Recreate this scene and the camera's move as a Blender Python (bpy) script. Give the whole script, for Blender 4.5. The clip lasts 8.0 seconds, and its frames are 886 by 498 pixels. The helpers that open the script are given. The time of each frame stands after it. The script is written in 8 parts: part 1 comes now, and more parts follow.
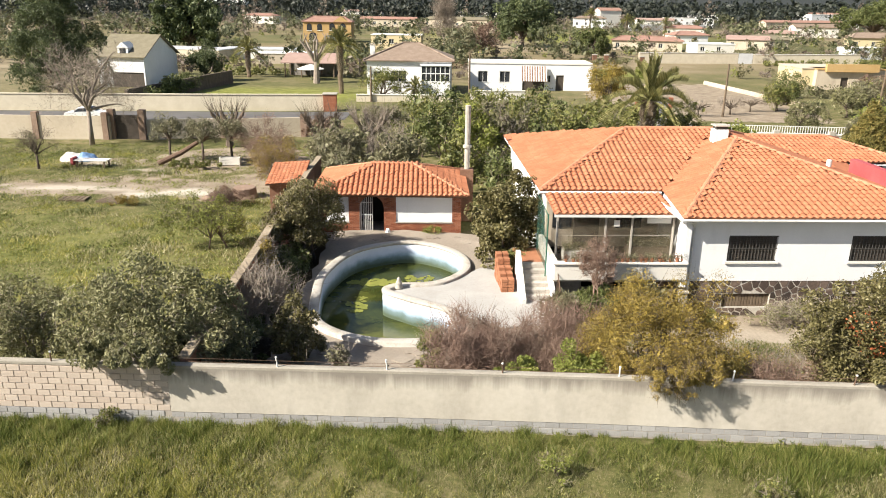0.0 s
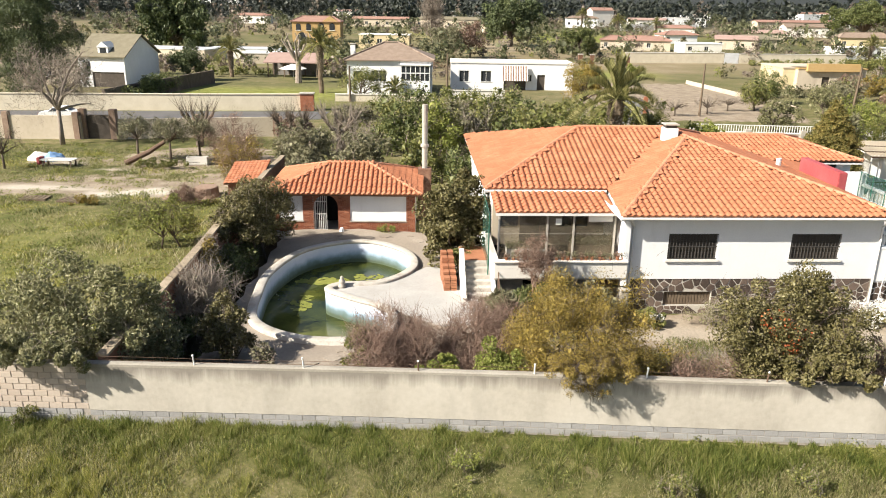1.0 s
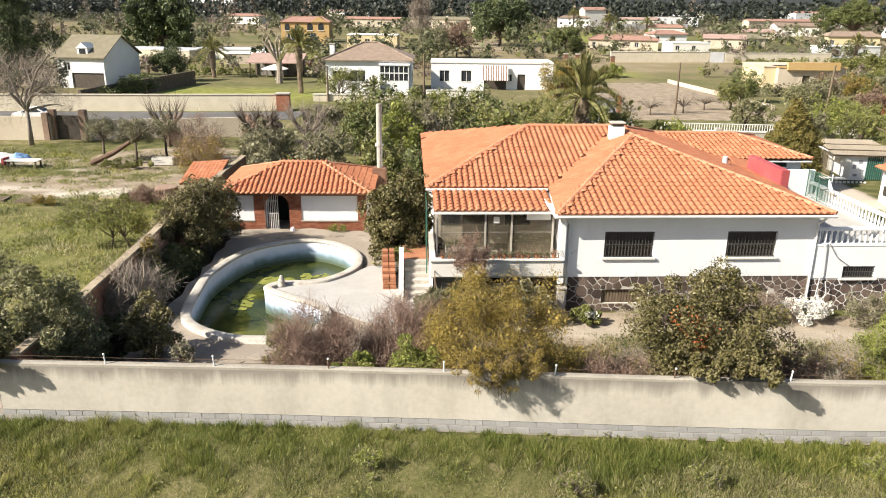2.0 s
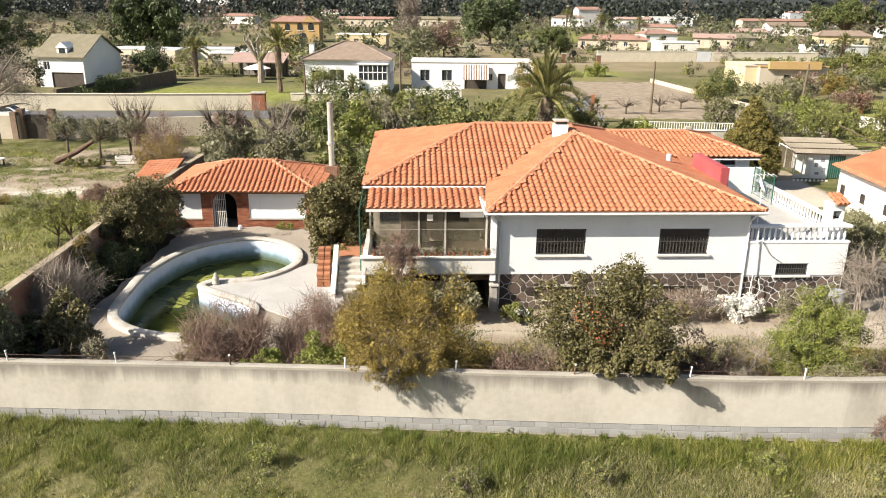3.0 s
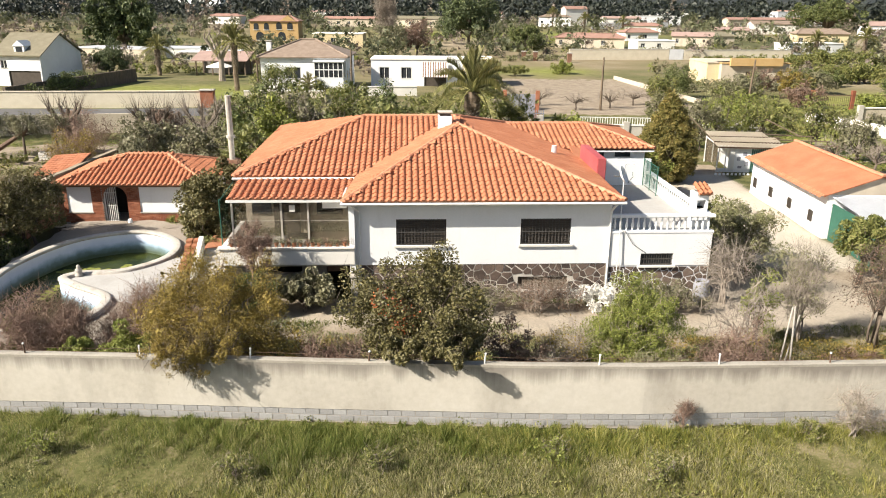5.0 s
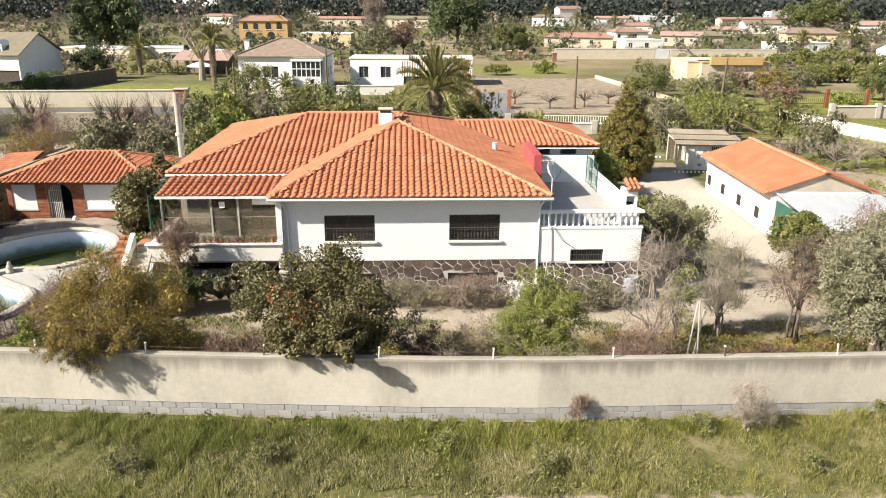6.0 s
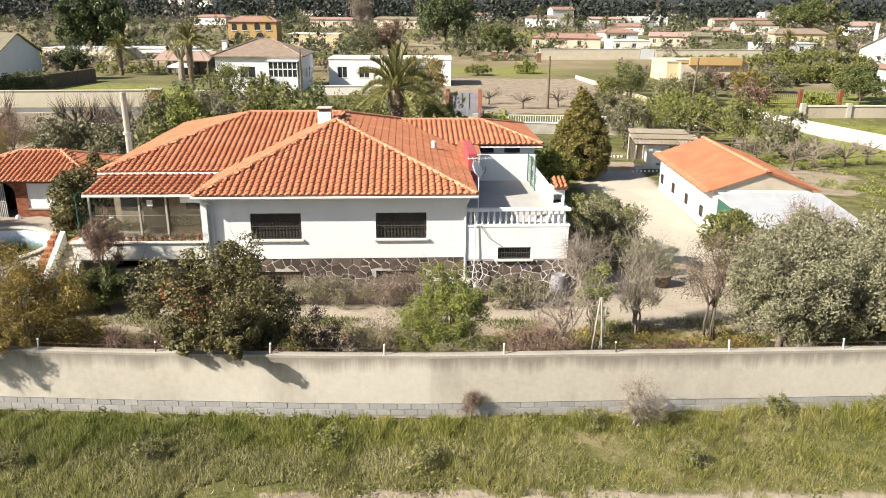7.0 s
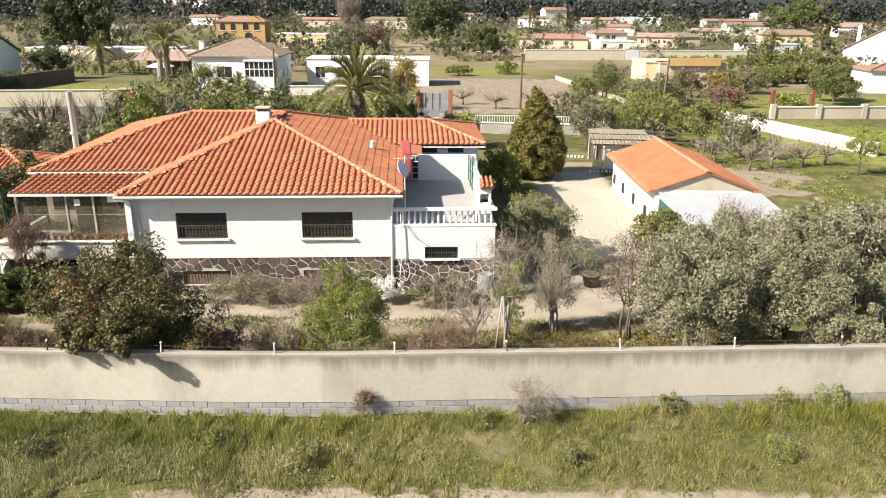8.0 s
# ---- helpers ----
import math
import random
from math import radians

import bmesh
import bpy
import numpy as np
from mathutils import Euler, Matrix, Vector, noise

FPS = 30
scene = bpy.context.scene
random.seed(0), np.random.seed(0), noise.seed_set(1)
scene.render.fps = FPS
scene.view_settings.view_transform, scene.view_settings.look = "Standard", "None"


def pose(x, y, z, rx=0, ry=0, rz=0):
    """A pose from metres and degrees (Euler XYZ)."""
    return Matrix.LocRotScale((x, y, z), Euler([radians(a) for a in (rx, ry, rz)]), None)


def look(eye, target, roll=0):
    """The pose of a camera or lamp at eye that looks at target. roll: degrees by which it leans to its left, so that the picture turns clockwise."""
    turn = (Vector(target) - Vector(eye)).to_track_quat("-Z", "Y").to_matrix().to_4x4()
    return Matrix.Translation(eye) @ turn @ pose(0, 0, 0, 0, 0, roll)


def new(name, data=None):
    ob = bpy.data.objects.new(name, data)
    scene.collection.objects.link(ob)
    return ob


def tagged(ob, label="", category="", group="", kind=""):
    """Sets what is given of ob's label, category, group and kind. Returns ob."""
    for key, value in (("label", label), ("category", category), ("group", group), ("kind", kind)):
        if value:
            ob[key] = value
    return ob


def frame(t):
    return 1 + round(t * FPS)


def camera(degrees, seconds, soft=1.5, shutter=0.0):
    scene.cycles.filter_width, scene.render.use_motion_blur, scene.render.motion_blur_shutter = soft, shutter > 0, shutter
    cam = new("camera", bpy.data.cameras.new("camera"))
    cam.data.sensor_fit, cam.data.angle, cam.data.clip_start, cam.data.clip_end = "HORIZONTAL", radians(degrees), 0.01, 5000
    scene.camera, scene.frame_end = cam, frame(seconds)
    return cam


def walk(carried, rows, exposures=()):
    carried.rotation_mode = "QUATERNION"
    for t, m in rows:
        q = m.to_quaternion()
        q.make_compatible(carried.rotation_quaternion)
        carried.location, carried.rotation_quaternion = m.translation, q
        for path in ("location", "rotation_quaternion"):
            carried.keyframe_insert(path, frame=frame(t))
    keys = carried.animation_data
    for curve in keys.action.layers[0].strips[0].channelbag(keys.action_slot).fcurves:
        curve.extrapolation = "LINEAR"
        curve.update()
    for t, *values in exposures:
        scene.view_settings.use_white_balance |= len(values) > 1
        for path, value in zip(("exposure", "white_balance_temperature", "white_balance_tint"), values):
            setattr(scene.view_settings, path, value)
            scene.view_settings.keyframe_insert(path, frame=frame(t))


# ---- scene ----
cam = camera(61.0, 8.0, soft=1.0)
PATH = [
    (0, (0.937, -0.243, 11.913), (0.877, 1.655, 11.287), 0.8),
    (0.5, (2.04, -0.232, 11.916), (1.984, 1.667, 11.289), 0.8),
    (1, (3.305, -0.233, 11.905), (3.253, 1.665, 11.279), 0.8),
    (1.5, (4.546, -0.251, 11.903), (4.497, 1.648, 11.277), 0.7),
    (3, (8.753, -0.211, 11.829), (8.708, 1.688, 11.203), 0.6),
    (3.5, (10.133, -0.153, 11.757), (10.088, 1.746, 11.131), 0.6),
    (4, (11.54, -0.122, 11.705), (11.496, 1.777, 11.08), 0.6),
    (4.5, (13.074, -0.017, 11.546), (13.031, 1.883, 10.921), 0.5),
    (6, (17.62, -0.038, 11.293), (17.581, 1.861, 10.669), 0.4),
    (6.5, (19.093, -0.018, 11.221), (19.056, 1.882, 10.599), 0.4),
    (7, (20.704, -0.083, 11.217), (20.668, 1.818, 10.595), 0.4),
    (7.5, (22.198, -0.089, 11.199), (22.163, 1.812, 10.578), 0.4),
    (8, (23.792, -0.111, 11.233), (23.761, 1.79, 10.612), 0.5),
]
walk(cam, [(t, look(eye, target, roll)) for t, eye, target, roll in PATH])

# ---- light: spring sun from the left, a little behind; clear sky ----
SUN_AZ, SUN_EL = radians(243.6), radians(37)  # compass turn from +y towards +x
world = bpy.data.worlds.new("sky")
scene.world = world
world.use_nodes = True
sky = world.node_tree.nodes.new("ShaderNodeTexSky")
sky.sky_type, sky.sun_disc = "NISHITA", False
sky.sun_elevation, sky.sun_rotation = SUN_EL, SUN_AZ
sky.dust_density = 2.0
world.node_tree.links.new(sky.outputs[0], world.node_tree.nodes["Background"].inputs[0])
world.node_tree.nodes["Background"].inputs[1].default_value = 0.057
sun = new("sun", bpy.data.lights.new("sun", "SUN"))
sun.data.energy, sun.data.angle, sun.data.color = 5.0, radians(0.55), (1.0, 0.93, 0.82)
toward = Vector((math.sin(SUN_AZ) * math.cos(SUN_EL), math.cos(SUN_AZ) * math.cos(SUN_EL), math.sin(SUN_EL)))
sun.matrix_world = look(toward * 60, (0, 0, 0))
scene.view_settings.exposure = 1.2


# ---- materials ----
def ramp_node(nt, cols):
    r = nt.nodes.new("ShaderNodeValToRGB")
    el = r.color_ramp.elements
    while len(el) < len(cols):
        el.new(0.5)
    for e, (p, c) in zip(el, cols):
        e.position, e.color = p, (*c, 1)
    return r


def noise_node(nt, coord, scale, detail=5, stretch=(1, 1, 1), rough=0.6):
    mp = nt.nodes.new("ShaderNodeMapping")
    mp.inputs["Scale"].default_value = stretch
    nt.links.new(coord, mp.inputs["Vector"])
    n = nt.nodes.new("ShaderNodeTexNoise")
    n.inputs["Scale"].default_value, n.inputs["Detail"].default_value = scale, detail
    n.inputs["Roughness"].default_value = rough
    nt.links.new(mp.outputs[0], n.inputs["Vector"])
    return n.outputs["Fac"]


def math_node(nt, op, a, b, clamp=False):
    m = nt.nodes.new("ShaderNodeMath")
    m.operation, m.use_clamp = op, clamp
    for s, v in zip(m.inputs, (a, b)):
        if isinstance(v, (int, float)):
            s.default_value = v
        else:
            nt.links.new(v, s)
    return m.outputs[0]


def mix_node(nt, fac, a, b, how="MIX"):
    m = nt.nodes.new("ShaderNodeMix")
    m.data_type, m.blend_type = "RGBA", how
    for s, v in ((m.inputs["Factor"], fac), (m.inputs["A"], a), (m.inputs["B"], b)):
        if isinstance(v, (int, float)):
            s.default_value = v
        elif isinstance(v, tuple):
            s.default_value = (*v, 1)
        else:
            nt.links.new(v, s)
    return m.outputs["Result"]


def surf(name, cols, scale=1.0, fine=12.0, rough=0.85, bump=0.3, stretch=(1, 1, 1), vary=0.0, metal=0.0, stain=None, world_space=False):
    """Rough natural surface: a colour ramp over noise at two scales, fine relief, piece-by-piece variation, optional stains."""
    m = bpy.data.materials.new(name)
    m.use_nodes = True
    nt = m.node_tree
    b = nt.nodes["Principled BSDF"]
    if world_space:
        co = nt.nodes.new("ShaderNodeNewGeometry").outputs["Position"]
    else:
        co = nt.nodes.new("ShaderNodeTexCoord").outputs["Object"]
    n1, n2 = noise_node(nt, co, scale, 4, stretch), noise_node(nt, co, scale * fine, 6, stretch)
    f = math_node(nt, "ADD", math_node(nt, "MULTIPLY", n1, 0.6), math_node(nt, "MULTIPLY", n2, 0.4))
    if vary:
        o = nt.nodes.new("ShaderNodeObjectInfo").outputs["Random"]
        g = nt.nodes.new("ShaderNodeNewGeometry").outputs["Random Per Island"]
        r = math_node(nt, "FRACT", math_node(nt, "ADD", o, g), 0)
        f = math_node(nt, "ADD", f, math_node(nt, "MULTIPLY", math_node(nt, "SUBTRACT", r, 0.5), vary))
    col = ramp_node(nt, cols)
    nt.links.new(f, col.inputs[0])
    out = col.outputs[0]
    if stain:
        sc, st, lo, hi, colour, amount = stain
        s = noise_node(nt, co, sc, 6, st, 0.65)
        k = ramp_node(nt, [(lo, (0, 0, 0)), (hi, (1, 1, 1))])
        nt.links.new(s, k.inputs[0])
        out = mix_node(nt, math_node(nt, "MULTIPLY", k.outputs[0], amount), out, colour)
    nt.links.new(out, b.inputs["Base Color"])
    b.inputs["Roughness"].default_value, b.inputs["Metallic"].default_value = rough, metal
    b.inputs["Specular IOR Level"].default_value = 0.3
    if bump:
        bp = nt.nodes.new("ShaderNodeBump")
        bp.inputs["Strength"].default_value, bp.inputs["Distance"].default_value = bump, 0.02
        nt.links.new(n2, bp.inputs["Height"])
        nt.links.new(bp.outputs[0], b.inputs["Normal"])
    return m


def leafy(name, cols, rough=0.55, passing=0.2, patch=1.3):
    """Leaves: the colour changes leaf by leaf and, more slowly, across the plant; some light passes through."""
    m = bpy.data.materials.new(name)
    m.use_nodes = True
    nt = m.node_tree
    b = nt.nodes["Principled BSDF"]
    g = nt.nodes.new("ShaderNodeNewGeometry").outputs["Random Per Island"]
    co = nt.nodes.new("ShaderNodeTexCoord").outputs["Object"]
    n = noise_node(nt, co, patch, 4)
    f = math_node(nt, "ADD", math_node(nt, "MULTIPLY", g, 0.6), math_node(nt, "MULTIPLY", math_node(nt, "SUBTRACT", n, 0.3), 1.0))
    col = ramp_node(nt, cols)
    nt.links.new(f, col.inputs[0])
    nt.links.new(col.outputs[0], b.inputs["Base Color"])
    b.inputs["Roughness"].default_value, b.inputs["Specular IOR Level"].default_value = rough, 0.35
    t = nt.nodes.new("ShaderNodeBsdfTranslucent")
    nt.links.new(col.outputs[0], t.inputs["Color"])
    mx = nt.nodes.new("ShaderNodeMixShader")
    mx.inputs[0].default_value = passing
    nt.links.new(b.outputs[0], mx.inputs[1])
    nt.links.new(t.outputs[0], mx.inputs[2])
    nt.links.new(mx.outputs[0], nt.nodes["Material Output"].inputs["Surface"])
    return m


TILE = surf("clay_tile", [(0.25, (0.284, 0.100, 0.047)), (0.5, (0.378, 0.147, 0.074)), (0.75, (0.462, 0.210, 0.113))], 0.9, 18, 0.8, 0.25, vary=0.14,
            stain=(0.7, (1, 1, 1), 0.54, 0.78, (0.23, 0.10, 0.065), 0.5))
RIDGE = surf("ridge_tile", [(0.3, (0.38, 0.150, 0.080)), (0.7, (0.54, 0.27, 0.16))], 2, 9, 0.85, 0.25, vary=0.15)
WHITE = surf("white_render", [(0.3, (0.699, 0.699, 0.690)), (0.7, (0.791, 0.791, 0.782))], 0.7, 25, 0.9, 0.2,
             stain=(1.2, (1.6, 1.6, 0.25), 0.58, 0.80, (0.550, 0.540, 0.520), 0.35))
CREAM = surf("cream_render", [(0.3, (0.639, 0.611, 0.545)), (0.7, (0.733, 0.705, 0.649))], 0.8, 20, 0.9, 0.2,
             stain=(1.0, (1.5, 1.5, 0.3), 0.58, 0.82, (0.42, 0.39, 0.34), 0.3))
DARK_RENDER = surf("dark_grey_render", [(0.3, (0.140, 0.126, 0.112)), (0.7, (0.294, 0.273, 0.245))], 1.1, 12, 0.95, 0.4)
WALL = surf("boundary_render", [(0.25, (0.373, 0.333, 0.277)), (0.5, (0.480, 0.441, 0.373)), (0.75, (0.565, 0.525, 0.458))], 0.28, 22, 0.95, 0.3,
            stain=(0.55, (1.3, 1.3, 0.5), 0.50, 0.72, (0.27, 0.24, 0.20), 0.45), world_space=True)
# rain streaks that run down from the coping, longer and shorter
nt = WALL.node_tree
pos = nt.nodes.new("ShaderNodeNewGeometry").outputs["Position"]
sp = nt.nodes.new("ShaderNodeSeparateXYZ")
nt.links.new(pos, sp.inputs[0])
drip = noise_node(nt, pos, 1.1, 7, (1, 1, 0.03), 0.75)
reach = math_node(nt, "ADD", math_node(nt, "MULTIPLY", drip, 1.9), -0.36)
fade = math_node(nt, "SUBTRACT", reach, math_node(nt, "MULTIPLY", math_node(nt, "SUBTRACT", 1.58, sp.outputs["Z"]), 1.35), True)
fk = ramp_node(nt, [(0.0, (0, 0, 0)), (0.55, (1, 1, 1))])
nt.links.new(fade, fk.inputs[0])
old = nt.nodes["Principled BSDF"].inputs["Base Color"].links[0].from_socket
nt.links.new(mix_node(nt, math_node(nt, "MULTIPLY", fk.outputs[0], 0.7), old, (0.15, 0.13, 0.11)), nt.nodes["Principled BSDF"].inputs["Base Color"])
BRICK_PALE = surf("pale_brick_pier", [(0.25, (0.17, 0.11, 0.08)), (0.5, (0.25, 0.175, 0.13)), (0.75, (0.34, 0.26, 0.20))], 1.5, 9, 0.95, 0.5)
CAP = surf("weathered_coping", [(0.3, (0.24, 0.215, 0.175)), (0.7, (0.40, 0.37, 0.31))], 0.9, 14, 0.95, 0.5, world_space=True)
REDWALL = surf("old_red_brickwork", [(0.25, (0.16, 0.075, 0.045)), (0.5, (0.26, 0.135, 0.085)), (0.75, (0.36, 0.22, 0.15))], 1.1, 9, 0.95, 0.6)
OLDCAP = surf("mossy_old_coping", [(0.3, (0.16, 0.125, 0.085)), (0.5, (0.29, 0.235, 0.165)), (0.7, (0.42, 0.36, 0.27))], 1.4, 12, 0.95, 0.6)
BLOCK = surf("concrete_block", [(0.25, (0.40, 0.325, 0.265)), (0.5, (0.47, 0.395, 0.325)), (0.75, (0.53, 0.46, 0.39))], 1.5, 16, 0.95, 0.5, vary=0.22)
BLUE = surf("blue_sheet", [(0.3, (0.10, 0.20, 0.38)), (0.7, (0.22, 0.34, 0.52))], 2, 8, 0.6, 0.1)
LIMEWALL = surf("sunlit_lime_wall", [(0.3, (0.50, 0.44, 0.33)), (0.7, (0.64, 0.58, 0.46))], 0.9, 14, 0.95, 0.4)
TERRACE = surf("bleached_terrace_floor", [(0.3, (0.315, 0.302, 0.279)), (0.7, (0.414, 0.401, 0.378))], 0.6, 14, 0.9, 0.3, stain=(0.7, (1, 1, 1), 0.52, 0.74, (0.30, 0.28, 0.25), 0.6))
SHEET = surf("white_metal_sheet", [(0.3, (0.56, 0.575, 0.60)), (0.7, (0.68, 0.695, 0.72))], 0.7, 9, 0.5, 0.1, stain=(0.9, (3, 0.4, 1), 0.54, 0.76, (0.38, 0.37, 0.36), 0.5))
PALE_JOINT = surf("pale_joint", [(0.3, (0.324, 0.286, 0.247)), (0.7, (0.402, 0.363, 0.317))], 2, 12, 0.95, 0.4)
BLOCK_GREY = surf("grey_concrete_block", [(0.25, (0.262, 0.253, 0.243)), (0.5, (0.335, 0.326, 0.311)), (0.75, (0.418, 0.408, 0.389))], 1.5, 16, 0.95, 0.5, vary=0.25)
MORTAR = surf("mortar", [(0.3, (0.294, 0.266, 0.231)), (0.7, (0.406, 0.378, 0.336))], 2, 12, 0.95, 0.4)
STONE = surf("dark_rubble_stone", [(0.25, (0.045, 0.034, 0.028)), (0.5, (0.095, 0.068, 0.054)), (0.75, (0.17, 0.125, 0.098))], 1.4, 9, 0.8, 0.6, vary=0.5)
STONE_MORTAR = surf("pale_mortar", [(0.3, (0.38, 0.35, 0.30)), (0.7, (0.58, 0.545, 0.48))], 1.3, 12, 0.95, 0.4)
BRICK = surf("red_brick", [(0.25, (0.182, 0.059, 0.032)), (0.5, (0.266, 0.098, 0.052)), (0.75, (0.350, 0.154, 0.091))], 2, 10, 0.9, 0.4, vary=0.45)
BRICK_OLD = surf("old_brick_wall", [(0.25, (0.098, 0.052, 0.035)), (0.5, (0.182, 0.098, 0.063)), (0.75, (0.280, 0.189, 0.133))], 0.9, 9, 0.95, 0.6)
CONCRETE = surf("worn_concrete", [(0.25, (0.240, 0.216, 0.184)), (0.5, (0.400, 0.368, 0.320)), (0.75, (0.512, 0.480, 0.424))], 0.8, 14, 0.95, 0.4,
                stain=(0.6, (1, 1, 1), 0.5, 0.75, (0.160, 0.136, 0.112), 0.6))
PAVE = surf("pale_paving", [(0.25, (0.165, 0.135, 0.105)), (0.5, (0.26, 0.22, 0.175)), (0.75, (0.38, 0.335, 0.275))], 1.1, 9, 0.95, 0.5, vary=0.16,
            stain=(0.55, (1, 1, 1), 0.46, 0.70, (0.192, 0.160, 0.128), 0.7), world_space=True)
COPING = surf("pool_coping", [(0.25, (0.297, 0.266, 0.225)), (0.5, (0.414, 0.383, 0.338)), (0.75, (0.513, 0.491, 0.450))], 0.9, 16, 0.9, 0.3,
              stain=(1.4, (1, 1, 1), 0.50, 0.72, (0.23, 0.195, 0.145), 0.7))
IRON = surf("dark_iron", [(0.3, (0.040, 0.037, 0.034)), (0.7, (0.095, 0.088, 0.080))], 3, 10, 0.6, 0.2)
RUST = surf("rusty_iron", [(0.3, (0.070, 0.038, 0.025)), (0.7, (0.168, 0.112, 0.077))], 3, 10, 0.8, 0.3)
SHUTTER = surf("brown_shutter", [(0.3, (0.045, 0.036, 0.029)), (0.7, (0.095, 0.078, 0.063))], 2, 8, 0.6, 0.2)
# near-black colour that stands in for the shade inside openings
DARK = surf("shade_black", [(0.3, (0.012, 0.011, 0.010)), (0.7, (0.030, 0.027, 0.024))], 2, 8, 0.9, 0)
WOOD = surf("weathered_wood", [(0.3, (0.084, 0.059, 0.038)), (0.7, (0.210, 0.161, 0.112))], 2, 8, 0.85, 0.4, (1, 1, 0.15))
METAL = surf("painted_gutter", [(0.3, (0.589, 0.580, 0.551)), (0.7, (0.741, 0.731, 0.703))], 2, 10, 0.5, 0.1)
ZINC = surf("galvanised_sheet", [(0.3, (0.475, 0.484, 0.494)), (0.7, (0.646, 0.655, 0.665))], 0.6, 10, 0.5, 0.1, metal=0.3, stain=(0.5, (1, 4, 1), 0.55, 0.8, (0.332, 0.294, 0.257), 0.5))
REDPAINT = surf("red_painted_metal", [(0.3, (0.30, 0.05, 0.055)), (0.7, (0.40, 0.10, 0.10))], 1, 10, 0.6, 0.1)
GREENPAINT = surf("green_painted_metal", [(0.3, (0.021, 0.077, 0.052)), (0.7, (0.035, 0.119, 0.084))], 1, 10, 0.55, 0.1)
TERRACOTTA = surf("terracotta", [(0.3, (0.252, 0.098, 0.049)), (0.7, (0.364, 0.168, 0.091))], 3, 8, 0.85, 0.2)
BARK = surf("bark", [(0.3, (0.063, 0.048, 0.036)), (0.7, (0.168, 0.133, 0.101))], 3, 6, 0.95, 0.5, (1, 1, 0.3))
TWIG = surf("pale_twigs", [(0.3, (0.182, 0.147, 0.115)), (0.7, (0.336, 0.287, 0.238))], 2, 6, 0.95, 0.2)
TWIG_RED = surf("reddish_twigs", [(0.3, (0.145, 0.092, 0.068)), (0.7, (0.285, 0.198, 0.155))], 2, 6, 0.95, 0.2)
PLASTIC = surf("grey_plastic", [(0.3, (0.180, 0.180, 0.207)), (0.7, (0.306, 0.306, 0.333))], 2, 6, 0.5, 0.1)
YELLOW = surf("ochre_render", [(0.3, (0.40, 0.255, 0.10)), (0.7, (0.48, 0.335, 0.16))], 0.3, 10, 0.9, 0.2)
YELLOW_PALE = surf("pale_yellow_render", [(0.3, (0.528, 0.424, 0.240)), (0.7, (0.600, 0.512, 0.336))], 0.3, 10, 0.9, 0.2)
BEIGE = surf("beige_render", [(0.3, (0.416, 0.352, 0.264)), (0.7, (0.528, 0.464, 0.368))], 0.25, 14, 0.95, 0.3, stain=(0.4, (1.4, 1.4, 0.5), 0.52, 0.76, (0.272, 0.232, 0.184), 0.5))
GREYROOF = surf("faded_brown_tile", [(0.3, (0.182, 0.133, 0.098)), (0.7, (0.294, 0.231, 0.182))], 1.2, 10, 0.9, 0.3, vary=0.3)
FARROOF = surf("far_clay_roof", [(0.3, (0.22, 0.125, 0.095)), (0.7, (0.33, 0.20, 0.155))], 0.6, 10, 0.9, 0.3)
GLASS_DARK = surf("dark_window", [(0.3, (0.020, 0.022, 0.025)), (0.7, (0.050, 0.055, 0.060))], 0.6, 4, 0.12, 0)
L_OLIVE = leafy("olive_leaves", [(0.2, (0.105, 0.100, 0.051)), (0.55, (0.183, 0.172, 0.095)), (0.9, (0.281, 0.265, 0.168))])
L_GREY = leafy("grey_green_leaves", [(0.2, (0.116, 0.119, 0.049)), (0.55, (0.210, 0.204, 0.094)), (0.9, (0.354, 0.332, 0.193))])
L_DARK = leafy("dark_evergreen_leaves", [(0.2, (0.053, 0.068, 0.019)), (0.55, (0.106, 0.125, 0.036)), (0.9, (0.221, 0.230, 0.088))])
L_MID = leafy("green_leaves", [(0.2, (0.081, 0.096, 0.023)), (0.55, (0.164, 0.170, 0.046)), (0.9, (0.308, 0.289, 0.103))])
L_BRIGHT = leafy("fresh_green_leaves", [(0.2, (0.105, 0.123, 0.022)), (0.55, (0.193, 0.215, 0.044)), (0.9, (0.330, 0.341, 0.094))])
L_GOLD = leafy("yellow_green_leaves", [(0.2, (0.122, 0.092, 0.021)), (0.42, (0.219, 0.161, 0.034)), (0.66, (0.298, 0.216, 0.045)), (0.92, (0.383, 0.298, 0.079))], patch=0.7)
L_BROWN = leafy("russet_leaves", [(0.2, (0.119, 0.070, 0.045)), (0.55, (0.203, 0.130, 0.091)), (0.9, (0.315, 0.231, 0.182))])
L_RED = leafy("red_berries", [(0.2, (0.270, 0.068, 0.024)), (0.55, (0.405, 0.115, 0.041)), (0.9, (0.513, 0.203, 0.074))])
L_WHITE = leafy("white_blossom", [(0.2, (0.600, 0.580, 0.520)), (0.6, (0.780, 0.760, 0.700)), (0.9, (0.820, 0.800, 0.760))])
L_FAR = leafy("far_tree_leaves", [(0.2, (0.060, 0.070, 0.032)), (0.55, (0.114, 0.120, 0.059)), (0.9, (0.199, 0.193, 0.110))], patch=0.25)
L_FAR_OLIVE = leafy("far_olive_leaves", [(0.2, (0.098, 0.094, 0.048)), (0.55, (0.167, 0.152, 0.083)), (0.9, (0.252, 0.227, 0.143))], patch=0.25)
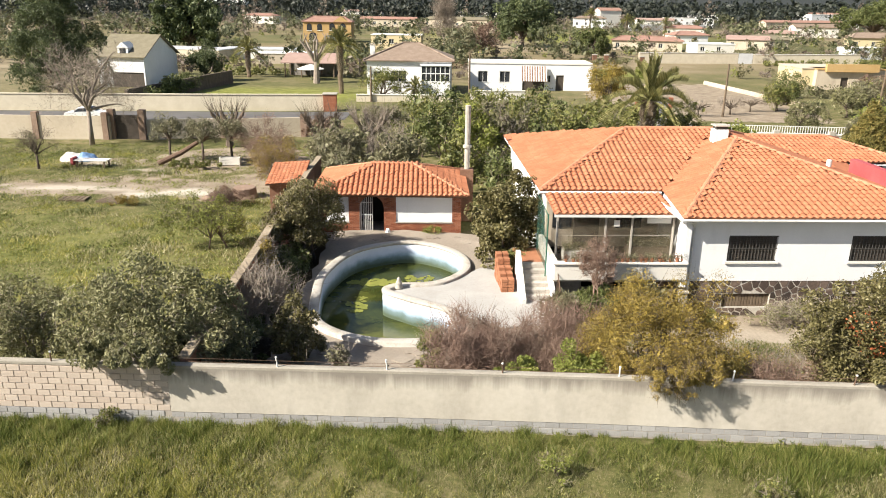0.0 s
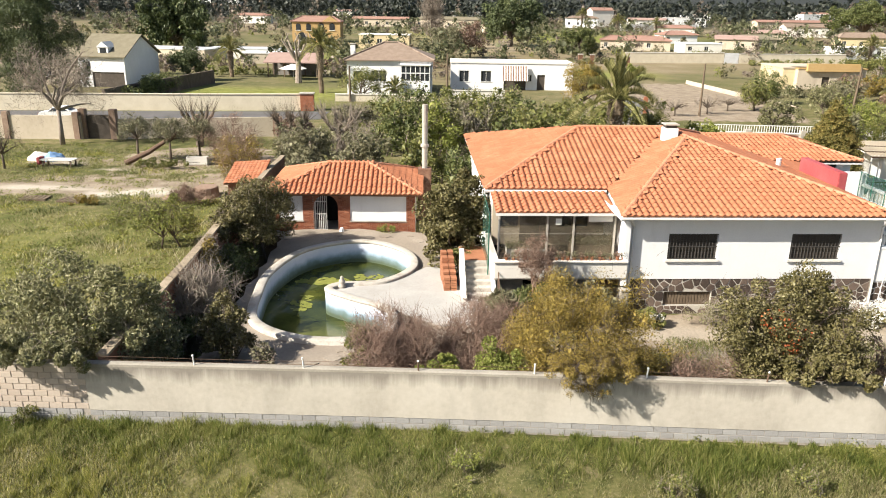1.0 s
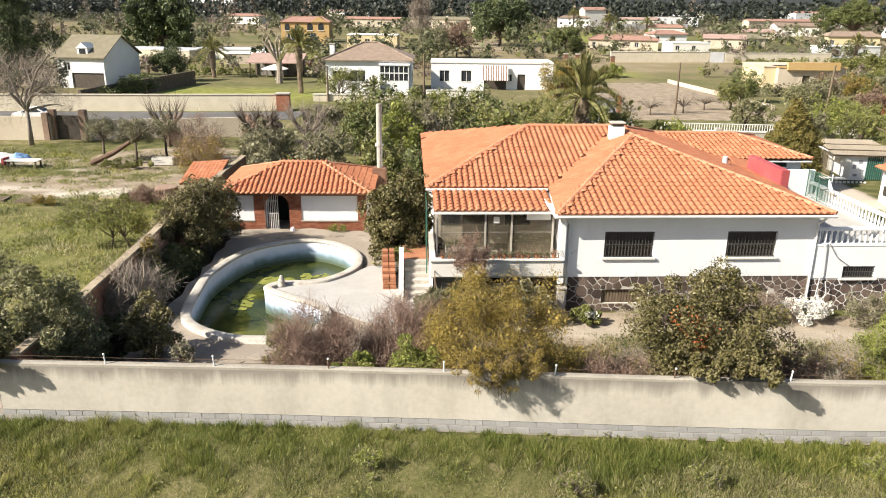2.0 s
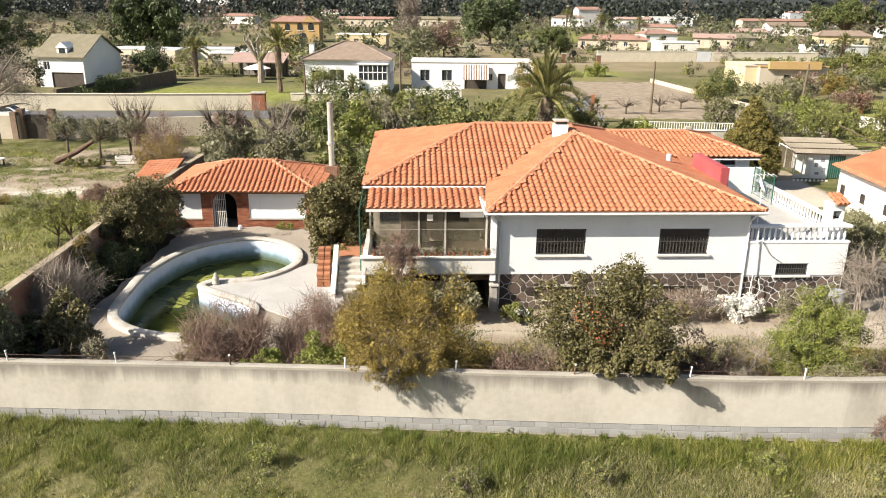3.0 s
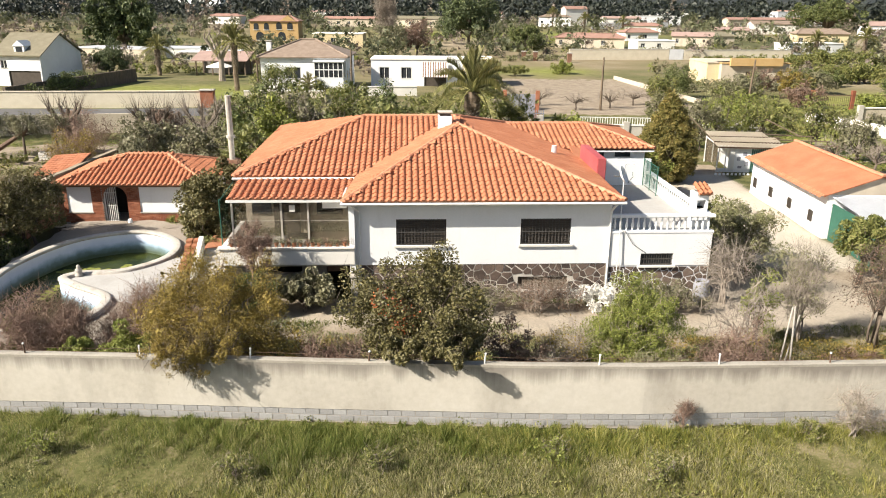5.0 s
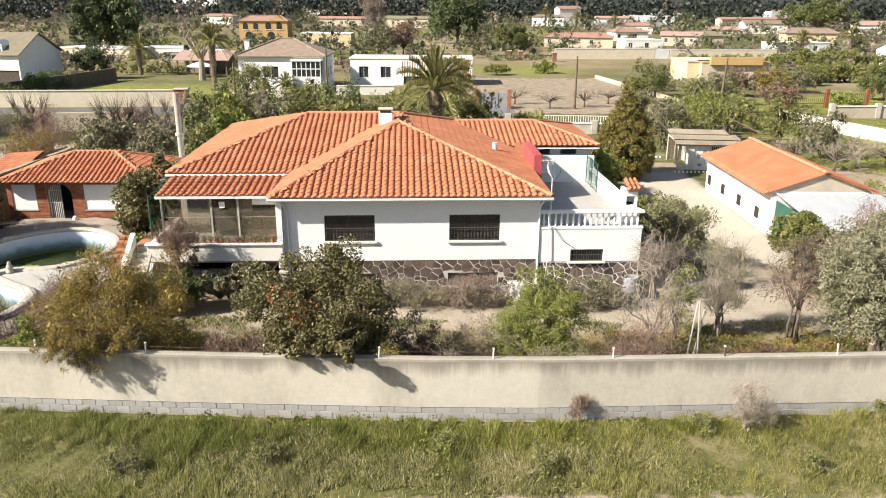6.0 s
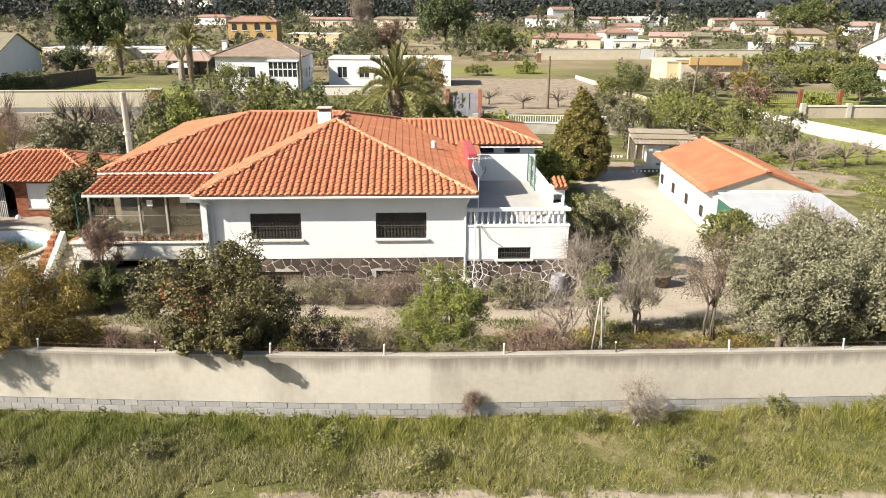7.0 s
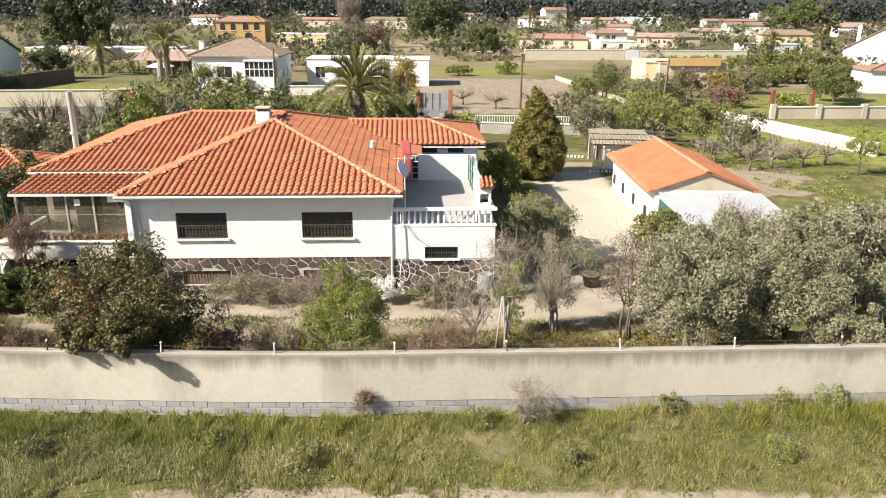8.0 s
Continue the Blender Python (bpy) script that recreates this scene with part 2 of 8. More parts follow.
L_PINE = leafy("pine_needles", [(0.2, (0.041, 0.057, 0.022)), (0.55, (0.084, 0.107, 0.042)), (0.9, (0.176, 0.195, 0.084))])
MOSSROOF = surf("mossy_brown_tile", [(0.3, (0.13, 0.115, 0.075)), (0.7, (0.22, 0.195, 0.135))], 1.2, 10, 0.9, 0.3)
PINKROOF = surf("faded_pink_tile", [(0.3, (0.26, 0.175, 0.145)), (0.7, (0.36, 0.255, 0.215))], 0.8, 10, 0.9, 0.3)
L_BARE = leafy("bare_wood_haze", [(0.2, (0.126, 0.097, 0.076)), (0.55, (0.195, 0.157, 0.122)), (0.9, (0.276, 0.232, 0.188))])
GRASS = leafy("field_grass", [(0.14, (0.050, 0.070, 0.013)), (0.42, (0.140, 0.155, 0.045)), (0.66, (0.245, 0.230, 0.100)), (0.90, (0.46, 0.41, 0.25))], 0.6, 0.4, 0.75)
L_FIRE = leafy("firethorn_leaves", [(0.2, (0.064, 0.056, 0.017)), (0.5, (0.132, 0.117, 0.041)), (0.72, (0.178, 0.153, 0.064)), (0.92, (0.306, 0.281, 0.153))])


# ---- building helpers ----


def thing(name, label, category, m=None, group="", kind=""):
    e = new(name)
    e.empty_display_size = 0.3
    if m is not None:
        e.matrix_world = m
    return tagged(e, label, category, group, kind)


def finish(name, bm, mat, parent=None, label="", smooth=False):
    me = bpy.data.meshes.new(name)
    bmesh.ops.recalc_face_normals(bm, faces=bm.faces)
    bm.to_mesh(me)
    bm.free()
    if smooth:
        me.shade_smooth()
    for one in mat if isinstance(mat, (list, tuple)) else [mat]:
        me.materials.append(one)
    ob = new(name, me)
    if parent is not None:
        ob.parent = parent
    return tagged(ob, label)


def part(name, bm, mat, parent, label="", smooth=False):
    return finish(name, bm, mat, parent, label, smooth)


def box(bm, x0, x1, y0, y1, z0, z1, bevel=0.0):
    made = bmesh.ops.create_cube(bm, size=1, matrix=Matrix.LocRotScale(((x0 + x1) / 2, (y0 + y1) / 2, (z0 + z1) / 2), None, (x1 - x0, y1 - y0, z1 - z0)))
    if bevel:
        edges = {e for v in made["verts"] for e in v.link_edges}
        bmesh.ops.bevel(bm, geom=list(edges), offset=bevel, segments=2, affect="EDGES")
    return bm


def bx(x0, x1, y0, y1, z0, z1, bevel=0.0):
    return box(bmesh.new(), x0, x1, y0, y1, z0, z1, bevel)


def poly(bm, pts, depth=None):
    """A face through the points; with depth, a solid pushed along that vector."""
    a = [bm.verts.new(p) for p in pts]
    bm.faces.new(a)
    if depth is not None:
        b = [bm.verts.new(Vector(p) + Vector(depth)) for p in pts]
        bm.faces.new(b[::-1])
        for i in range(len(a)):
            j = (i + 1) % len(a)
            bm.faces.new((a[j], a[i], b[i], b[j]))
    return bm


def tube(bm, pts, radii, sides=6, cap=True):
    """A round bar through the points, with a radius at each."""
    rings = []
    for i, p in enumerate(pts):
        p = Vector(p)
        d = (Vector(pts[min(i + 1, len(pts) - 1)]) - Vector(pts[max(i - 1, 0)])).normalized()
        a = d.orthogonal().normalized()
        b = d.cross(a)
        r = radii[i] if isinstance(radii, (list, tuple)) else radii
        rings.append([bm.verts.new(p + r * (math.cos(2 * math.pi * k / sides) * a + math.sin(2 * math.pi * k / sides) * b)) for k in range(sides)])
    for lo, hi in zip(rings, rings[1:]):
        best = min(range(sides), key=lambda s: sum((hi[(k + s) % sides].co - lo[k].co).length for k in range(sides)))
        for k in range(sides):
            bm.faces.new((lo[k], lo[(k + 1) % sides], hi[(k + 1 + best) % sides], hi[(k + best) % sides]))
    if cap:
        bm.faces.new(rings[0][::-1])
        bm.faces.new(rings[-1])
    return bm


def lathe(bm, profile, at=(0, 0, 0), sides=10):
    """A turned body: rows of (radius, height)."""
    rings = [[bm.verts.new((at[0] + r * math.cos(2 * math.pi * k / sides), at[1] + r * math.sin(2 * math.pi * k / sides), at[2] + z)) for k in range(sides)] for r, z in profile]
    for lo, hi in zip(rings, rings[1:]):
        for k in range(sides):
            bm.faces.new((lo[k], lo[(k + 1) % sides], hi[(k + 1) % sides], hi[k]))
    bm.faces.new(rings[0][::-1])
    bm.faces.new(rings[-1])
    return bm


def raw(name, verts, faces_per, mat, parent=None, label="", smooth=False):
    """One mesh of many alike loose pieces: verts (n, k, 3) and the faces of one piece."""
    n, k = verts.shape[:2]
    sizes = [len(f) for f in faces_per]
    flat = np.array([i for f in faces_per for i in f])
    loops = (flat[None] + k * np.arange(n)[:, None]).ravel()
    starts = np.concatenate([[0], np.cumsum(sizes)[:-1]])
    me = bpy.data.meshes.new(name)
    me.vertices.add(n * k)
    me.vertices.foreach_set("co", verts.reshape(-1).astype(np.float32))
    me.loops.add(len(loops))
    me.loops.foreach_set("vertex_index", loops.astype(np.int32))
    me.polygons.add(n * len(sizes))
    me.polygons.foreach_set("loop_start", (starts[None] + sum(sizes) * np.arange(n)[:, None]).ravel().astype(np.int32))
    me.update(calc_edges=True)
    me.validate()
    if smooth:
        me.shade_smooth()
    else:
        me.shade_flat()
    me.materials.append(mat)
    ob = new(name, me)
    if parent is not None:
        ob.parent = parent
    return tagged(ob, label)


def unit(a):
    return a / np.maximum(np.linalg.norm(a, axis=-1, keepdims=True), 1e-9)


def leaf_verts(pts, size, r, slim=0.5, droop=0.0, out=None):
    """Folded diamond leaves at the points; their faces tend outwards and up, as leaves that seek the light."""
    n = len(pts)
    face = r.normal(size=(n, 3)) * 0.75 + (0, 0, 0.55)
    d = r.normal(size=(n, 3)) + (0, 0, -droop)
    if out is not None:
        face = face + out
        d = d + out * 0.5
    d, face = unit(d), unit(face)
    s = unit(np.cross(d, face))
    up = np.cross(s, d)
    L = (size * r.uniform(0.6, 1.3, n))[:, None]
    return np.stack([pts - d * L * 0.5, pts + s * L * slim * 0.5 + up * L * 0.08, pts + d * L * 0.5, pts - s * L * slim * 0.5 + up * L * 0.08], 1)


LEAF = [(0, 1, 2), (0, 2, 3)]


def clump_points(n, r, centres, radius, hollow=0.45):
    """Points scattered over round clumps, thicker towards each one's outside."""
    i = r.integers(0, len(centres), n)
    d = unit(r.normal(size=(n, 3)))
    q = hollow + (1 - hollow) * r.uniform(0, 1, n) ** 0.6
    return centres[i] + d * (q * radius[i])[:, None], d


def crown_clumps(r, k, half, low=-0.7, core=0.25):
    """Centres of clumps through an uneven ellipsoid of those half-widths."""
    d = unit(r.normal(size=(k * 3, 3)))
    d = d[d[:, 2] > low][:k]
    q = core + (1 - core) * r.uniform(0, 1, len(d)) ** 0.5
    lump = 1 + 0.22 * (core < 0.7) * np.sin(3 * np.arctan2(d[:, 1], d[:, 0]) + r.uniform(0, 6)) + r.normal(0, 0.06, len(d))
    return d * q[:, None] * lump[:, None] * np.array(half)


def limbs(bm, r, base, tips, radius, sides=5, bend=0.12):
    """Limbs that leave the base and bend out to the tips, thinning as they go."""
    base = np.array(base, float)
    for tip in tips:
        tip = np.array(tip, float)
        v = tip - base
        L = np.linalg.norm(v)
        k = 4
        pts = [base + v * (i / k) ** 0.9 + (r.normal(0, bend * L * 0.35, 3) * (0 < i < k)) + np.array([0, 0, 0.12 * L * math.sin(math.pi * i / k)]) for i in range(k + 1)]
        tube(bm, [tuple(p) for p in pts], [radius * (1 - 0.82 * i / k) for i in range(k + 1)], sides, cap=False)


def twig_mesh(r, base_pts, tip_pts, rad):
    """Thin three-sided tapering twigs as one array of pieces."""
    d = unit(tip_pts - base_pts)
    a = unit(np.cross(d, r.normal(size=d.shape)))
    b = np.cross(d, a)
    rad = rad[:, None]
    ring = [base_pts + rad * (math.cos(k * 2.094) * a + math.sin(k * 2.094) * b) for k in range(3)]
    return np.stack(ring + [tip_pts], 1)


TWIG_F = [(0, 1, 3), (1, 2, 3), (2, 0, 3)]


def twigs_from(r, n, centres, radius, spread, length, rad):
    i = r.integers(0, len(centres), n)
    d = unit(r.normal(size=(n, 3)) + np.array([0, 0, spread]))
    b = centres[i] + r.normal(size=(n, 3)) * (radius[i] * 0.45)[:, None]
    L = (length * r.uniform(0.5, 1.3, n))[:, None]
    return twig_mesh(r, b, b + d * L, rad * r.uniform(0.6, 1.2, n))


def plant(name, label, category, at, half, lift, leaf, n, size, seed, clumps=40, clump_r=0.33, trunk=0.07, stems=1, wood=BARK, twigs=0, twig_mat=None,
          twig_len=0.5, slim=0.5, low=-0.7, core=0.25, twig_up=0.6, twig_rad=0.008, group="", extra=None, lean=(0, 0), droop=0.0, hollow=0.45, fill=0, clear=False, cone=0.0):
    """A shrub or tree that stands at 'at': stem(s) and limbs, a crown of leaf clumps whose middle is 'lift' above the ground, and bare twigs."""
    r = np.random.default_rng(seed)
    e = thing(name, label, category, pose(*at), group)
    c = crown_clumps(r, clumps, half, low, core) + np.array([lean[0], lean[1], lift])
    c[:, :2] *= (1 - cone * np.clip((c[:, 2:] - lift) / half[2], -0.3, 1))
    c[:, 2] = np.maximum(c[:, 2], 0.1)
    rad = min(half) * clump_r * r.uniform(0.6, 1.25, len(c))
    if clear:  # boughs reach over the boundary wall only above its coping
        keep = ~((at[1] + c[:, 1] - rad < 19.8) & (at[2] + c[:, 2] - 0.6 * rad < 1.72))
        c, rad = c[keep], rad[keep]
    bm = bmesh.new()
    fork = max(lift - half[2] * 0.75, 0.12)
    for s in range(stems):
        b = np.array([r.normal(0, 0.12 * (stems > 1) * half[0]), r.normal(0, 0.12 * (stems > 1) * half[1]), -0.12])
        top = b * 0.6 + np.array([lean[0] * 0.4, lean[1] * 0.4, fork]) + r.normal(0, 0.05, 3)
        tube(bm, [tuple(b), tuple((b + top) / 2 + r.normal(0, 0.03, 3)), tuple(top)], [trunk * 1.25, trunk, trunk * 0.85], 7)
        limbs(bm, r, top, c[s::stems][: max(5, 14 // stems)], trunk * 0.7)
    if stems > 2:
        tagged(part("stems", bm, wood, e, smooth=True), kind="stuff")
    else:
        part("trunk", bm, wood, e, smooth=True)
    if n:
        p, d = clump_points(n, r, c, rad, hollow)
        p[:, 2] = np.maximum(p[:, 2], 0.03)
        lv = leaf_verts(p, size, r, slim, droop, d * 0.7)
        if fill:
            i = r.integers(0, len(c), fill)
            lv = np.concatenate([lv, leaf_verts(c[i] + r.normal(size=(fill, 3)) * (rad[i] * 0.3)[:, None], size * 2.2, r, 0.7)])
        raw("crown", lv, LEAF, leaf, e)
    if twigs:
        tagged(raw("branchwork", twigs_from(r, twigs, c, rad, twig_up, twig_len, twig_rad), TWIG_F, twig_mat or wood, e), kind="stuff")
    if extra:
        mat, m, sz, nm, where = extra
        near = np.argsort(np.linalg.norm(c - np.array(where), axis=1))[: max(2, len(c) // 38)]
        p, d = clump_points(m, r, c[near], rad[near] * 1.05, 0.7)
        tagged(raw(nm, leaf_verts(p, sz, r, 0.9), LEAF, mat, e), "bright " + nm.replace("_", " "), kind="stuff")
    return e


# ---- the ground: one sheet to the horizon ----
def smooth(a, b, x):
    t = np.clip((x - a) / (b - a), 0, 1)
    return t * t * (3 - 2 * t)


def strip(x0, x1, y0, y1, soft=0.6):
    return smooth(x0 - soft, x0 + soft, gx) * (1 - smooth(x1 - soft, x1 + soft, gx)) * smooth(y0 - soft, y0 + soft, gy) * (1 - smooth(y1 - soft, y1 + soft, gy))


WALL_LINE = [(-45, 19.28), (-11, 19.30), (0, 19.37), (5, 19.35), (11, 19.24), (17, 19.21), (20, 19.29), (62, 22.19)]


def wall_y(x):
    """The boundary wall's line: nearly straight, then bending back past x = 18."""
    return np.interp(x, [p[0] for p in WALL_LINE], [p[1] for p in WALL_LINE])


WALL_T = 0.22
axis_x = np.unique(np.concatenate([np.arange(-60, 80, 0.8), -60 - np.geomspace(1, 2600, 28), 80 + np.geomspace(1, 2600, 28)]))
axis_y = np.unique(np.concatenate([[-2500, -900, -300, -100, -40, -10, 5], np.arange(12, 19, 0.7), np.arange(19.0, 22.0, 0.25), np.arange(22, 80, 0.8), 80 + np.geomspace(1, 3600, 46)]))
gx, gy = np.meshgrid(axis_x, axis_y)
wy = wall_y(gx)
front = 1 - smooth(0.05, 0.2, gy - wy)
gz = -0.9 + front * (0.62 + 0.16 * smooth(2, 6, wy - gy) * 0) + 0.05 * np.sin(gx * 0.7) * np.cos(gy * 0.9) * (gy < 80) + front * 0.06 * np.sin(gx * 0.23 + 1)
gz = gz + 0.62 * strip(-7.9, 4.3, 22.6, 39.6, 0.8)
pit = strip(-7.3, 2.6, 24.2, 38.2, 0.2)
gz = np.where(pit > 0.5, -2.7, gz)
rise = smooth(950, 2600, gy)
gz = gz + rise * (150 + 60 * np.sin(gx * 0.0021 + 0.6) + 35 * np.sin(gx * 0.0057))
me = bpy.data.meshes.new("ground")
ny, nx = gx.shape
idx = np.arange(ny * nx).reshape(ny, nx)
me.from_pydata(np.stack([gx, gy, gz], -1).reshape(-1, 3).tolist(), [], np.stack([idx[:-1, :-1], idx[:-1, 1:], idx[1:, 1:], idx[1:, :-1]], -1).reshape(-1, 4).tolist())
me.shade_smooth()


def blob(cx, cy, rx, ry, soft=0.35, wob=0.25):
    """A patch with an uneven rim, 1 inside and 0 outside."""
    a = np.arctan2(gy - cy, gx - cx)
    q = np.hypot((gx - cx) / rx, (gy - cy) / ry) * (1 + wob * 0.5 * np.sin(3 * a + cx) + wob * 0.4 * np.sin(7 * a + cy))
    return 1 - smooth(1 - soft, 1 + soft, q)


# bare earth: the drive and yard, the garden walks, the work patch in the left field, the track in front, the empty lot
bare = np.zeros_like(gx)
for p in (strip(29.5, 34.8, 33, 60), strip(24.5, 33.5, 26.8, 34, 0.9), strip(5.4, 27, 26.6, 30.2, 0.5), blob(-21, 51.3, 9, 2.8), blob(-28, 50.0, 7, 2.0), blob(-18.5, 61.8, 7, 5.0), blob(-13, 54, 4, 3),
          blob(-16, 49.3, 4.5, 1.8), strip(18, 44, 88, 128, 2), blob(46, 56, 5, 3), blob(-29, 59, 3.0, 1.8), 0.8 * blob(-21, 57, 4, 2.2), 0.7 * blob(-36, 52, 4, 1.5), 0.6 * blob(-24, 53, 5, 1.6), strip(16, 70, 5, 15.9, 0.35), 0.5 * strip(-8.5, 33, 19.8, 30.5, 0.5), strip(-5.2, 4, 20.2, 40, 1), blob(44, 52, 4, 3)):
    bare = np.maximum(bare, p)
chalk = np.maximum.reduce([0.95 * blob(-18.3, 49.8, 2.6, 1.1), 0.8 * blob(-27, 50.2, 5, 0.9), 0.7 * blob(-28.5, 58.5, 1.6, 1.0), 0.95 * blob(-21, 48.9, 2.2, 0.7), 0.7 * blob(-23.5, 56.5, 1.6, 0.6), 0.7 * blob(-33, 50.5, 2.2, 0.5), 0.8 * strip(29.5, 34.8, 35, 57), 0.5 * strip(20, 70, 5, 15.7, 0.3), 0.55 * strip(6.6, 27, 27.0, 29.3, 0.4), 0.58 * strip(25, 33, 27.5, 34, 0.8)])
lawn = np.maximum.reduce([blob(-28, 103, 15, 12), blob(27, 146, 15, 9), blob(75, 100, 22, 10), blob(58, 70, 14, 12), 0.35 * blob(-22, 36, 16, 9), blob(-60, 180, 40, 20), blob(40, 300, 60, 30)])
dark_soil = strip(-8.0, -5.6, 20, 39.5, 0.3)  # dark brown soil under the shrubs along the garden wall
for nm, val in (("bare", bare), ("chalk", chalk), ("lawn", lawn), ("dark_soil", dark_soil)):
    me.attributes.new(nm, "FLOAT", "POINT").data.foreach_set("value", val.ravel().astype(np.float32))

EARTH = bpy.data.materials.new("earth_and_grass")
EARTH.use_nodes = True
nt = EARTH.node_tree
pos = nt.nodes.new("ShaderNodeNewGeometry").outputs["Position"]
att = {}
for nm in ("bare", "chalk", "lawn", "dark_soil"):
    a = nt.nodes.new("ShaderNodeAttribute")
    a.attribute_name = nm
    att[nm] = a.outputs["Fac"]
big, mid, fine = noise_node(nt, pos, 0.12, 5), noise_node(nt, pos, 0.9, 5), noise_node(nt, pos, 9, 6)
far = noise_node(nt, pos, 0.012, 4, (1, 0.5, 1))
g = ramp_node(nt, [(0.39, (0.038, 0.045, 0.013)), (0.46, (0.080, 0.084, 0.025)), (0.525, (0.125, 0.115, 0.045)), (0.60, (0.21, 0.175, 0.10))])
nt.links.new(math_node(nt, "ADD", math_node(nt, "MULTIPLY", mid, 0.4), math_node(nt, "MULTIPLY", math_node(nt, "ADD", fine, big), 0.3)), g.inputs[0])
fr = ramp_node(nt, [(0.32, (0.063, 0.067, 0.030)), (0.44, (0.118, 0.115, 0.048)), (0.52, (0.192, 0.155, 0.089)), (0.62, (0.296, 0.244, 0.170))])
nt.links.new(math_node(nt, "ADD", math_node(nt, "MULTIPLY", far, 0.8), math_node(nt, "MULTIPLY", big, 0.2)), fr.inputs[0])
sep = nt.nodes.new("ShaderNodeSeparateXYZ")
nt.links.new(pos, sep.inputs[0])
dist = math_node(nt, "MULTIPLY", math_node(nt, "SUBTRACT", sep.outputs["Y"], 75.0), 0.012, True)
c = mix_node(nt, dist, g.outputs[0], fr.outputs[0])
lw = ramp_node(nt, [(0.3, (0.118, 0.132, 0.026)), (0.7, (0.225, 0.232, 0.060))])
nt.links.new(mid, lw.inputs[0])
c = mix_node(nt, att["lawn"], c, lw.outputs[0])
ea = ramp_node(nt, [(0.3, (0.145, 0.112, 0.080)), (0.5, (0.248, 0.200, 0.145)), (0.7, (0.340, 0.290, 0.222))])
nt.links.new(math_node(nt, "ADD", math_node(nt, "MULTIPLY", mid, 0.6), math_node(nt, "MULTIPLY", fine, 0.4)), ea.inputs[0])
edge = math_node(nt, "ADD", att["bare"], math_node(nt, "MULTIPLY", math_node(nt, "SUBTRACT", mid, 0.5), 1.3))
cut = ramp_node(nt, [(0.42, (0, 0, 0)), (0.62, (1, 1, 1))])
nt.links.new(edge, cut.inputs[0])
c = mix_node(nt, cut.outputs[0], c, ea.outputs[0])
ck = math_node(nt, "ADD", att["chalk"], math_node(nt, "MULTIPLY", math_node(nt, "SUBTRACT", fine, 0.5), 0.6), True)
c = mix_node(nt, math_node(nt, "MULTIPLY", ck, att["chalk"]), c, (0.488, 0.444, 0.370))
scrub = math_node(nt, "MULTIPLY", math_node(nt, "SUBTRACT", sep.outputs["Y"], 380.0), 0.009, True)
c = mix_node(nt, scrub, c, (0.050, 0.052, 0.034))
hill = math_node(nt, "MULTIPLY", math_node(nt, "SUBTRACT", sep.outputs["Y"], 850.0), 0.008, True)
c = mix_node(nt, hill, c, (0.033, 0.037, 0.036))
c = mix_node(nt, math_node(nt, "MULTIPLY", att["dark_soil"], 0.9), c, (0.075, 0.052, 0.036))
bs = nt.nodes["Principled BSDF"]
nt.links.new(c, bs.inputs["Base Color"])
bs.inputs["Roughness"].default_value, bs.inputs["Specular IOR Level"].default_value = 0.95, 0.2
bp = nt.nodes.new("ShaderNodeBump")
bp.inputs["Strength"].default_value, bp.inputs["Distance"].default_value = 0.6, 0.06
nt.links.new(math_node(nt, "ADD", fine, mid), bp.inputs["Height"])
nt.links.new(bp.outputs[0], bs.inputs["Normal"])
me.materials.append(EARTH)
ground = tagged(new("ground", me), "open ground of rough grass, bare earth and far fields", "ground", kind="structure")


# ---- boundary wall along the field ----
def wall_run(name, label, xs, z0, z1, back, mat, fronty=0.0):
    bm = bmesh.new()
    rows = [[bm.verts.new((x, wall_y(x) + fronty + dy, z)) for dy, z in ((0, z0), (0, z1), (back, z1), (back, z0))] for x in xs]
    for a, b in zip(rows, rows[1:]):
        for k in range(4):
            bm.faces.new((a[k], a[(k + 1) % 4], b[(k + 1) % 4], b[k]))
    bm.faces.new(rows[0][::-1])
    bm.faces.new(rows[-1])
    return bm


boundary = thing("wall_boundary", "long boundary wall of cream render over grey blocks", "wall", kind="structure")
WX = [x for x in np.arange(-7.75, 60.1, 0.75)] + [62]
part("render_coat", wall_run("w", "", WX, 0.14, 1.585, WALL_T, WALL), WALL, boundary, "cream rendered wall face with rain stains")
part("footing", wall_run("w", "", [-40] + WX, -0.95, 0.14, WALL_T - 0.02, MORTAR, 0.02), PALE_JOINT, boundary)
part("block_backing", wall_run("w", "", [-40, -7.75], 0.14, 1.585, WALL_T - 0.02, MORTAR, 0.02), PALE_JOINT, boundary)
part("coping", wall_run("w", "", [-40] + WX, 1.585, 1.66, WALL_T + 0.03, CAP, -0.004), CAP, boundary, "weathered concrete coping")


def fence_stub(x):
    e = thing("fence_post", "short pale iron fence post standing on the wall coping", "post", pose(x, wall_y(x) + 0.1, 1.66), "fence posts on the wall")
    lean = 0.03 * math.sin(x * 1.7)
    part("post", tube(bmesh.new(), [(0, 0, -0.02), (lean, 0, 0.29)], 0.024, 8), METAL if math.sin(x * 5.1) > -0.4 else RUST, e)
    part("cap", lathe(bmesh.new(), [(0.03, 0.285), (0.036, 0.30), (0.03, 0.325), (0.012, 0.335)], (lean, 0, 0), 8), METAL, e)
    return e


for i in range(-4, 13):
    fence_stub(2.1 + 3.325 * i + 0.06 * math.sin(i * 2.3))
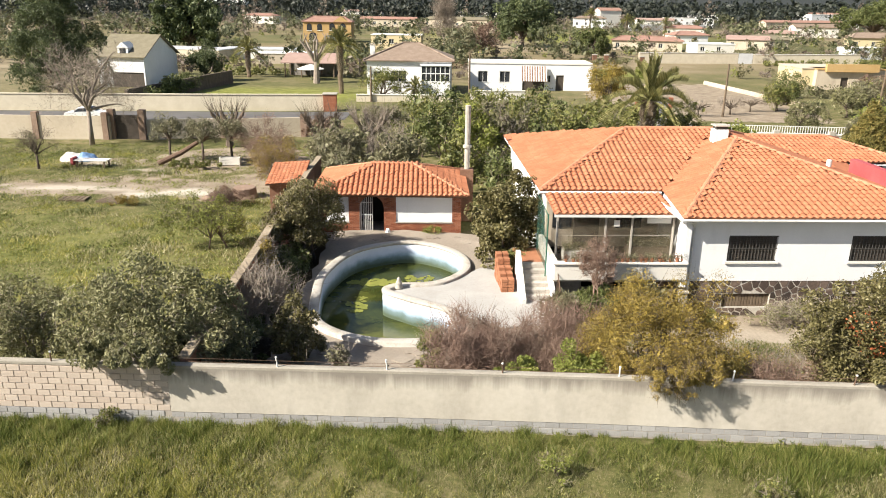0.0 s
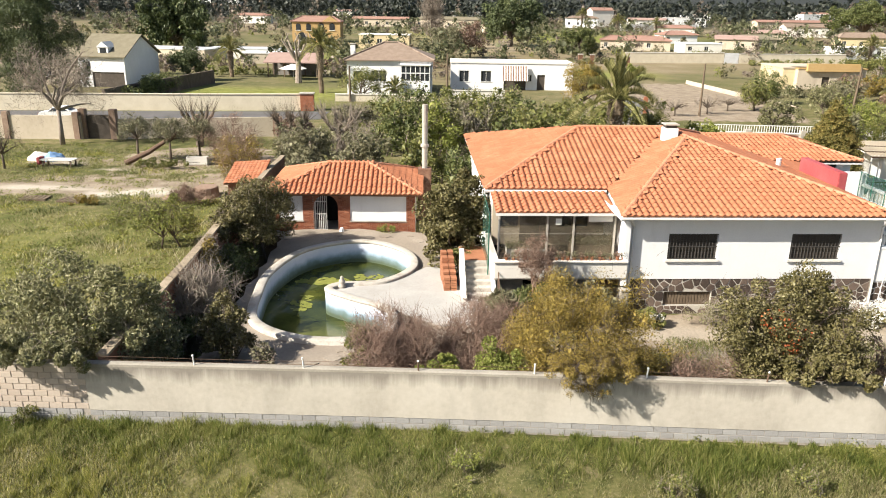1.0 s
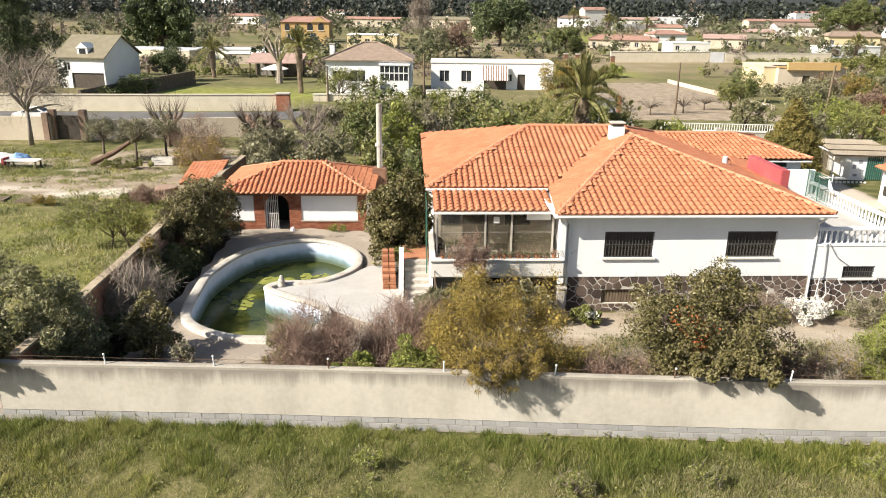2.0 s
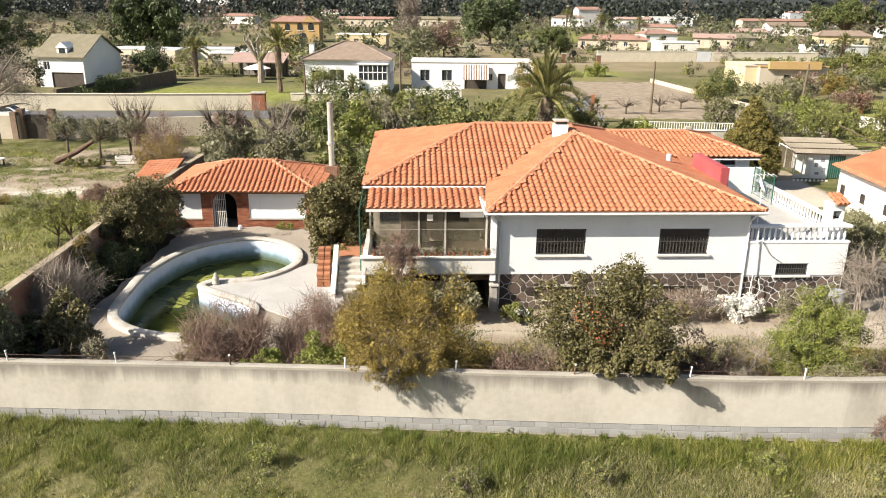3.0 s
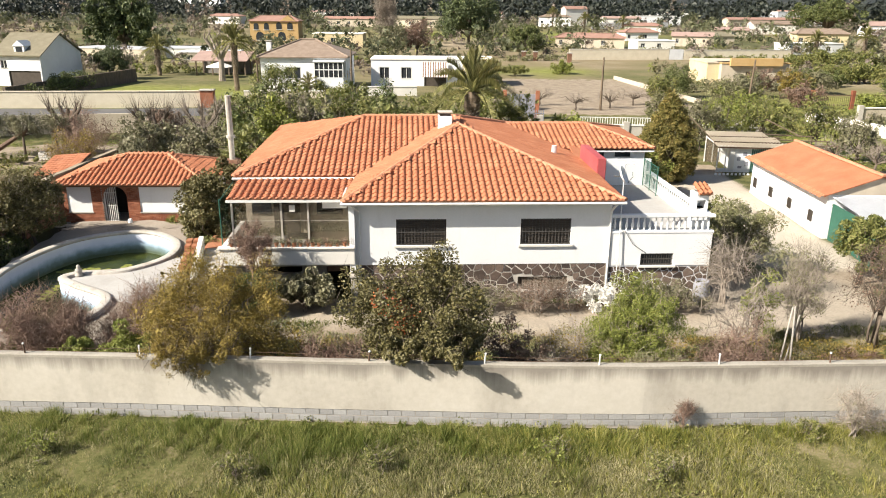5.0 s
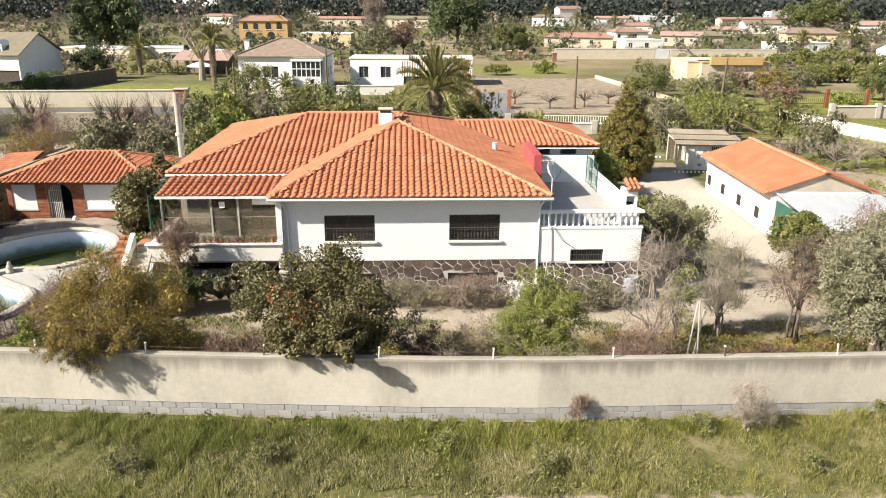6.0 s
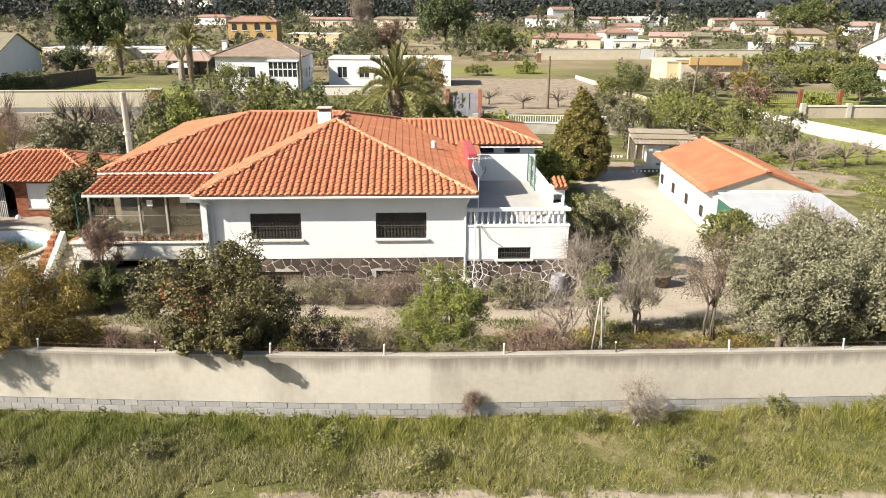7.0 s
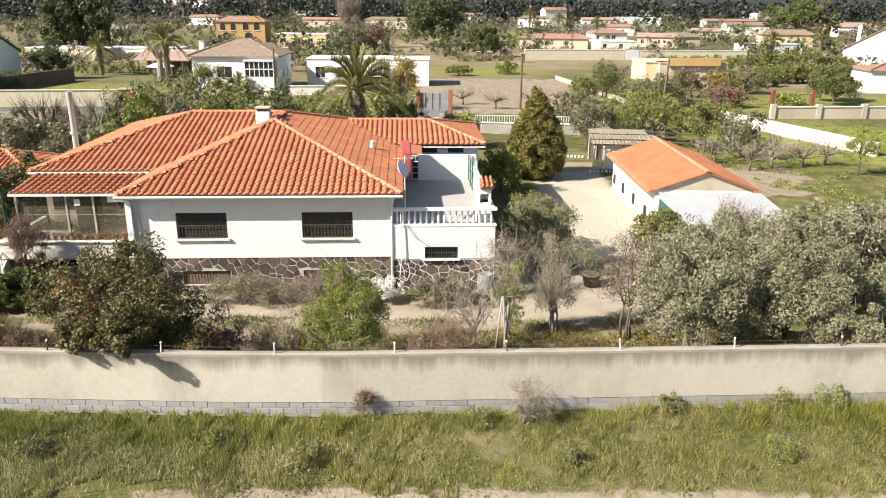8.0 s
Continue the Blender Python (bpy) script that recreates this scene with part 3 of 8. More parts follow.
for h in (0.09, 0.2):
    bm = bmesh.new()
    tube(bm, [(x, wall_y(x) + 0.1, 1.66 + h + 0.012 * math.sin(x * 3)) for x in np.arange(-7.6, 45, 1.6)], 0.006, 4)
    tagged(finish("fence_wire", bm, RUST), "rusty wire strung between the short posts", "wire")


# ---- roofs of clay tiles ----
def tile_template(w, l, relief=1.0):
    xs = [0.0, 0.30, 0.36, 0.52, 0.76, 0.92, 1.0]
    zs = [0.006, 0.0, 0.065, 0.118, 0.118, 0.065, 0.006]
    zs = [z * relief for z in zs]
    lo = [(x * w, 0.0, z + 0.012 + 0.03 * relief) for x, z in zip(xs, zs)]
    hi = [(x * w, l * 1.04, z) for x, z in zip(xs, zs)]
    lip = [(x * w, 0.012, z - 0.012) for x, z in zip(xs, zs)]
    f = [(i, i + 1, 8 + i, 7 + i) for i in range(6)] + [(14 + i, 15 + i, 22 + i, 21 + i) for i in range(6)]
    return np.array(lo + hi + lip + lo), f


def inside(pts, ring):
    ok = np.zeros(len(pts), bool)
    for (x0, y0), (x1, y1) in zip(ring, ring[1:] + ring[:1]):
        hit = ((y0 > pts[:, 1]) != (y1 > pts[:, 1])) & (pts[:, 0] < (x1 - x0) * (pts[:, 1] - y0) / (y1 - y0 + 1e-12) + x0)
        ok ^= hit
    return ok


def tiled(parent, corners, mat, singles=0, w=0.285, l=0.37, seed=1, relief=1.0):
    """Rows of tiles on a flat slope; its first two corners are the eave. The lowest 'singles' tiles are pieces of their own."""
    P = [np.array(c, float) for c in corners]
    a = unit(P[1] - P[0])
    nrm = np.cross(a, P[-1] - P[0])
    nrm = unit(nrm * np.sign(nrm[2]))
    s = np.cross(nrm, a)
    ring = [(float((p - P[0]) @ a), float((p - P[0]) @ s)) for p in P]
    lo, hi = min(q[0] for q in ring), max(q[0] for q in ring)
    top = max(q[1] for q in ring)
    cols, rows = int((hi - lo) / w), int(top / l) + 1
    step = (hi - lo) / cols
    ij = np.array([(i, j) for j in range(rows) for i in range(cols)], float)
    mid = np.stack([lo + (ij[:, 0] + 0.5) * step, (ij[:, 1] + 0.45) * l - 0.06], 1)
    ij = ij[inside(mid, ring) | inside(mid + (0.13, -0.08), ring) | inside(mid - (0.13, 0.08), ring) | (ij[:, 1] == 0)]
    r = np.random.default_rng(seed)
    tv, tf = tile_template(step, l, relief)
    base = P[0] + a * (lo + ij[:, :1] * step + r.normal(0, 0.004, (len(ij), 1))) + s * (ij[:, 1:] * l - 0.06 + r.normal(0, 0.006, (len(ij), 1))) + nrm * (0.03 + r.normal(0, 0.003, (len(ij), 1)))
    if singles:
        me = bpy.data.meshes.new("roof_tile")
        me.from_pydata(tv.tolist(), [], tf)
        me.shade_smooth()
        me.materials.append(mat)
        turn = Matrix((a, s, nrm)).transposed().to_4x4()
        for b in base[:singles]:
            ob = new("roof_tile", me)
            ob.parent = parent
            ob.matrix_basis = Matrix.Translation(Vector(b)) @ turn
    q0, q1 = P[0] - s * 0.005 + nrm * 0.01, P[1] - s * 0.005 + nrm * 0.01
    part("eave_mortar", poly(bmesh.new(), [tuple(q0), tuple(q1), tuple(q1 + nrm * 0.09 * relief + nrm * 0.01), tuple(q0 + nrm * 0.09 * relief + nrm * 0.01)], tuple(s * 0.1)), RIDGE, parent)
    rest = base[singles:]
    if len(rest):
        v = rest[:, None] + tv[None, :, :1] * a + tv[None, :, 1:2] * s + tv[None, :, 2:] * nrm
        tagged(raw("roof_tiles", v, tf, mat, parent, smooth=relief > 0.45), kind="stuff")


def caps(parent, a, b, mat, name="ridge_tiles", r=0.13, l=0.36):
    """Half-round tiles along a hip or ridge."""
    a, b = np.array(a, float), np.array(b, float)
    d = unit(b - a)
    side = unit(np.cross(d, (0, 0, 1)))
    up = np.cross(side, d)
    n = max(1, int(np.linalg.norm(b - a) / l))
    t = np.arange(n) / n * np.linalg.norm(b - a)
    v = []
    for k in range(6):
        c = math.cos(math.pi * k / 5), math.sin(math.pi * k / 5)
        v.append((0.0, c[0] * r * 1.04, c[1] * r * 1.0))
    for k in range(6):
        c = math.cos(math.pi * k / 5), math.sin(math.pi * k / 5)
        v.append((l * 1.06, c[0] * r * 0.97, c[1] * r * 0.93 - 0.006))
    v = np.array(v)
    base = a + d * t[:, None] + up * 0.035 + np.random.default_rng(3).normal(0, 0.004, (n, 3))
    vs = base[:, None] + v[None, :, :1] * d + v[None, :, 1:2] * side + v[None, :, 2:] * up
    tagged(raw(name, vs, [(i, i + 1, 7 + i, 6 + i) for i in range(5)] + [(5, 4, 3, 2, 1, 0)], mat, parent, smooth=False), kind="stuff")


def grille(parent, x0, x1, y, z0, z1, n, mat=IRON, mid=True):
    """Iron bars before a window: upright bars and flat cross rails, each a piece of its own."""
    bar = None
    for i in range(n):
        x = x0 + (x1 - x0) * (i + 0.5) / n
        if bar is None:
            bar = part("bar", bx(-0.011, 0.011, -0.02, 0, z0, z1), mat, parent)
            ob = bar
        else:
            ob = new("bar", bar.data)
            ob.parent = parent
        ob.location = (x, y, 0)
    for z in (z0 + 0.02, z1 - 0.02) + (((z0 + z1) / 2,) if mid else ()):
        part("rail", bx(x0, x1, y - 0.03, y - 0.008, z - 0.02, z + 0.02), mat, parent)


def wall_with_holes(bm, x0, x1, z0, z1, holes, y0, y1):
    """An upright wall along x, with rectangular openings right through."""
    xs = sorted({x0, x1, *[h[0] for h in holes], *[h[1] for h in holes]})
    for a, b in zip(xs, xs[1:]):
        cuts = sorted((h[2], h[3]) for h in holes if h[0] <= a + 1e-6 and h[1] >= b - 1e-6)
        z = z0
        for lo, hi in cuts:
            if lo > z + 1e-6:
                box(bm, a, b, y0, y1, z, lo)
            z = hi
        if z < z1 - 1e-6:
            box(bm, a, b, y0, y1, z, z1)
    bmesh.ops.remove_doubles(bm, verts=bm.verts, dist=0.0005)
    return bm


# ---- the house, turned a little to the boundary wall ----
HOUSE = pose(10.148, 29.894, 0, 0, 0, 4.05)
house = thing("house", "white single-storey villa with orange clay tile roof and dark stone base", "house", HOUSE)
GZ = -0.95
FV = 0.25  # face of the front wall
W1, W2 = (1.86, 3.98, 1.60, 2.74), (7.14, 9.30, 1.60, 2.74)
B1, B2 = (1.90, 3.98, -0.52, 0.12), (7.10, 9.28, -0.52, 0.12)
part("wall", wall_with_holes(bmesh.new(), 0.1, 11.0, 0.72, 3.62, [W1, W2], FV, FV + 0.3), WHITE, house, "white rendered front wall")
for w in ((10.7, 11.0, FV + 0.3, 10.9, GZ, 3.62), (0.1, 0.4, FV + 0.3, 4.5, 0.72, 3.62), (-5.2, 0.1, 4.2, 4.5, 0.72, 3.75), (-5.2, -4.9, 4.5, 18.0, GZ, 3.75), (-4.9, 11.0, 17.7, 18.0, GZ, 3.62)):
    part("wall", bx(*w), BEIGE if w[2] == 4.2 else WHITE, house, "beige porch wall" if w[2] == 4.2 else "white rendered wall")
bm = bmesh.new()
wall_with_holes(bm, 0.1, 11.0, GZ, 0.72, [B1, B2], FV + 0.03, FV + 0.3)
part("base_backing", bm, STONE_MORTAR, house, "pale mortar of the stone base")

for k, (x0, x1, z0, z1) in enumerate((W1, W2)):
    w = finish("window", bx(x0, x1, FV + 0.14, FV + 0.18, z0, z1), SHUTTER, house, "closed brown shutter behind iron bars")
    bm = bmesh.new()
    for i in range(14):
        z = z0 + (z1 - z0) * i / 14
        box(bm, x0 + 0.04, x1 - 0.04, FV + 0.115, FV + 0.14, z + 0.012, z + 0.07)
    part("shutter_slats", bm, SHUTTER, w)
    grille(w, x0 + 0.01, x1 - 0.01, FV + 0.03, z0 + 0.01, z1 - 0.01, 15)
    part("window_sill", bx(x0 - 0.1, x1 + 0.1, FV - 0.09, FV + 0.14, z0 - 0.09, z0, 0.008), CREAM, w, "pale stone sill")
for x0, x1, z0, z1 in (B1, B2):
    w = finish("window", bx(x0, x1, FV + 0.16, FV + 0.2, z0, z1), WOOD, house, "low basement window with weathered wooden slats")
    bm = bmesh.new()
    for i in range(16):
        x = x0 + (x1 - x0) * (i + 0.5) / 16
        box(bm, x - 0.045, x + 0.045, FV + 0.12, FV + 0.155, z0 + 0.02, z1 - 0.02)
    part("slats", bm, WOOD, w)


def clip_poly(ring, px, pz, nx, nz):
    """The part of a convex ring on the near side of a line through (px, pz) with that normal."""
    res = []
    for (ax, az), (bx_, bz) in zip(ring, ring[1:] + ring[:1]):
        da, db = (ax - px) * nx + (az - pz) * nz, (bx_ - px) * nx + (bz - pz) * nz
        if da <= 0:
            res.append((ax, az))
        if (da < 0 < db) or (db < 0 < da):
            t = da / (da - db)
            res.append((ax + (bx_ - ax) * t, az + (bz - az) * t))
    return res


def rubble(parent, x0, x1, z0, z1, y, holes, seed, size=0.40):
    """Broken dark stones fitted like crazy paving, with open pale joints between; each stone a piece of its own."""
    r = np.random.default_rng(seed)
    seeds = []
    for k in range(5000):
        p = (r.uniform(x0, x1), r.uniform(z0, z1), size * r.uniform(0.36, 1.0))
        if all(((p[0] - q[0]) / 1.35) ** 2 + (p[1] - q[1]) ** 2 > (0.5 * (p[2] + q[2])) ** 2 for q in seeds):
            seeds.append(p)
    for p in seeds:
        cell = [(x0, z0), (x1, z0), (x1, z1), (x0, z1)]
        for q in seeds:
            dx, dz = q[0] - p[0], q[1] - p[1]
            L = math.hypot(dx, dz)
            if 0 < L < size * 3.2 and cell:
                cut = p[2] / (p[2] + q[2]) - r.uniform(0.013, 0.026) / L
                cell = clip_poly(cell, p[0] + dx * cut, p[1] + dz * cut, dx / L, dz / L)
        for h in holes:  # stones stop at the frame of a low window
            if cell and h[0] - 0.35 < p[0] < h[1] + 0.35 and h[2] - 0.3 < p[1] < h[3] + 0.3:
                if h[0] < p[0] < h[1] and h[2] < p[1] < h[3]:
                    cell = []
                elif p[1] >= h[3]:
                    cell = clip_poly(cell, 0, h[3] + 0.02, 0, -1)
                elif p[1] <= h[2]:
                    cell = clip_poly(cell, 0, h[2] - 0.02, 0, 1)
                elif p[0] >= h[1]:
                    cell = clip_poly(cell, h[1] + 0.02, 0, -1, 0)
                else:
                    cell = clip_poly(cell, h[0] - 0.02, 0, 1, 0)
        ring = [c for i, c in enumerate(cell) if math.dist(c, cell[i - 1]) > 0.025]
        if len(ring) < 3:
            continue
        cx, cz = np.mean(ring, 0)
        out = 0.008 + r.uniform(0, 0.008)
        bm = bmesh.new()
        a = [bm.verts.new((px, y, pz)) for px, pz in ring]
        b = [bm.verts.new((cx + (px - cx) * 0.96, y - out + r.uniform(-0.003, 0.003), cz + (pz - cz) * 0.96)) for px, pz in ring]
        bm.faces.new(b)
        for k in range(len(a)):
            bm.faces.new((a[k], a[(k + 1) % len(a)], b[(k + 1) % len(a)], b[k]))
        part("stone", bm, STONE, parent)


rubble(house, 0.35, 10.9, -0.9, 0.70, FV + 0.028, [B1, B2], 11)

# porch and its terrace
bm = bmesh.new()
box(bm, -5.5, 0.1, 0.16, 4.2, 0.72, 0.9)
part("porch_floor", bm, CONCRETE, house)
bm = bmesh.new()
box(bm, -5.5, 0.1, -0.05, 0.16, 0.86, 1.56)
box(bm, -5.5, -5.3, 0.16, 4.2, 0.86, 1.56)
part("parapet", bm, CREAM, house, "cream parapet of the porch")
part("parapet_ledge", bx(-5.58, 0.12, -0.12, 0.22, 1.56, 1.63, 0.01), CREAM, house)
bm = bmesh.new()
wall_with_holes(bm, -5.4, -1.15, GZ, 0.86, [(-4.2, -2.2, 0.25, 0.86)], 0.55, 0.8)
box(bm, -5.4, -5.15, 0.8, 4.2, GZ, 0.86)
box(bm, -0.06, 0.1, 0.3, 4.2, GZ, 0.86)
part("undercroft_wall", bm, DARK_RENDER, house, "dark grey wall under the porch")
# sheet behind the porch opening, its darkness painted instead of left to shade
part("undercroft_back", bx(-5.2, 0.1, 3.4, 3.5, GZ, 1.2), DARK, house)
bm = bmesh.new()
box(bm, -1.12, 0.02, 0.62, 0.66, 0.32, 0.86)
for i in range(8):
    box(bm, -1.1 + i * 0.14, -1.0 + i * 0.14, 0.6, 0.62, 0.33, 0.85)
part("shutter_door", bm, RUST, house, "half-raised brown shutter")
bm = bmesh.new()
box(bm, -0.08, 0.26, -0.12, 0.22, GZ, 0.28, 0.05)
box(bm, -0.12, 0.30, -0.16, 0.24, 0.28, 0.36, 0.02)
part("gate_pillar", bm, CONCRETE, house, "weathered stone pillar beside the basement opening")
bm = bmesh.new()
box(bm, -0.1, 0.14, 0.0, 0.25, 0.5, 3.6)
part("corner_pier", bm, WHITE, house)

# netted front of the porch
NET = bpy.data.materials.new("shade_net")
NET.use_nodes = True
n2 = NET.node_tree
tr, mx = n2.nodes.new("ShaderNodeBsdfTransparent"), n2.nodes.new("ShaderNodeMixShader")
n2.nodes["Principled BSDF"].inputs["Base Color"].default_value = (0.13, 0.11, 0.07, 1)
n2.nodes["Principled BSDF"].inputs["Roughness"].default_value = 0.9
co = n2.nodes.new("ShaderNodeTexCoord").outputs["Object"]
k = ramp_node(n2, [(0.35, (0.14, 0.14, 0.14)), (0.65, (0.36, 0.36, 0.36))])
n2.links.new(noise_node(n2, co, 0.9, 4), k.inputs[0])
n2.links.new(k.outputs[0], mx.inputs[0])
n2.links.new(tr.outputs[0], mx.inputs[1])
n2.links.new(n2.nodes["Principled BSDF"].outputs[0], mx.inputs[2])
n2.links.new(mx.outputs[0], n2.nodes["Material Output"].inputs["Surface"])
NET_GREEN = NET.copy()
NET_GREEN.name = "green_net"
NET_GREEN.node_tree.nodes["Principled BSDF"].inputs["Base Color"].default_value = (0.02, 0.075, 0.05, 1)
PV = 1.45
bm = bmesh.new()
for x in (-5.2, -3.1, -1.95, -0.15):
    box(bm, x - 0.04, x + 0.04, PV - 0.04, PV + 0.04, 0.9, 3.35)
box(bm, -5.2, 0.0, PV - 0.05, PV + 0.05, 3.25, 3.35)
box(bm, -5.2, 0.0, PV - 0.01, PV + 0.01, 2.36, 2.375)
part("porch_frame", bm, CONCRETE, house, "thin metal frame of the porch front")
ob = part("porch_net", bx(-5.16, -0.02, PV - 0.006, PV + 0.006, 0.95, 3.26), NET, house, "dark see-through shade netting")
bm = bmesh.new()
box(bm, -5.66, -5.64, 1.2, 3.9, 0.9, 3.3)
ob = part("side_net", bm, NET_GREEN, house, "green shade netting")
bm = bmesh.new()
tube(bm, [(-5.65, 1.2, -0.1), (-5.65, 1.2, 3.4)], 0.03)
tube(bm, [(-5.65, 1.2, 3.32), (-5.65, 4.0, 3.5)], 0.02)
part("net_post", bm, GREENPAINT, house)
bm = bmesh.new()
box(bm, -2.75, -2.5, PV - 0.05, PV - 0.03, 2.78, 3.06, 0.005)
part("notice", bm, CREAM, house, "small pale notice hung on the netting")
part("blind", bx(-1.32, -0.28, PV - 0.06, PV - 0.03, 2.93, 3.27), CREAM, house, "rolled cream blind")
bm = bmesh.new()
box(bm, -3.9, -2.7, 4.14, 4.2, 0.9, 3.0)
part("door", bm, SHUTTER, house, "dark wooden porch door")
for x0 in (-1.9, -4.9):
    w = finish("window", bx(x0, x0 + 0.9 + (x0 > -3) * 0.3, 4.16, 4.2, 1.9, 3.0), GLASS_DARK, house, "porch window")

# roofs
zr = 5.47
eL, eW = 3.75, 3.60
LFl, LFr = (-5.6, 3.9, eL), (0.1, 3.9, eL)
bm = bmesh.new()
A, B, C, D = Vector((-5.6, 3.9, eL)), Vector((0.05, 11, zr)), Vector((4.95, 11, zr)), Vector((4.95, 8.0, zr))
E1, F1, G1 = Vector((-0.3, -0.2, eW)), Vector((11.4, -0.2, eW)), Vector((11.4, 18.4, eW))
Hb, V0 = Vector((-5.6, 18.4, eL)), Vector((0.1, 3.9, eL))
for ring in ((A, V0, C, B), (A, B, Hb), (E1, F1, D), (E1, D, C, V0), (F1, G1, C, D), (Hb, B, C, G1)):
    poly(bm, ring)
for v in bm.verts:
    v.co.z -= 0.04
part("roof_deck", bm, TERRACOTTA, house)
for x0, x1, y0, y1, z in ((-0.3, 11.4, -0.2, 0.3, eW), (-0.3, 0.2, 0.3, 4.0, eW), (10.95, 11.4, 0.3, 10.9, eW), (-5.6, -0.3, 3.9, 4.3, eL), (-5.6, -5.1, 4.3, 18.4, eL)):
    part("eaves_board", bx(x0, x1, y0, y1, z - 0.16, z - 0.07), WHITE, house, "white painted eaves board")
bm = bmesh.new()
tube(bm, [(-0.4, -0.27, eW - 0.07), (11.45, -0.27, eW - 0.07)], 0.06, 8)
part("gutter", bm, METAL, house, "cream metal gutter")
bm = bmesh.new()
tube(bm, [(-5.65, 3.86, eL - 0.08), (0.0, 3.86, eL - 0.08)], 0.065, 8)
part("gutter", bm, METAL, house, "cream metal gutter")
bm = bmesh.new()
tube(bm, [(-0.36, -0.3, eW - 0.1), (-0.36, 3.9, eW - 0.1)], 0.06, 8)
part("gutter", bm, METAL, house, "cream metal gutter")
for x, zl in ((0.32, -0.6), (10.98, -0.7)):
    bm = bmesh.new()
    tube(bm, [(x - 0.3 if x < 5 else x + 0.1, -0.24, eW - 0.12), (x, FV - 0.06, eW - 0.5), (x, FV - 0.06, 1.2), (x - 0.02, FV - 0.07, zl)], 0.05, 8)
    part("downpipe", bm, METAL, house, "pale downpipe")
# porch lean-to
P0, P1, P2, P3 = (-5.35, 1.25, 3.34), (-0.1, 1.25, 3.34), (-0.1, 3.85, 3.62), (-5.35, 3.85, 3.62)
part("porch_roof_deck", poly(bmesh.new(), [P0, P1, P2, P3], (0, 0, -0.08)), TERRACOTTA, house)
part("porch_fascia", bx(-5.38, -0.1, 1.2, 1.26, 3.24, 3.35), METAL, house)

tiled(house, [P0, P1, P2, P3], TILE, 0, l=0.37, seed=4, relief=0.7)
caps(house, E1, D, RIDGE)
caps(house, F1, D, RIDGE)
caps(house, D, C, RIDGE)
caps(house, A, B, RIDGE)
caps(house, B, C, RIDGE)
caps(house, G1, C, RIDGE, r=0.15)

# chimney on the ridge
ch = finish("chimney", bx(3.95, 4.65, 8.3, 8.95, 4.9, 5.88, 0.015), WHITE, house, "white rendered chimney with a dark cowl")
part("flue_cap", bx(4.02, 4.58, 8.37, 8.88, 5.88, 6.04), IRON, ch)
part("flue_lid", bx(3.93, 4.67, 8.28, 8.97, 6.04, 6.1), CONCRETE, ch)
vp = bmesh.new()
tube(vp, [(9.9, 7.9, 4.0), (9.9, 7.9, 4.45)], 0.13, 10)
part("vent_pipe", vp, METAL, house, "short white roof vent")

# annex at the back with its own hipped roof
AZ = 3.72
aA, aB, aC, aD = (11.0, 10.75, AZ), (16.1, 10.75, AZ), (16.1, 18.4, AZ), (11.0, 18.4, AZ)
r0, r1 = (7.4, 14.6, 4.52), (13.0, 14.6, 4.52)
bm = bmesh.new()
poly(bm, [aA, aB, r1, r0])
poly(bm, [aB, aC, r1])
poly(bm, [aC, aD, r0, r1])
for v in bm.verts:
    v.co.z -= 0.03
part("annex_roof_deck", bm, TERRACOTTA, house)
caps(house, aB, r1, RIDGE)
caps(house, r0, r1, RIDGE)
caps(house, aC, r1, RIDGE)
bm = bmesh.new()
wall_with_holes(bm, 11.0, 15.7, GZ, AZ - 0.05, [(12.4, 13.4, 3.2, 3.5), (14.0, 14.9, 3.2, 3.5)], 11.15, 11.4)
box(bm, 15.45, 15.7, 11.4, 18.0, GZ, AZ - 0.05)
part("annex_wall", bm, WHITE, house, "white annex wall")
part("eaves_board", bx(11.0, 16.1, 10.75, 11.2, AZ - 0.16, AZ - 0.08), WHITE, house)
part("eaves_board", bx(15.65, 16.1, 11.2, 18.4, AZ - 0.16, AZ - 0.08), WHITE, house)
for x0, x1 in ((12.4, 13.4), (14.0, 14.9)):
    finish("window", bx(x0, x1, 11.25, 11.29, 3.2, 3.5), GLASS_DARK, house, "narrow high window")

# raised terrace with balustrade
bm = bmesh.new()
wall_with_holes(bm, 11.0, 15.45, 0.62, 2.1, [(12.4, 13.84, 0.62, 1.16)], 0.2, 0.5)
wall_with_holes(bm, 11.0, 15.45, GZ, 0.62, [], 0.23, 0.5)
box(bm, 15.15, 15.45, 0.5, 9.2, GZ, 2.1)
part("terrace_wall", bm, WHITE, house, "white wall of the raised terrace")
rubble(house, 11.05, 15.4, -0.9, 0.55, 0.228, [], 5, 0.42)
part("terrace_floor", bx(11.0, 15.15, 0.5, 9.2, 1.9, 2.1), TERRACE, house, "worn pale terrace floor")
w = finish("window", bx(12.4, 13.84, 0.38, 0.42, 0.62, 1.16), GLASS_DARK, house, "low barred window under the terrace")
grille(w, 12.42, 13.82, 0.27, 0.64, 1.14, 13)
part("window_sill", bx(12.3, 13.94, 0.1, 0.38, 0.54, 0.62, 0.008), CREAM, w)


BAL = [(0.055, 0.0), (0.055, 0.04), (0.035, 0.06), (0.06, 0.16), (0.07, 0.22), (0.055, 0.32), (0.035, 0.44), (0.03, 0.52), (0.05, 0.56), (0.055, 0.6)]
bal_me = None
bal_front = [(11.2 + 0.255 * i, 0.34) for i in range(17)]
bal_side = [(15.3, 0.62 + 0.27 * i) for i in range(30)]
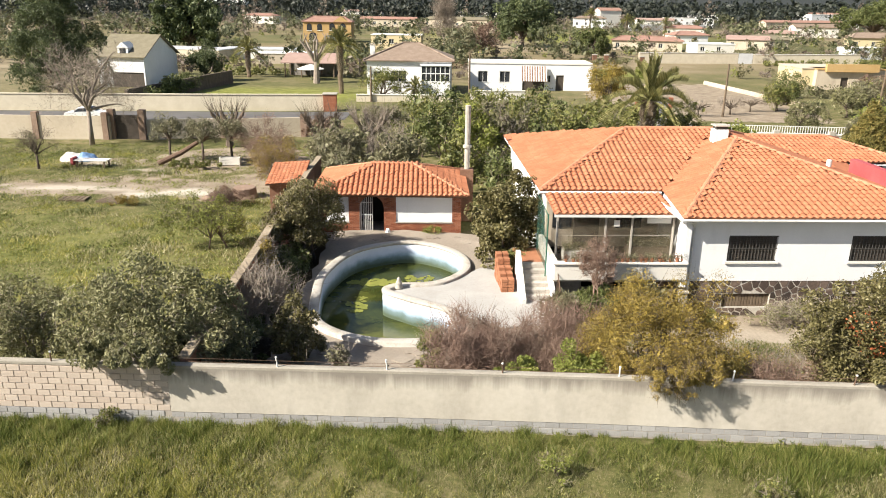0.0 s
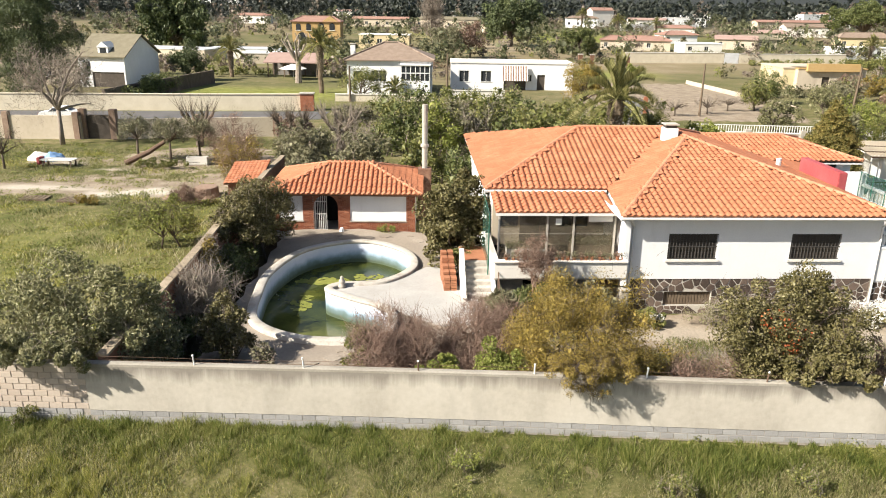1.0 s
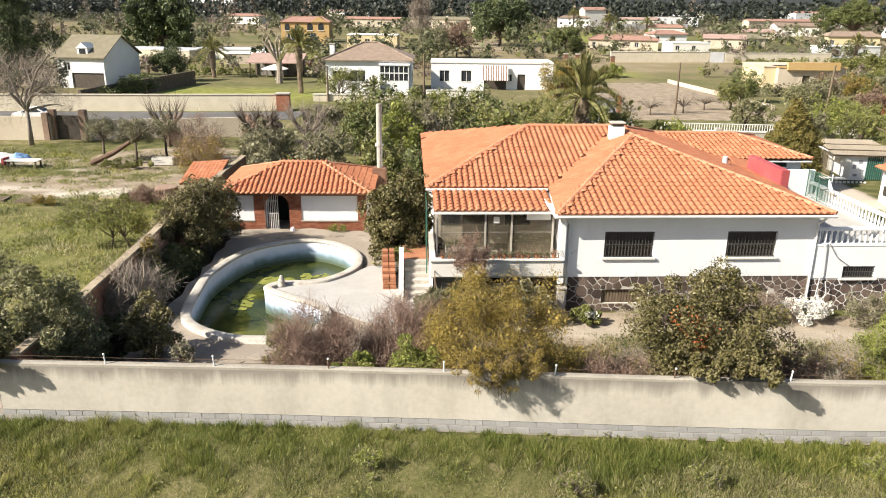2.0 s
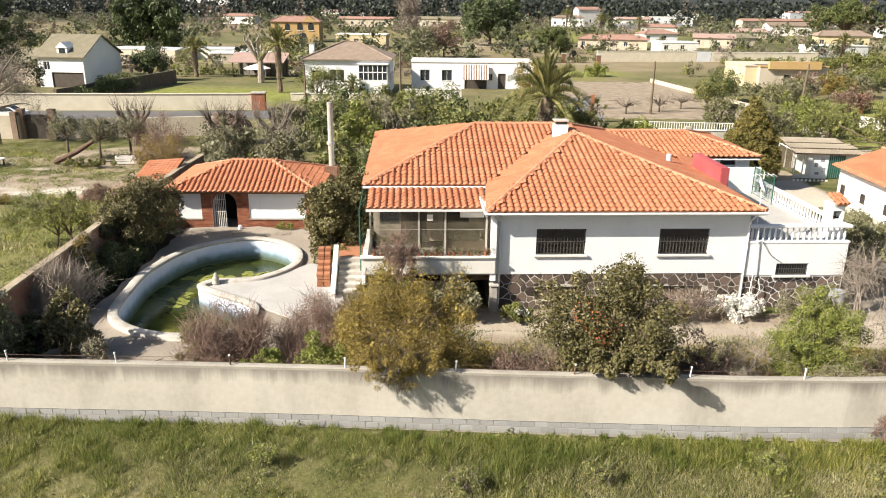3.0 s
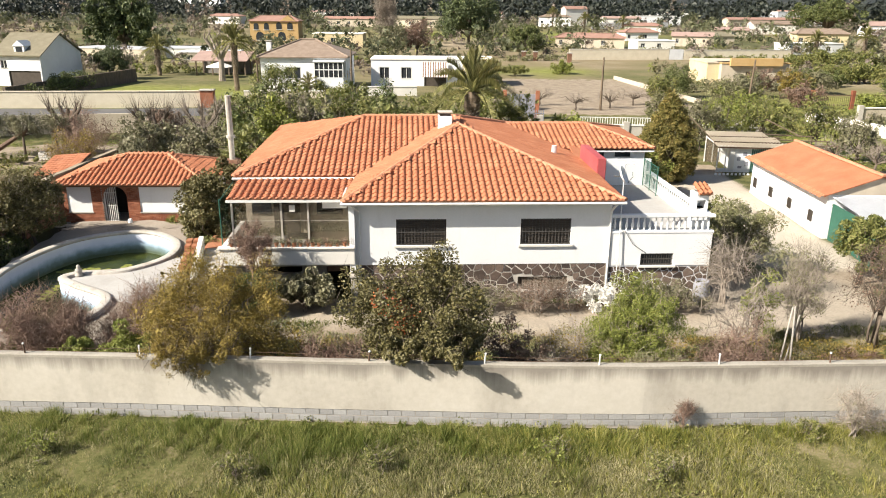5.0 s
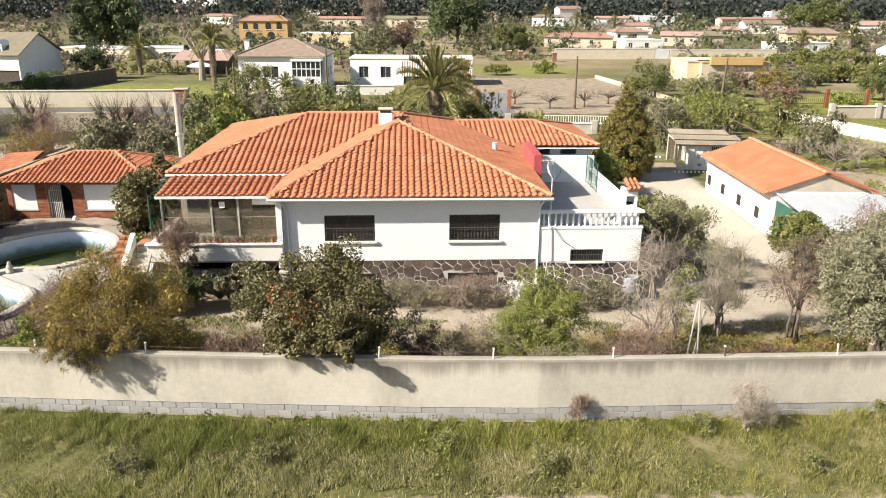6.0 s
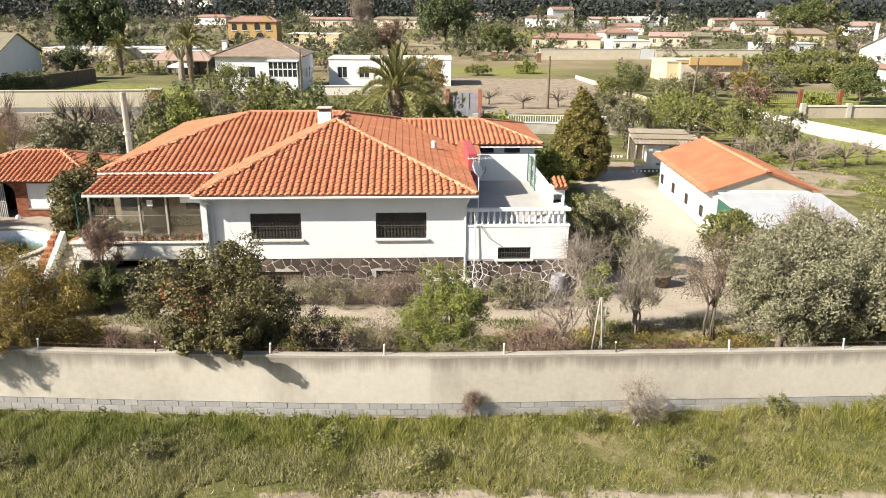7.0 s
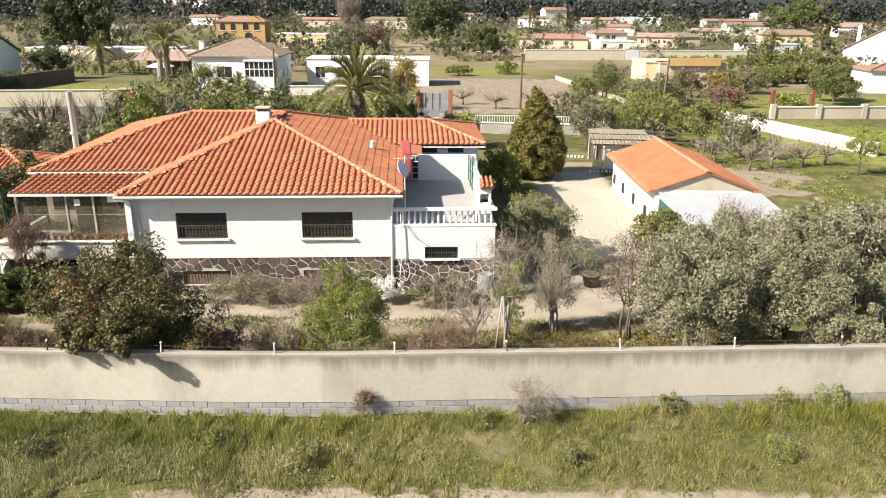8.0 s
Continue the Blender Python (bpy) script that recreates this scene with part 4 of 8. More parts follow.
for x, y in bal_front + bal_side:
    if bal_me is None:
        b0 = part("baluster", lathe(bmesh.new(), BAL, sides=8), WHITE, house, smooth=True)
        bal_me = b0.data
    else:
        b0 = new("baluster", bal_me)
        b0.parent = house
    b0.location = (x, y, 2.16)
bm = bmesh.new()
box(bm, 11.0, 15.5, 0.18, 0.5, 2.08, 2.17, 0.01)
box(bm, 15.14, 15.46, 0.5, 9.0, 2.08, 2.17, 0.01)
part("balustrade_plinth", bm, WHITE, house)
bm = bmesh.new()
box(bm, 10.98, 15.52, 0.2, 0.48, 2.76, 2.88, 0.02)
box(bm, 15.16, 15.44, 0.48, 9.0, 2.76, 2.88, 0.02)
part("handrail", bm, WHITE, house, "moulded white balustrade rail")
bm = bmesh.new()
wall_with_holes(bm, 11.0, 15.4, 2.1, 3.5, [(11.2, 12.3, 2.1, 3.5)], 9.0, 9.2)
part("terrace_back_wall", bm, WHITE, house)
w = finish("window", bx(11.25, 12.3, 9.08, 9.12, 2.2, 3.45), GLASS_DARK, house, "white framed glazed terrace door")
bm = bmesh.new()
for i in range(4):
    box(bm, 11.25 + i * 0.35 - 0.03, 11.25 + i * 0.35 + 0.03, 9.02, 9.08, 2.2, 3.45)
for i in range(5):
    box(bm, 11.25, 12.3, 9.02, 9.08, 2.2 + i * 0.31 - 0.025, 2.2 + i * 0.31 + 0.025)
part("glazing_bars", bm, METAL, w)
# small tiled porch over the terrace door
bm = poly(bmesh.new(), [(11.3, 9.2, 3.62), (12.5, 9.2, 3.5), (12.5, 10.9, 3.74), (11.3, 10.9, 3.92)], (0, 0, -0.08))
part("door_canopy", bm, TILE, house, "small clay tile canopy")
rb = finish("water_tank_box", bx(0, 0.42, 0, 3.8, 0, 1.36, 0.03), REDPAINT)
rb.matrix_world = HOUSE @ pose(11.45, 4.9, 3.0, 0, 0, 0)
tagged(rb, "dark red painted metal box against the roof edge", "box")
bm = bmesh.new()
box(bm, 0.41, 0.44, 0.2, 3.6, 0.1, 1.2)
part("panel", bm, REDPAINT, rb)

# green mesh fence inside the terrace's side balustrade
tf = thing("mesh_fence", "green plastic mesh fence along the terrace edge", "fence", HOUSE @ pose(15.0, 6.6, 2.1))
for y in (0.0, 1.15, 2.3):
    part("post", tube(bmesh.new(), [(0, y, 0), (0, y, 1.5)], 0.025, 6), GREENPAINT, tf)
part("rail", tube(bmesh.new(), [(0, 0, 1.45), (0, 2.3, 1.45)], 0.018, 6), GREENPAINT, tf)
part("mesh", bx(-0.006, 0.006, 0, 2.3, 0.05, 1.45), NET_GREEN, tf)

# barbecue chimney at the terrace corner
bq = thing("barbecue", "tall white masonry barbecue with a small tiled top", "barbecue", HOUSE @ pose(14.98, 0.95, 2.1))
bm = bmesh.new()
box(bm, -0.3, 0.3, -0.3, 0.3, 0, 0.9, 0.01)
box(bm, -0.3, -0.18, -0.3, 0.3, 0.9, 1.62)
box(bm, 0.2, 0.3, -0.3, 0.3, 0.9, 1.5)
box(bm, -0.18, 0.2, 0.2, 0.3, 0.9, 1.5)
box(bm, -0.18, 0.2, -0.3, -0.22, 1.3, 1.5)
part("body", bm, WHITE, bq)
# thin slab in the barbecue opening, coloured near-black for the shade in there
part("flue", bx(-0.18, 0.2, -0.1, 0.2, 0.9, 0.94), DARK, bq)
part("lid", bx(-0.17, 0.36, -0.34, 0.34, 1.5, 1.55), CONCRETE, bq)
tiled(bq, [(-0.17, -0.4, 1.56), (0.4, -0.4, 1.56), (0.4, 0.36, 1.78), (-0.17, 0.36, 1.78)], TILE, 0, 0.19, 0.33)

# satellite dish, aerial and cable
sd = thing("satellite_dish", "white satellite dish on an arm", "satellite dish", HOUSE @ pose(11.36, 0.55, 4.5, 64, 0, 64))
bm = bmesh.new()
lathe(bm, [(0.02, 0.0), (0.18, 0.02), (0.32, 0.08), (0.40, 0.14), (0.39, 0.155), (0.30, 0.09), (0.13, 0.04), (0.01, 0.03)], sides=18)
part("dish", bm, WHITE, sd, smooth=True)
bm = bmesh.new()
tube(bm, [(0, -0.38, 0.14), (0, -0.2, 0.45), (0, -0.02, 0.5)], 0.012)
tube(bm, [(0, 0, 0), (0.05, 0.05, -0.2), (0.12, 0.1, -0.32)], 0.025)
part("arm", bm, IRON, sd)
ae = thing("aerial", "tall thin television aerial mast", "aerial", HOUSE @ pose(11.55, 0.75, 2.1))
bm = bmesh.new()
tube(bm, [(0, 0, 0), (0, 0, 3.0)], 0.022)
part("mast", bm, METAL, ae)
part("boom", tube(bmesh.new(), [(-0.5, 0, 2.85), (0.5, 0.1, 2.85)], 0.012), METAL, ae)
for i in range(6):
    part("rod", tube(bmesh.new(), [(-0.45 + i * 0.18, -0.25, 2.85), (-0.45 + i * 0.18, 0.25, 2.87)], 0.007, 4), METAL, ae)
bm = bmesh.new()
tube(bm, [(11.35, 0.12, 2.9), (11.4, 0.1, 1.0), (11.3, 0.08, -0.2), (11.6, 0.06, -0.35), (11.75, 0.06, 0.0), (11.65, 0.1, 0.5)], 0.02)
part("hanging_cable", bm, METAL, house, "pale cable hanging on the wall")
bm = bmesh.new()
tube(bm, [(11.6, 0.15, 2.2), (12.0, 0.13, 1.6), (12.6, 0.13, 1.2)], 0.012)
part("cable", bm, IRON, house)


# ---- pool, its terrace and the steps ----
def spline(ctrl, per=10):
    """A smooth closed curve through a few corners."""
    c = [Vector(p) for p in ctrl]
    out = []
    for i in range(len(c)):
        a, b, d, e = c[i - 1], c[i], c[(i + 1) % len(c)], c[(i + 2) % len(c)]
        for k in range(per):
            t = k / per
            out.append(0.5 * ((2 * b) + (d - a) * t + (2 * a - 5 * b + 4 * d - e) * t * t + (3 * b - a - 3 * d + e) * t ** 3))
    return out


def offset(ring, d):
    res = []
    n = len(ring)
    for i in range(n):
        t = (ring[(i + 1) % n] - ring[i - 1]).normalized()
        res.append(ring[i] + Vector((t.y, -t.x)) * d)
    return res


KIDNEY = [(-5.25, 29.6), (-5.35, 32.3), (-4.4, 35.4), (-2.0, 36.9), (0.2, 35.6), (0.85, 33.3), (-0.3, 31.35), (-2.15, 30.85), (-2.6, 30.0), (-1.5, 29.1), (0.3, 27.8), (0.1, 25.6), (-2.4, 25.2), (-4.6, 26.6)]
inner = spline(KIDNEY)
if sum(a.x * b.y - b.x * a.y for a, b in zip(inner, inner[1:] + inner[:1])) < 0:
    inner = inner[::-1]
outer = offset(inner, 0.36)
pool = thing("pool", "kidney-shaped concrete swimming pool half filled with murky green water", "swimming pool")


def band(rings):
    bm = bmesh.new()
    rows = [[bm.verts.new((p.x, p.y, z)) for p in ring] for ring, z in rings]
    n = len(rows[0])
    for a, b in zip(rows, rows[1:]):
        for i in range(n):
            bm.faces.new((a[i], a[(i + 1) % n], b[(i + 1) % n], b[i]))
    return bm


part("coping", band([(inner, -0.14), (offset(inner, -0.04), -0.10), (offset(inner, -0.04), -0.01), (inner, 0.012), (offset(inner, 0.3), 0.012), (outer, -0.01), (outer, -2.4)]), COPING, pool, "pale worn pool coping", True)
SHELL = bpy.data.materials.new("pool_shell")
SHELL.use_nodes = True
nt = SHELL.node_tree
pos = nt.nodes.new("ShaderNodeNewGeometry").outputs["Position"]
sp = nt.nodes.new("ShaderNodeSeparateXYZ")
nt.links.new(pos, sp.inputs[0])
# height with some noise: pale blue at the rim, darker green lower down
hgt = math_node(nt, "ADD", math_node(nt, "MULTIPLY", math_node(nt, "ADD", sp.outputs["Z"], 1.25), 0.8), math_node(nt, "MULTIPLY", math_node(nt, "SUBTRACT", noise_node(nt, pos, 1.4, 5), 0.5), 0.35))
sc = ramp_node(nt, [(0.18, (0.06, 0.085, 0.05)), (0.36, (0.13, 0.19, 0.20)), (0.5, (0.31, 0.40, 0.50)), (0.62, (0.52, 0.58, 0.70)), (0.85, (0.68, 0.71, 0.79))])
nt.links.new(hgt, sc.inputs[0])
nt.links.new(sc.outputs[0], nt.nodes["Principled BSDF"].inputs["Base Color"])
nt.nodes["Principled BSDF"].inputs["Roughness"].default_value = 0.8
part("shell", band([(inner, -0.13), (inner, -1.2), (offset(inner, -0.25), -2.3)]), SHELL, pool, "flaking pale blue pool wall, darker towards the bottom", True)
bm = bmesh.new()
bm.faces.new([bm.verts.new((p.x, p.y, -2.3)) for p in offset(inner, -0.2)])
bmesh.ops.triangulate(bm, faces=bm.faces)
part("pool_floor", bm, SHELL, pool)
WATER = bpy.data.materials.new("murky_water")
WATER.use_nodes = True
nt = WATER.node_tree
b = nt.nodes["Principled BSDF"]
pos = nt.nodes.new("ShaderNodeNewGeometry").outputs["Position"]
wc = ramp_node(nt, [(0.3, (0.016, 0.024, 0.008)), (0.48, (0.045, 0.056, 0.014)), (0.62, (0.10, 0.105, 0.026)), (0.76, (0.21, 0.19, 0.055))])
nt.links.new(noise_node(nt, pos, 0.33, 6), wc.inputs[0])
nt.links.new(wc.outputs[0], b.inputs["Base Color"])
b.inputs["Roughness"].default_value, b.inputs["IOR"].default_value = 0.04, 1.33
wb = nt.nodes.new("ShaderNodeBump")
wb.inputs["Strength"].default_value, wb.inputs["Distance"].default_value = 0.05, 0.02
nt.links.new(noise_node(nt, pos, 5, 3), wb.inputs["Height"])
nt.links.new(wb.outputs[0], b.inputs["Normal"])
bm = bmesh.new()
bm.faces.new([bm.verts.new((p.x, p.y, -1.15)) for p in inner])
bmesh.ops.triangulate(bm, faces=bm.faces)
tagged(finish("water", bm, WATER), "still murky green pool water", "water", kind="structure")
ALGAE = surf("algae", [(0.3, (0.10, 0.12, 0.02)), (0.7, (0.26, 0.26, 0.06))], 2, 8, 0.9, 0.6)


def scum(cx, cy, rx, ry, seed, n=60):
    """A raft of algae: many small uneven floating pads in one patch."""
    r = np.random.default_rng(seed)
    bm = bmesh.new()
    for i in range(n):
        a, q = r.uniform(0, 6.28), r.uniform(0, 1) ** 0.6
        x, y, s = cx + rx * q * math.cos(a), cy + ry * q * math.sin(a), r.uniform(0.06, 0.22)
        z = -1.142 + r.uniform(0, 0.008)
        k = [bm.verts.new((x + s * r.uniform(0.6, 1.2) * math.cos(t), y + s * r.uniform(0.6, 1.2) * math.sin(t), z)) for t in np.arange(0, 6.28, 0.9)]
        bm.faces.new(k)
    tagged(finish("algae", bm, ALGAE), "raft of yellow-green algae floating on the water", "algae", kind="stuff")


scum(-3.2, 33.9, 1.5, 0.5, 1, 130)
scum(-2.4, 26.6, 2.0, 0.65, 2, 170)
scum(-3.9, 31.2, 0.5, 1.0, 4, 26)
scum(-1.2, 34.6, 0.9, 0.5, 5, 24)
scum(-0.6, 26.9, 0.6, 0.5, 3, 30)

# paving about the pool, in slabs, with the pool cut out
PZ = -0.12


paving = thing("pavement", "worn pale concrete paving with broken slabs about the pool", "paving", kind="structure")
bed = bmesh.new()
corners = [(-5.9, 23.4), (-2.6, 22.4), (1.2, 22.4), (3.0, 25.6), (4.4, 26.8), (4.5, 30.8), (3.3, 33.5), (3.2, 38.9), (-2.4, 39.6), (-6.2, 39.2), (-6.3, 36.2), (-6.15, 33.0), (-6.1, 28.5)]
lips = [[(v.x, v.y) for v in outer], [(x + 0.12 * math.sin(3 * y), y + 0.12 * math.sin(2.3 * x)) for k in range(len(corners)) for x, y in [tuple(np.array(corners[k]) * (1 - t) + np.array(corners[(k + 1) % len(corners)]) * t) for t in (0, 0.25, 0.5, 0.75)]]]
loops = [[bed.verts.new((x, y, PZ - 0.06)) for x, y in lp] for lp in lips]
edges = [bed.edges.new((lp[i], lp[(i + 1) % len(lp)])) for lp in loops for i in range(len(lp))]
bmesh.ops.triangle_fill(bed, use_beauty=True, edges=edges)
for e in [e for e in bed.edges if e.is_boundary and e.verts[0] in set(loops[1])]:  # broken outer rim with its thickness
    a, b = e.verts
    bed.faces.new((a, b, bed.verts.new((b.co.x, b.co.y, -1.0)), bed.verts.new((a.co.x, a.co.y, -1.0))))
part("bedding", bed, PAVE, paving)
r = np.random.default_rng(12)
for k in range(70):  # loose and broken slabs lying on the worn surface
    x, y = (r.uniform(-6.6, 0.8), r.uniform(22.5, 24.6)) if k < 34 else (r.uniform(-7.2, 2.4), r.uniform(37.6, 38.8)) if k < 46 else (r.uniform(1.6, 4.2), r.uniform(27.0, 33.0))
    if inside(np.array([(x, y)]), [(v.x, v.y) for v in offset(inner, 0.75)])[0]:
        continue
    n, s0, a0 = r.integers(4, 7), r.uniform(0.16, 0.42), r.uniform(0, 6.28)
    z = PZ - 0.045 + r.uniform(0, 0.02)
    ring = [(x + s0 * r.uniform(0.7, 1.2) * math.cos(a0 + 6.283 * i / n), y + s0 * r.uniform(0.6, 1.0) * math.sin(a0 + 6.283 * i / n), z) for i in range(n)]
    part("slab", poly(bmesh.new(), ring, (0, 0, -0.03)), PAVE, paving)
# the tongue of terrace between the two lobes
tongue = [Vector(p) for p in ((-2.25, 30.0), (-1.9, 30.55), (-0.2, 31.0), (1.0, 32.5), (1.6, 33.4), (3.2, 33.4), (4.3, 31.0), (4.4, 27.2), (2.6, 26.7), (0.7, 28.0), (-1.3, 29.45))]
part("tongue", poly(bmesh.new(), [(p.x, p.y, -0.10) for p in tongue], (0, 0, -0.6)), TERRACE, paving, "sun-bleached concrete terrace between the pool lobes")

frog = thing("garden_ornament", "small weathered pale stone fountain figure on the pool edge", "ornament", pose(-1.95, 30.5, -0.1))
bm = bmesh.new()
lathe(bm, [(0.17, 0), (0.19, 0.07), (0.11, 0.13), (0.15, 0.22), (0.14, 0.32), (0.07, 0.38), (0.09, 0.44), (0.05, 0.51), (0.01, 0.53)], sides=9)
part("figure", bm, CONCRETE, frog, smooth=True)
pot = thing("pool_skimmer", "dark square opening in the pool edge", "skimmer", pose(-3.6, 36.55, -0.32))
part("mouth", bx(-0.12, 0.12, -0.05, 0.05, -0.07, 0.07), IRON, pot)

# steps up to the porch
steps = thing("steps", "worn white concrete garden steps between low walls", "steps", HOUSE @ pose(-6.0, 0.1, 0))
for i in range(6):
    part("step", bx(-0.62, 0.46, i * 0.34, (i + 1) * 0.34 + 0.03, -0.3, 0.06 + i * 0.17, 0.02), CONCRETE, steps)
part("landing", bx(-0.75, 0.46, 2.04, 4.0, -0.9, 0.92), TERRACOTTA, steps, "terracotta tiled landing")
bm = bmesh.new()
poly(bm, [(-0.86, -0.45, -0.5), (-0.86, -0.45, 0.1)] + [(-0.86, -0.45 + 2.4 * t, 0.1 + 1.4 * (t * t * (3 - 2 * t)) + 0.12 * math.sin(6.28 * t)) for t in (0.15, 0.3, 0.45, 0.6, 0.75, 0.9, 1.0)] + [(-0.86, 1.95, -0.5)], (0.2, 0, 0))
part("side_wall", bm, CREAM, steps, "stained curving parapet")
bm = bmesh.new()
poly(bm, [(0.46, -0.1, -0.5), (0.46, -0.1, 0.45), (0.46, 1.6, 1.5), (0.46, 1.6, -0.5)], (0.12, 0, 0))
part("side_wall", bm, WHITE, steps)
bm = bmesh.new()
tube(bm, [(0.66, -1.55, 0.22), (0.66, 0.0, 1.22)], 0.022, 6)
part("hand_rail", bm, RUST, steps, "rusty metal handrail")
for i in range(8):
    y, z = -1.5 + i * 0.2, -0.5 + i * 0.13
    part("baluster", tube(bmesh.new(), [(0.66, y, z - 0.3), (0.66, y, z + 0.75)], 0.014, 5), RUST, steps)


def brick_stack():
    e = thing("brick_stack", "tall stack of loose orange hollow bricks beside the steps", "bricks", HOUSE @ pose(-7.3, 1.5, -0.12, 0, 0, 3))
    r = np.random.default_rng(5)
    for j in range(10):
        for i in range(5):
            if j > 4 + i * 1.4:
                continue
            for k in range(2):
                part("brick", bx(-0.28 + k * 0.29 + r.normal(0, 0.01), -0.02 + k * 0.29, -0.5 + i * 0.42, -0.12 + i * 0.42 + r.normal(0, 0.012), j * 0.125, j * 0.125 + 0.105), TERRACOTTA, e)
    return e


brick_stack()

# ---- pool house ----
PH = pose(-3.2, 39.7, 0, 0, 0, 3.0)
ph = thing("pool_house", "low brick and white pool house with an orange tile roof", "pool house", PH)
fl = -0.36
bm = bmesh.new()
wall_with_holes(bm, -3.9, 3.85, fl, 1.85, [(-3.65, -2.35, 0.25, 1.72), (-1.75, -0.42, fl, 1.72), (0.25, 3.35, 0.25, 1.72)], 0.0, 0.3)
box(bm, -3.9, -3.6, 0.3, 5.6, -0.95, 1.85)
box(bm, 3.55, 3.85, 0.3, 5.6, -0.95, 1.85)
box(bm, -3.6, 3.55, 5.3, 5.6, -0.95, 1.85)
box(bm, -3.9, 3.85, 0.02, 0.3, -0.95, fl)
part("wall", bm, MORTAR, ph, "brick wall joints")
for x0, x1 in ((-3.65, -2.35), (0.25, 3.35)):
    part("panel", bx(x0, x1, 0.03, 0.25, 0.25, 1.72), WHITE, ph, "white rendered wall panel")
    part("panel_sill", bx(x0 - 0.04, x1 + 0.04, -0.05, 0.03, 0.2, 0.25), CONCRETE, ph)
# arched head of the doorway
bm = bmesh.new()
for side in (-1, 1):
    arc = [(-1.085 + side * 0.665 * math.cos(t), 1.05 + 0.665 * math.sin(t)) for t in np.linspace(0, math.pi / 2, 7)]
    ring = [(x, 0.0, z) for x, z in arc] + [(-1.085, 0.0, 1.72), (-1.085 + side * 0.665, 0.0, 1.72)]
    poly(bm, ring if side > 0 else ring[::-1], (0, 0.3, 0))
part("arch", bm, BRICK, ph, "brick arch over the doorway")
# added sheet behind the doorway; the room's shade is put into its colour
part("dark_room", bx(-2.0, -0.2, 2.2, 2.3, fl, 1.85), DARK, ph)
part("floor", bx(-3.6, 3.55, 0.3, 5.3, -0.95, fl), CONCRETE, ph)
gate = finish("gate", bx(-1.72, -1.68, 0.1, 0.14, fl + 0.02, 1.55), METAL, ph, "white iron gate leaf standing ajar")
bm = bmesh.new()
for i in range(7):
    box(bm, -1.68 + i * 0.1, -1.65 + i * 0.1, 0.1, 0.13, fl + 0.04, 1.6 - 0.0 + 0.03 * i)
for z in (fl + 0.06, 0.6, 1.3):
    box(bm, -1.7, -1.05, 0.095, 0.135, z, z + 0.04)
part("gate_bars", bm, METAL, gate)
ez, pr = 1.86, 2.92
q0, q1, q2, q3 = (-4.3, -0.5, ez), (4.2, -0.5, ez), (4.2, 6.1, ez), (-4.3, 6.1, ez)
s0, s1 = (-1.15, 2.8, pr), (1.1, 2.8, pr)
bm = bmesh.new()
for ring in ((q0, q1, s1, s0), (q1, q2, s1), (q2, q3, s0, s1), (q3, q0, s0)):
    poly(bm, ring)
part("roof_deck", bm, TERRACOTTA, ph)
part("eaves_board", bx(-4.25, 4.15, -0.45, 6.05, ez - 0.09, ez - 0.01), BRICK_OLD, ph)
for a, b in ((q0, s0), (q1, s1), (s0, s1), (q2, s1), (q3, s0)):
    caps(ph, a, b, RIDGE, r=0.11)
# side store with a sloping tile roof, at the left
sd = thing("store", "low brick store with an orange tile roof beside the wall", "shed", pose(-10.25, 44.5, 0, 0, 0, 3.8))
bm = bmesh.new()
wall_with_holes(bm, -0.95, 1.05, -0.95, 1.12, [(-0.1, 0.65, -0.95, 0.85)], 0.0, 0.2)
box(bm, -0.95, -0.75, 0.2, 3.2, -0.95, 1.1)
box(bm, 0.85, 1.05, 0.2, 3.2, -0.95, 1.15)
box(bm, -0.75, 0.85, 3.0, 3.2, -0.95, 1.5)
part("wall", bm, BRICK_OLD, sd, "old brick wall")
part("door", bx(-0.1, 0.65, 0.1, 0.15, -0.93, 0.85), SHUTTER, sd)
part("roof_deck", poly(bmesh.new(), [(-1.15, -0.25, 1.13), (1.12, -0.25, 1.28), (1.12, 3.3, 1.86), (-1.15, 3.3, 1.74)], (0, 0, -0.08)), BRICK_OLD, sd)
tiled(sd, [(-1.15, -0.25, 1.15), (1.12, -0.25, 1.30), (1.12, 3.3, 1.88), (-1.15, 3.3, 1.76)], TILE, 0, 0.24, 0.36, relief=0.14)
dogy = thing("white_pot", "small white pot by the pool house door", "pot", pose(-3.35, 39.15, -0.36))
bm = bmesh.new()
lathe(bm, [(0.1, 0), (0.14, 0.15), (0.12, 0.3), (0.08, 0.38)], sides=9)
part("body", bm, WHITE, dogy)
# chimney pipe behind
cp = thing("flue_pipe", "tall grey cement flue pipe", "chimney", pose(0.9, 44.5, -0.9))
part("pipe", tube(bmesh.new(), [(0, 0, 0), (0, 0, 7.0)], 0.17, 12), CONCRETE, cp)
part("collar", tube(bmesh.new(), [(0, 0, 4.5), (0, 0, 4.65)], 0.26, 12), CONCRETE, cp)
part("base", bx(-0.4, 0.4, -0.4, 0.4, 0, 3.2, 0.02), BRICK_OLD, cp)

# garden wall on the left: old brick with a concrete top
gw = thing("wall_garden", "tall old brick garden wall with a mossy concrete top", "wall", kind="structure")
GW = [(y, -6.05 - 0.067 * y + 0.025 * math.sin(y * 0.9), 1.74 - 0.30 * max(0.0, (y - 42) / 10) + 0.02 * math.sin(y * 1.7)) for y in [19.75] + list(range(21, 52)) + [51.8]]


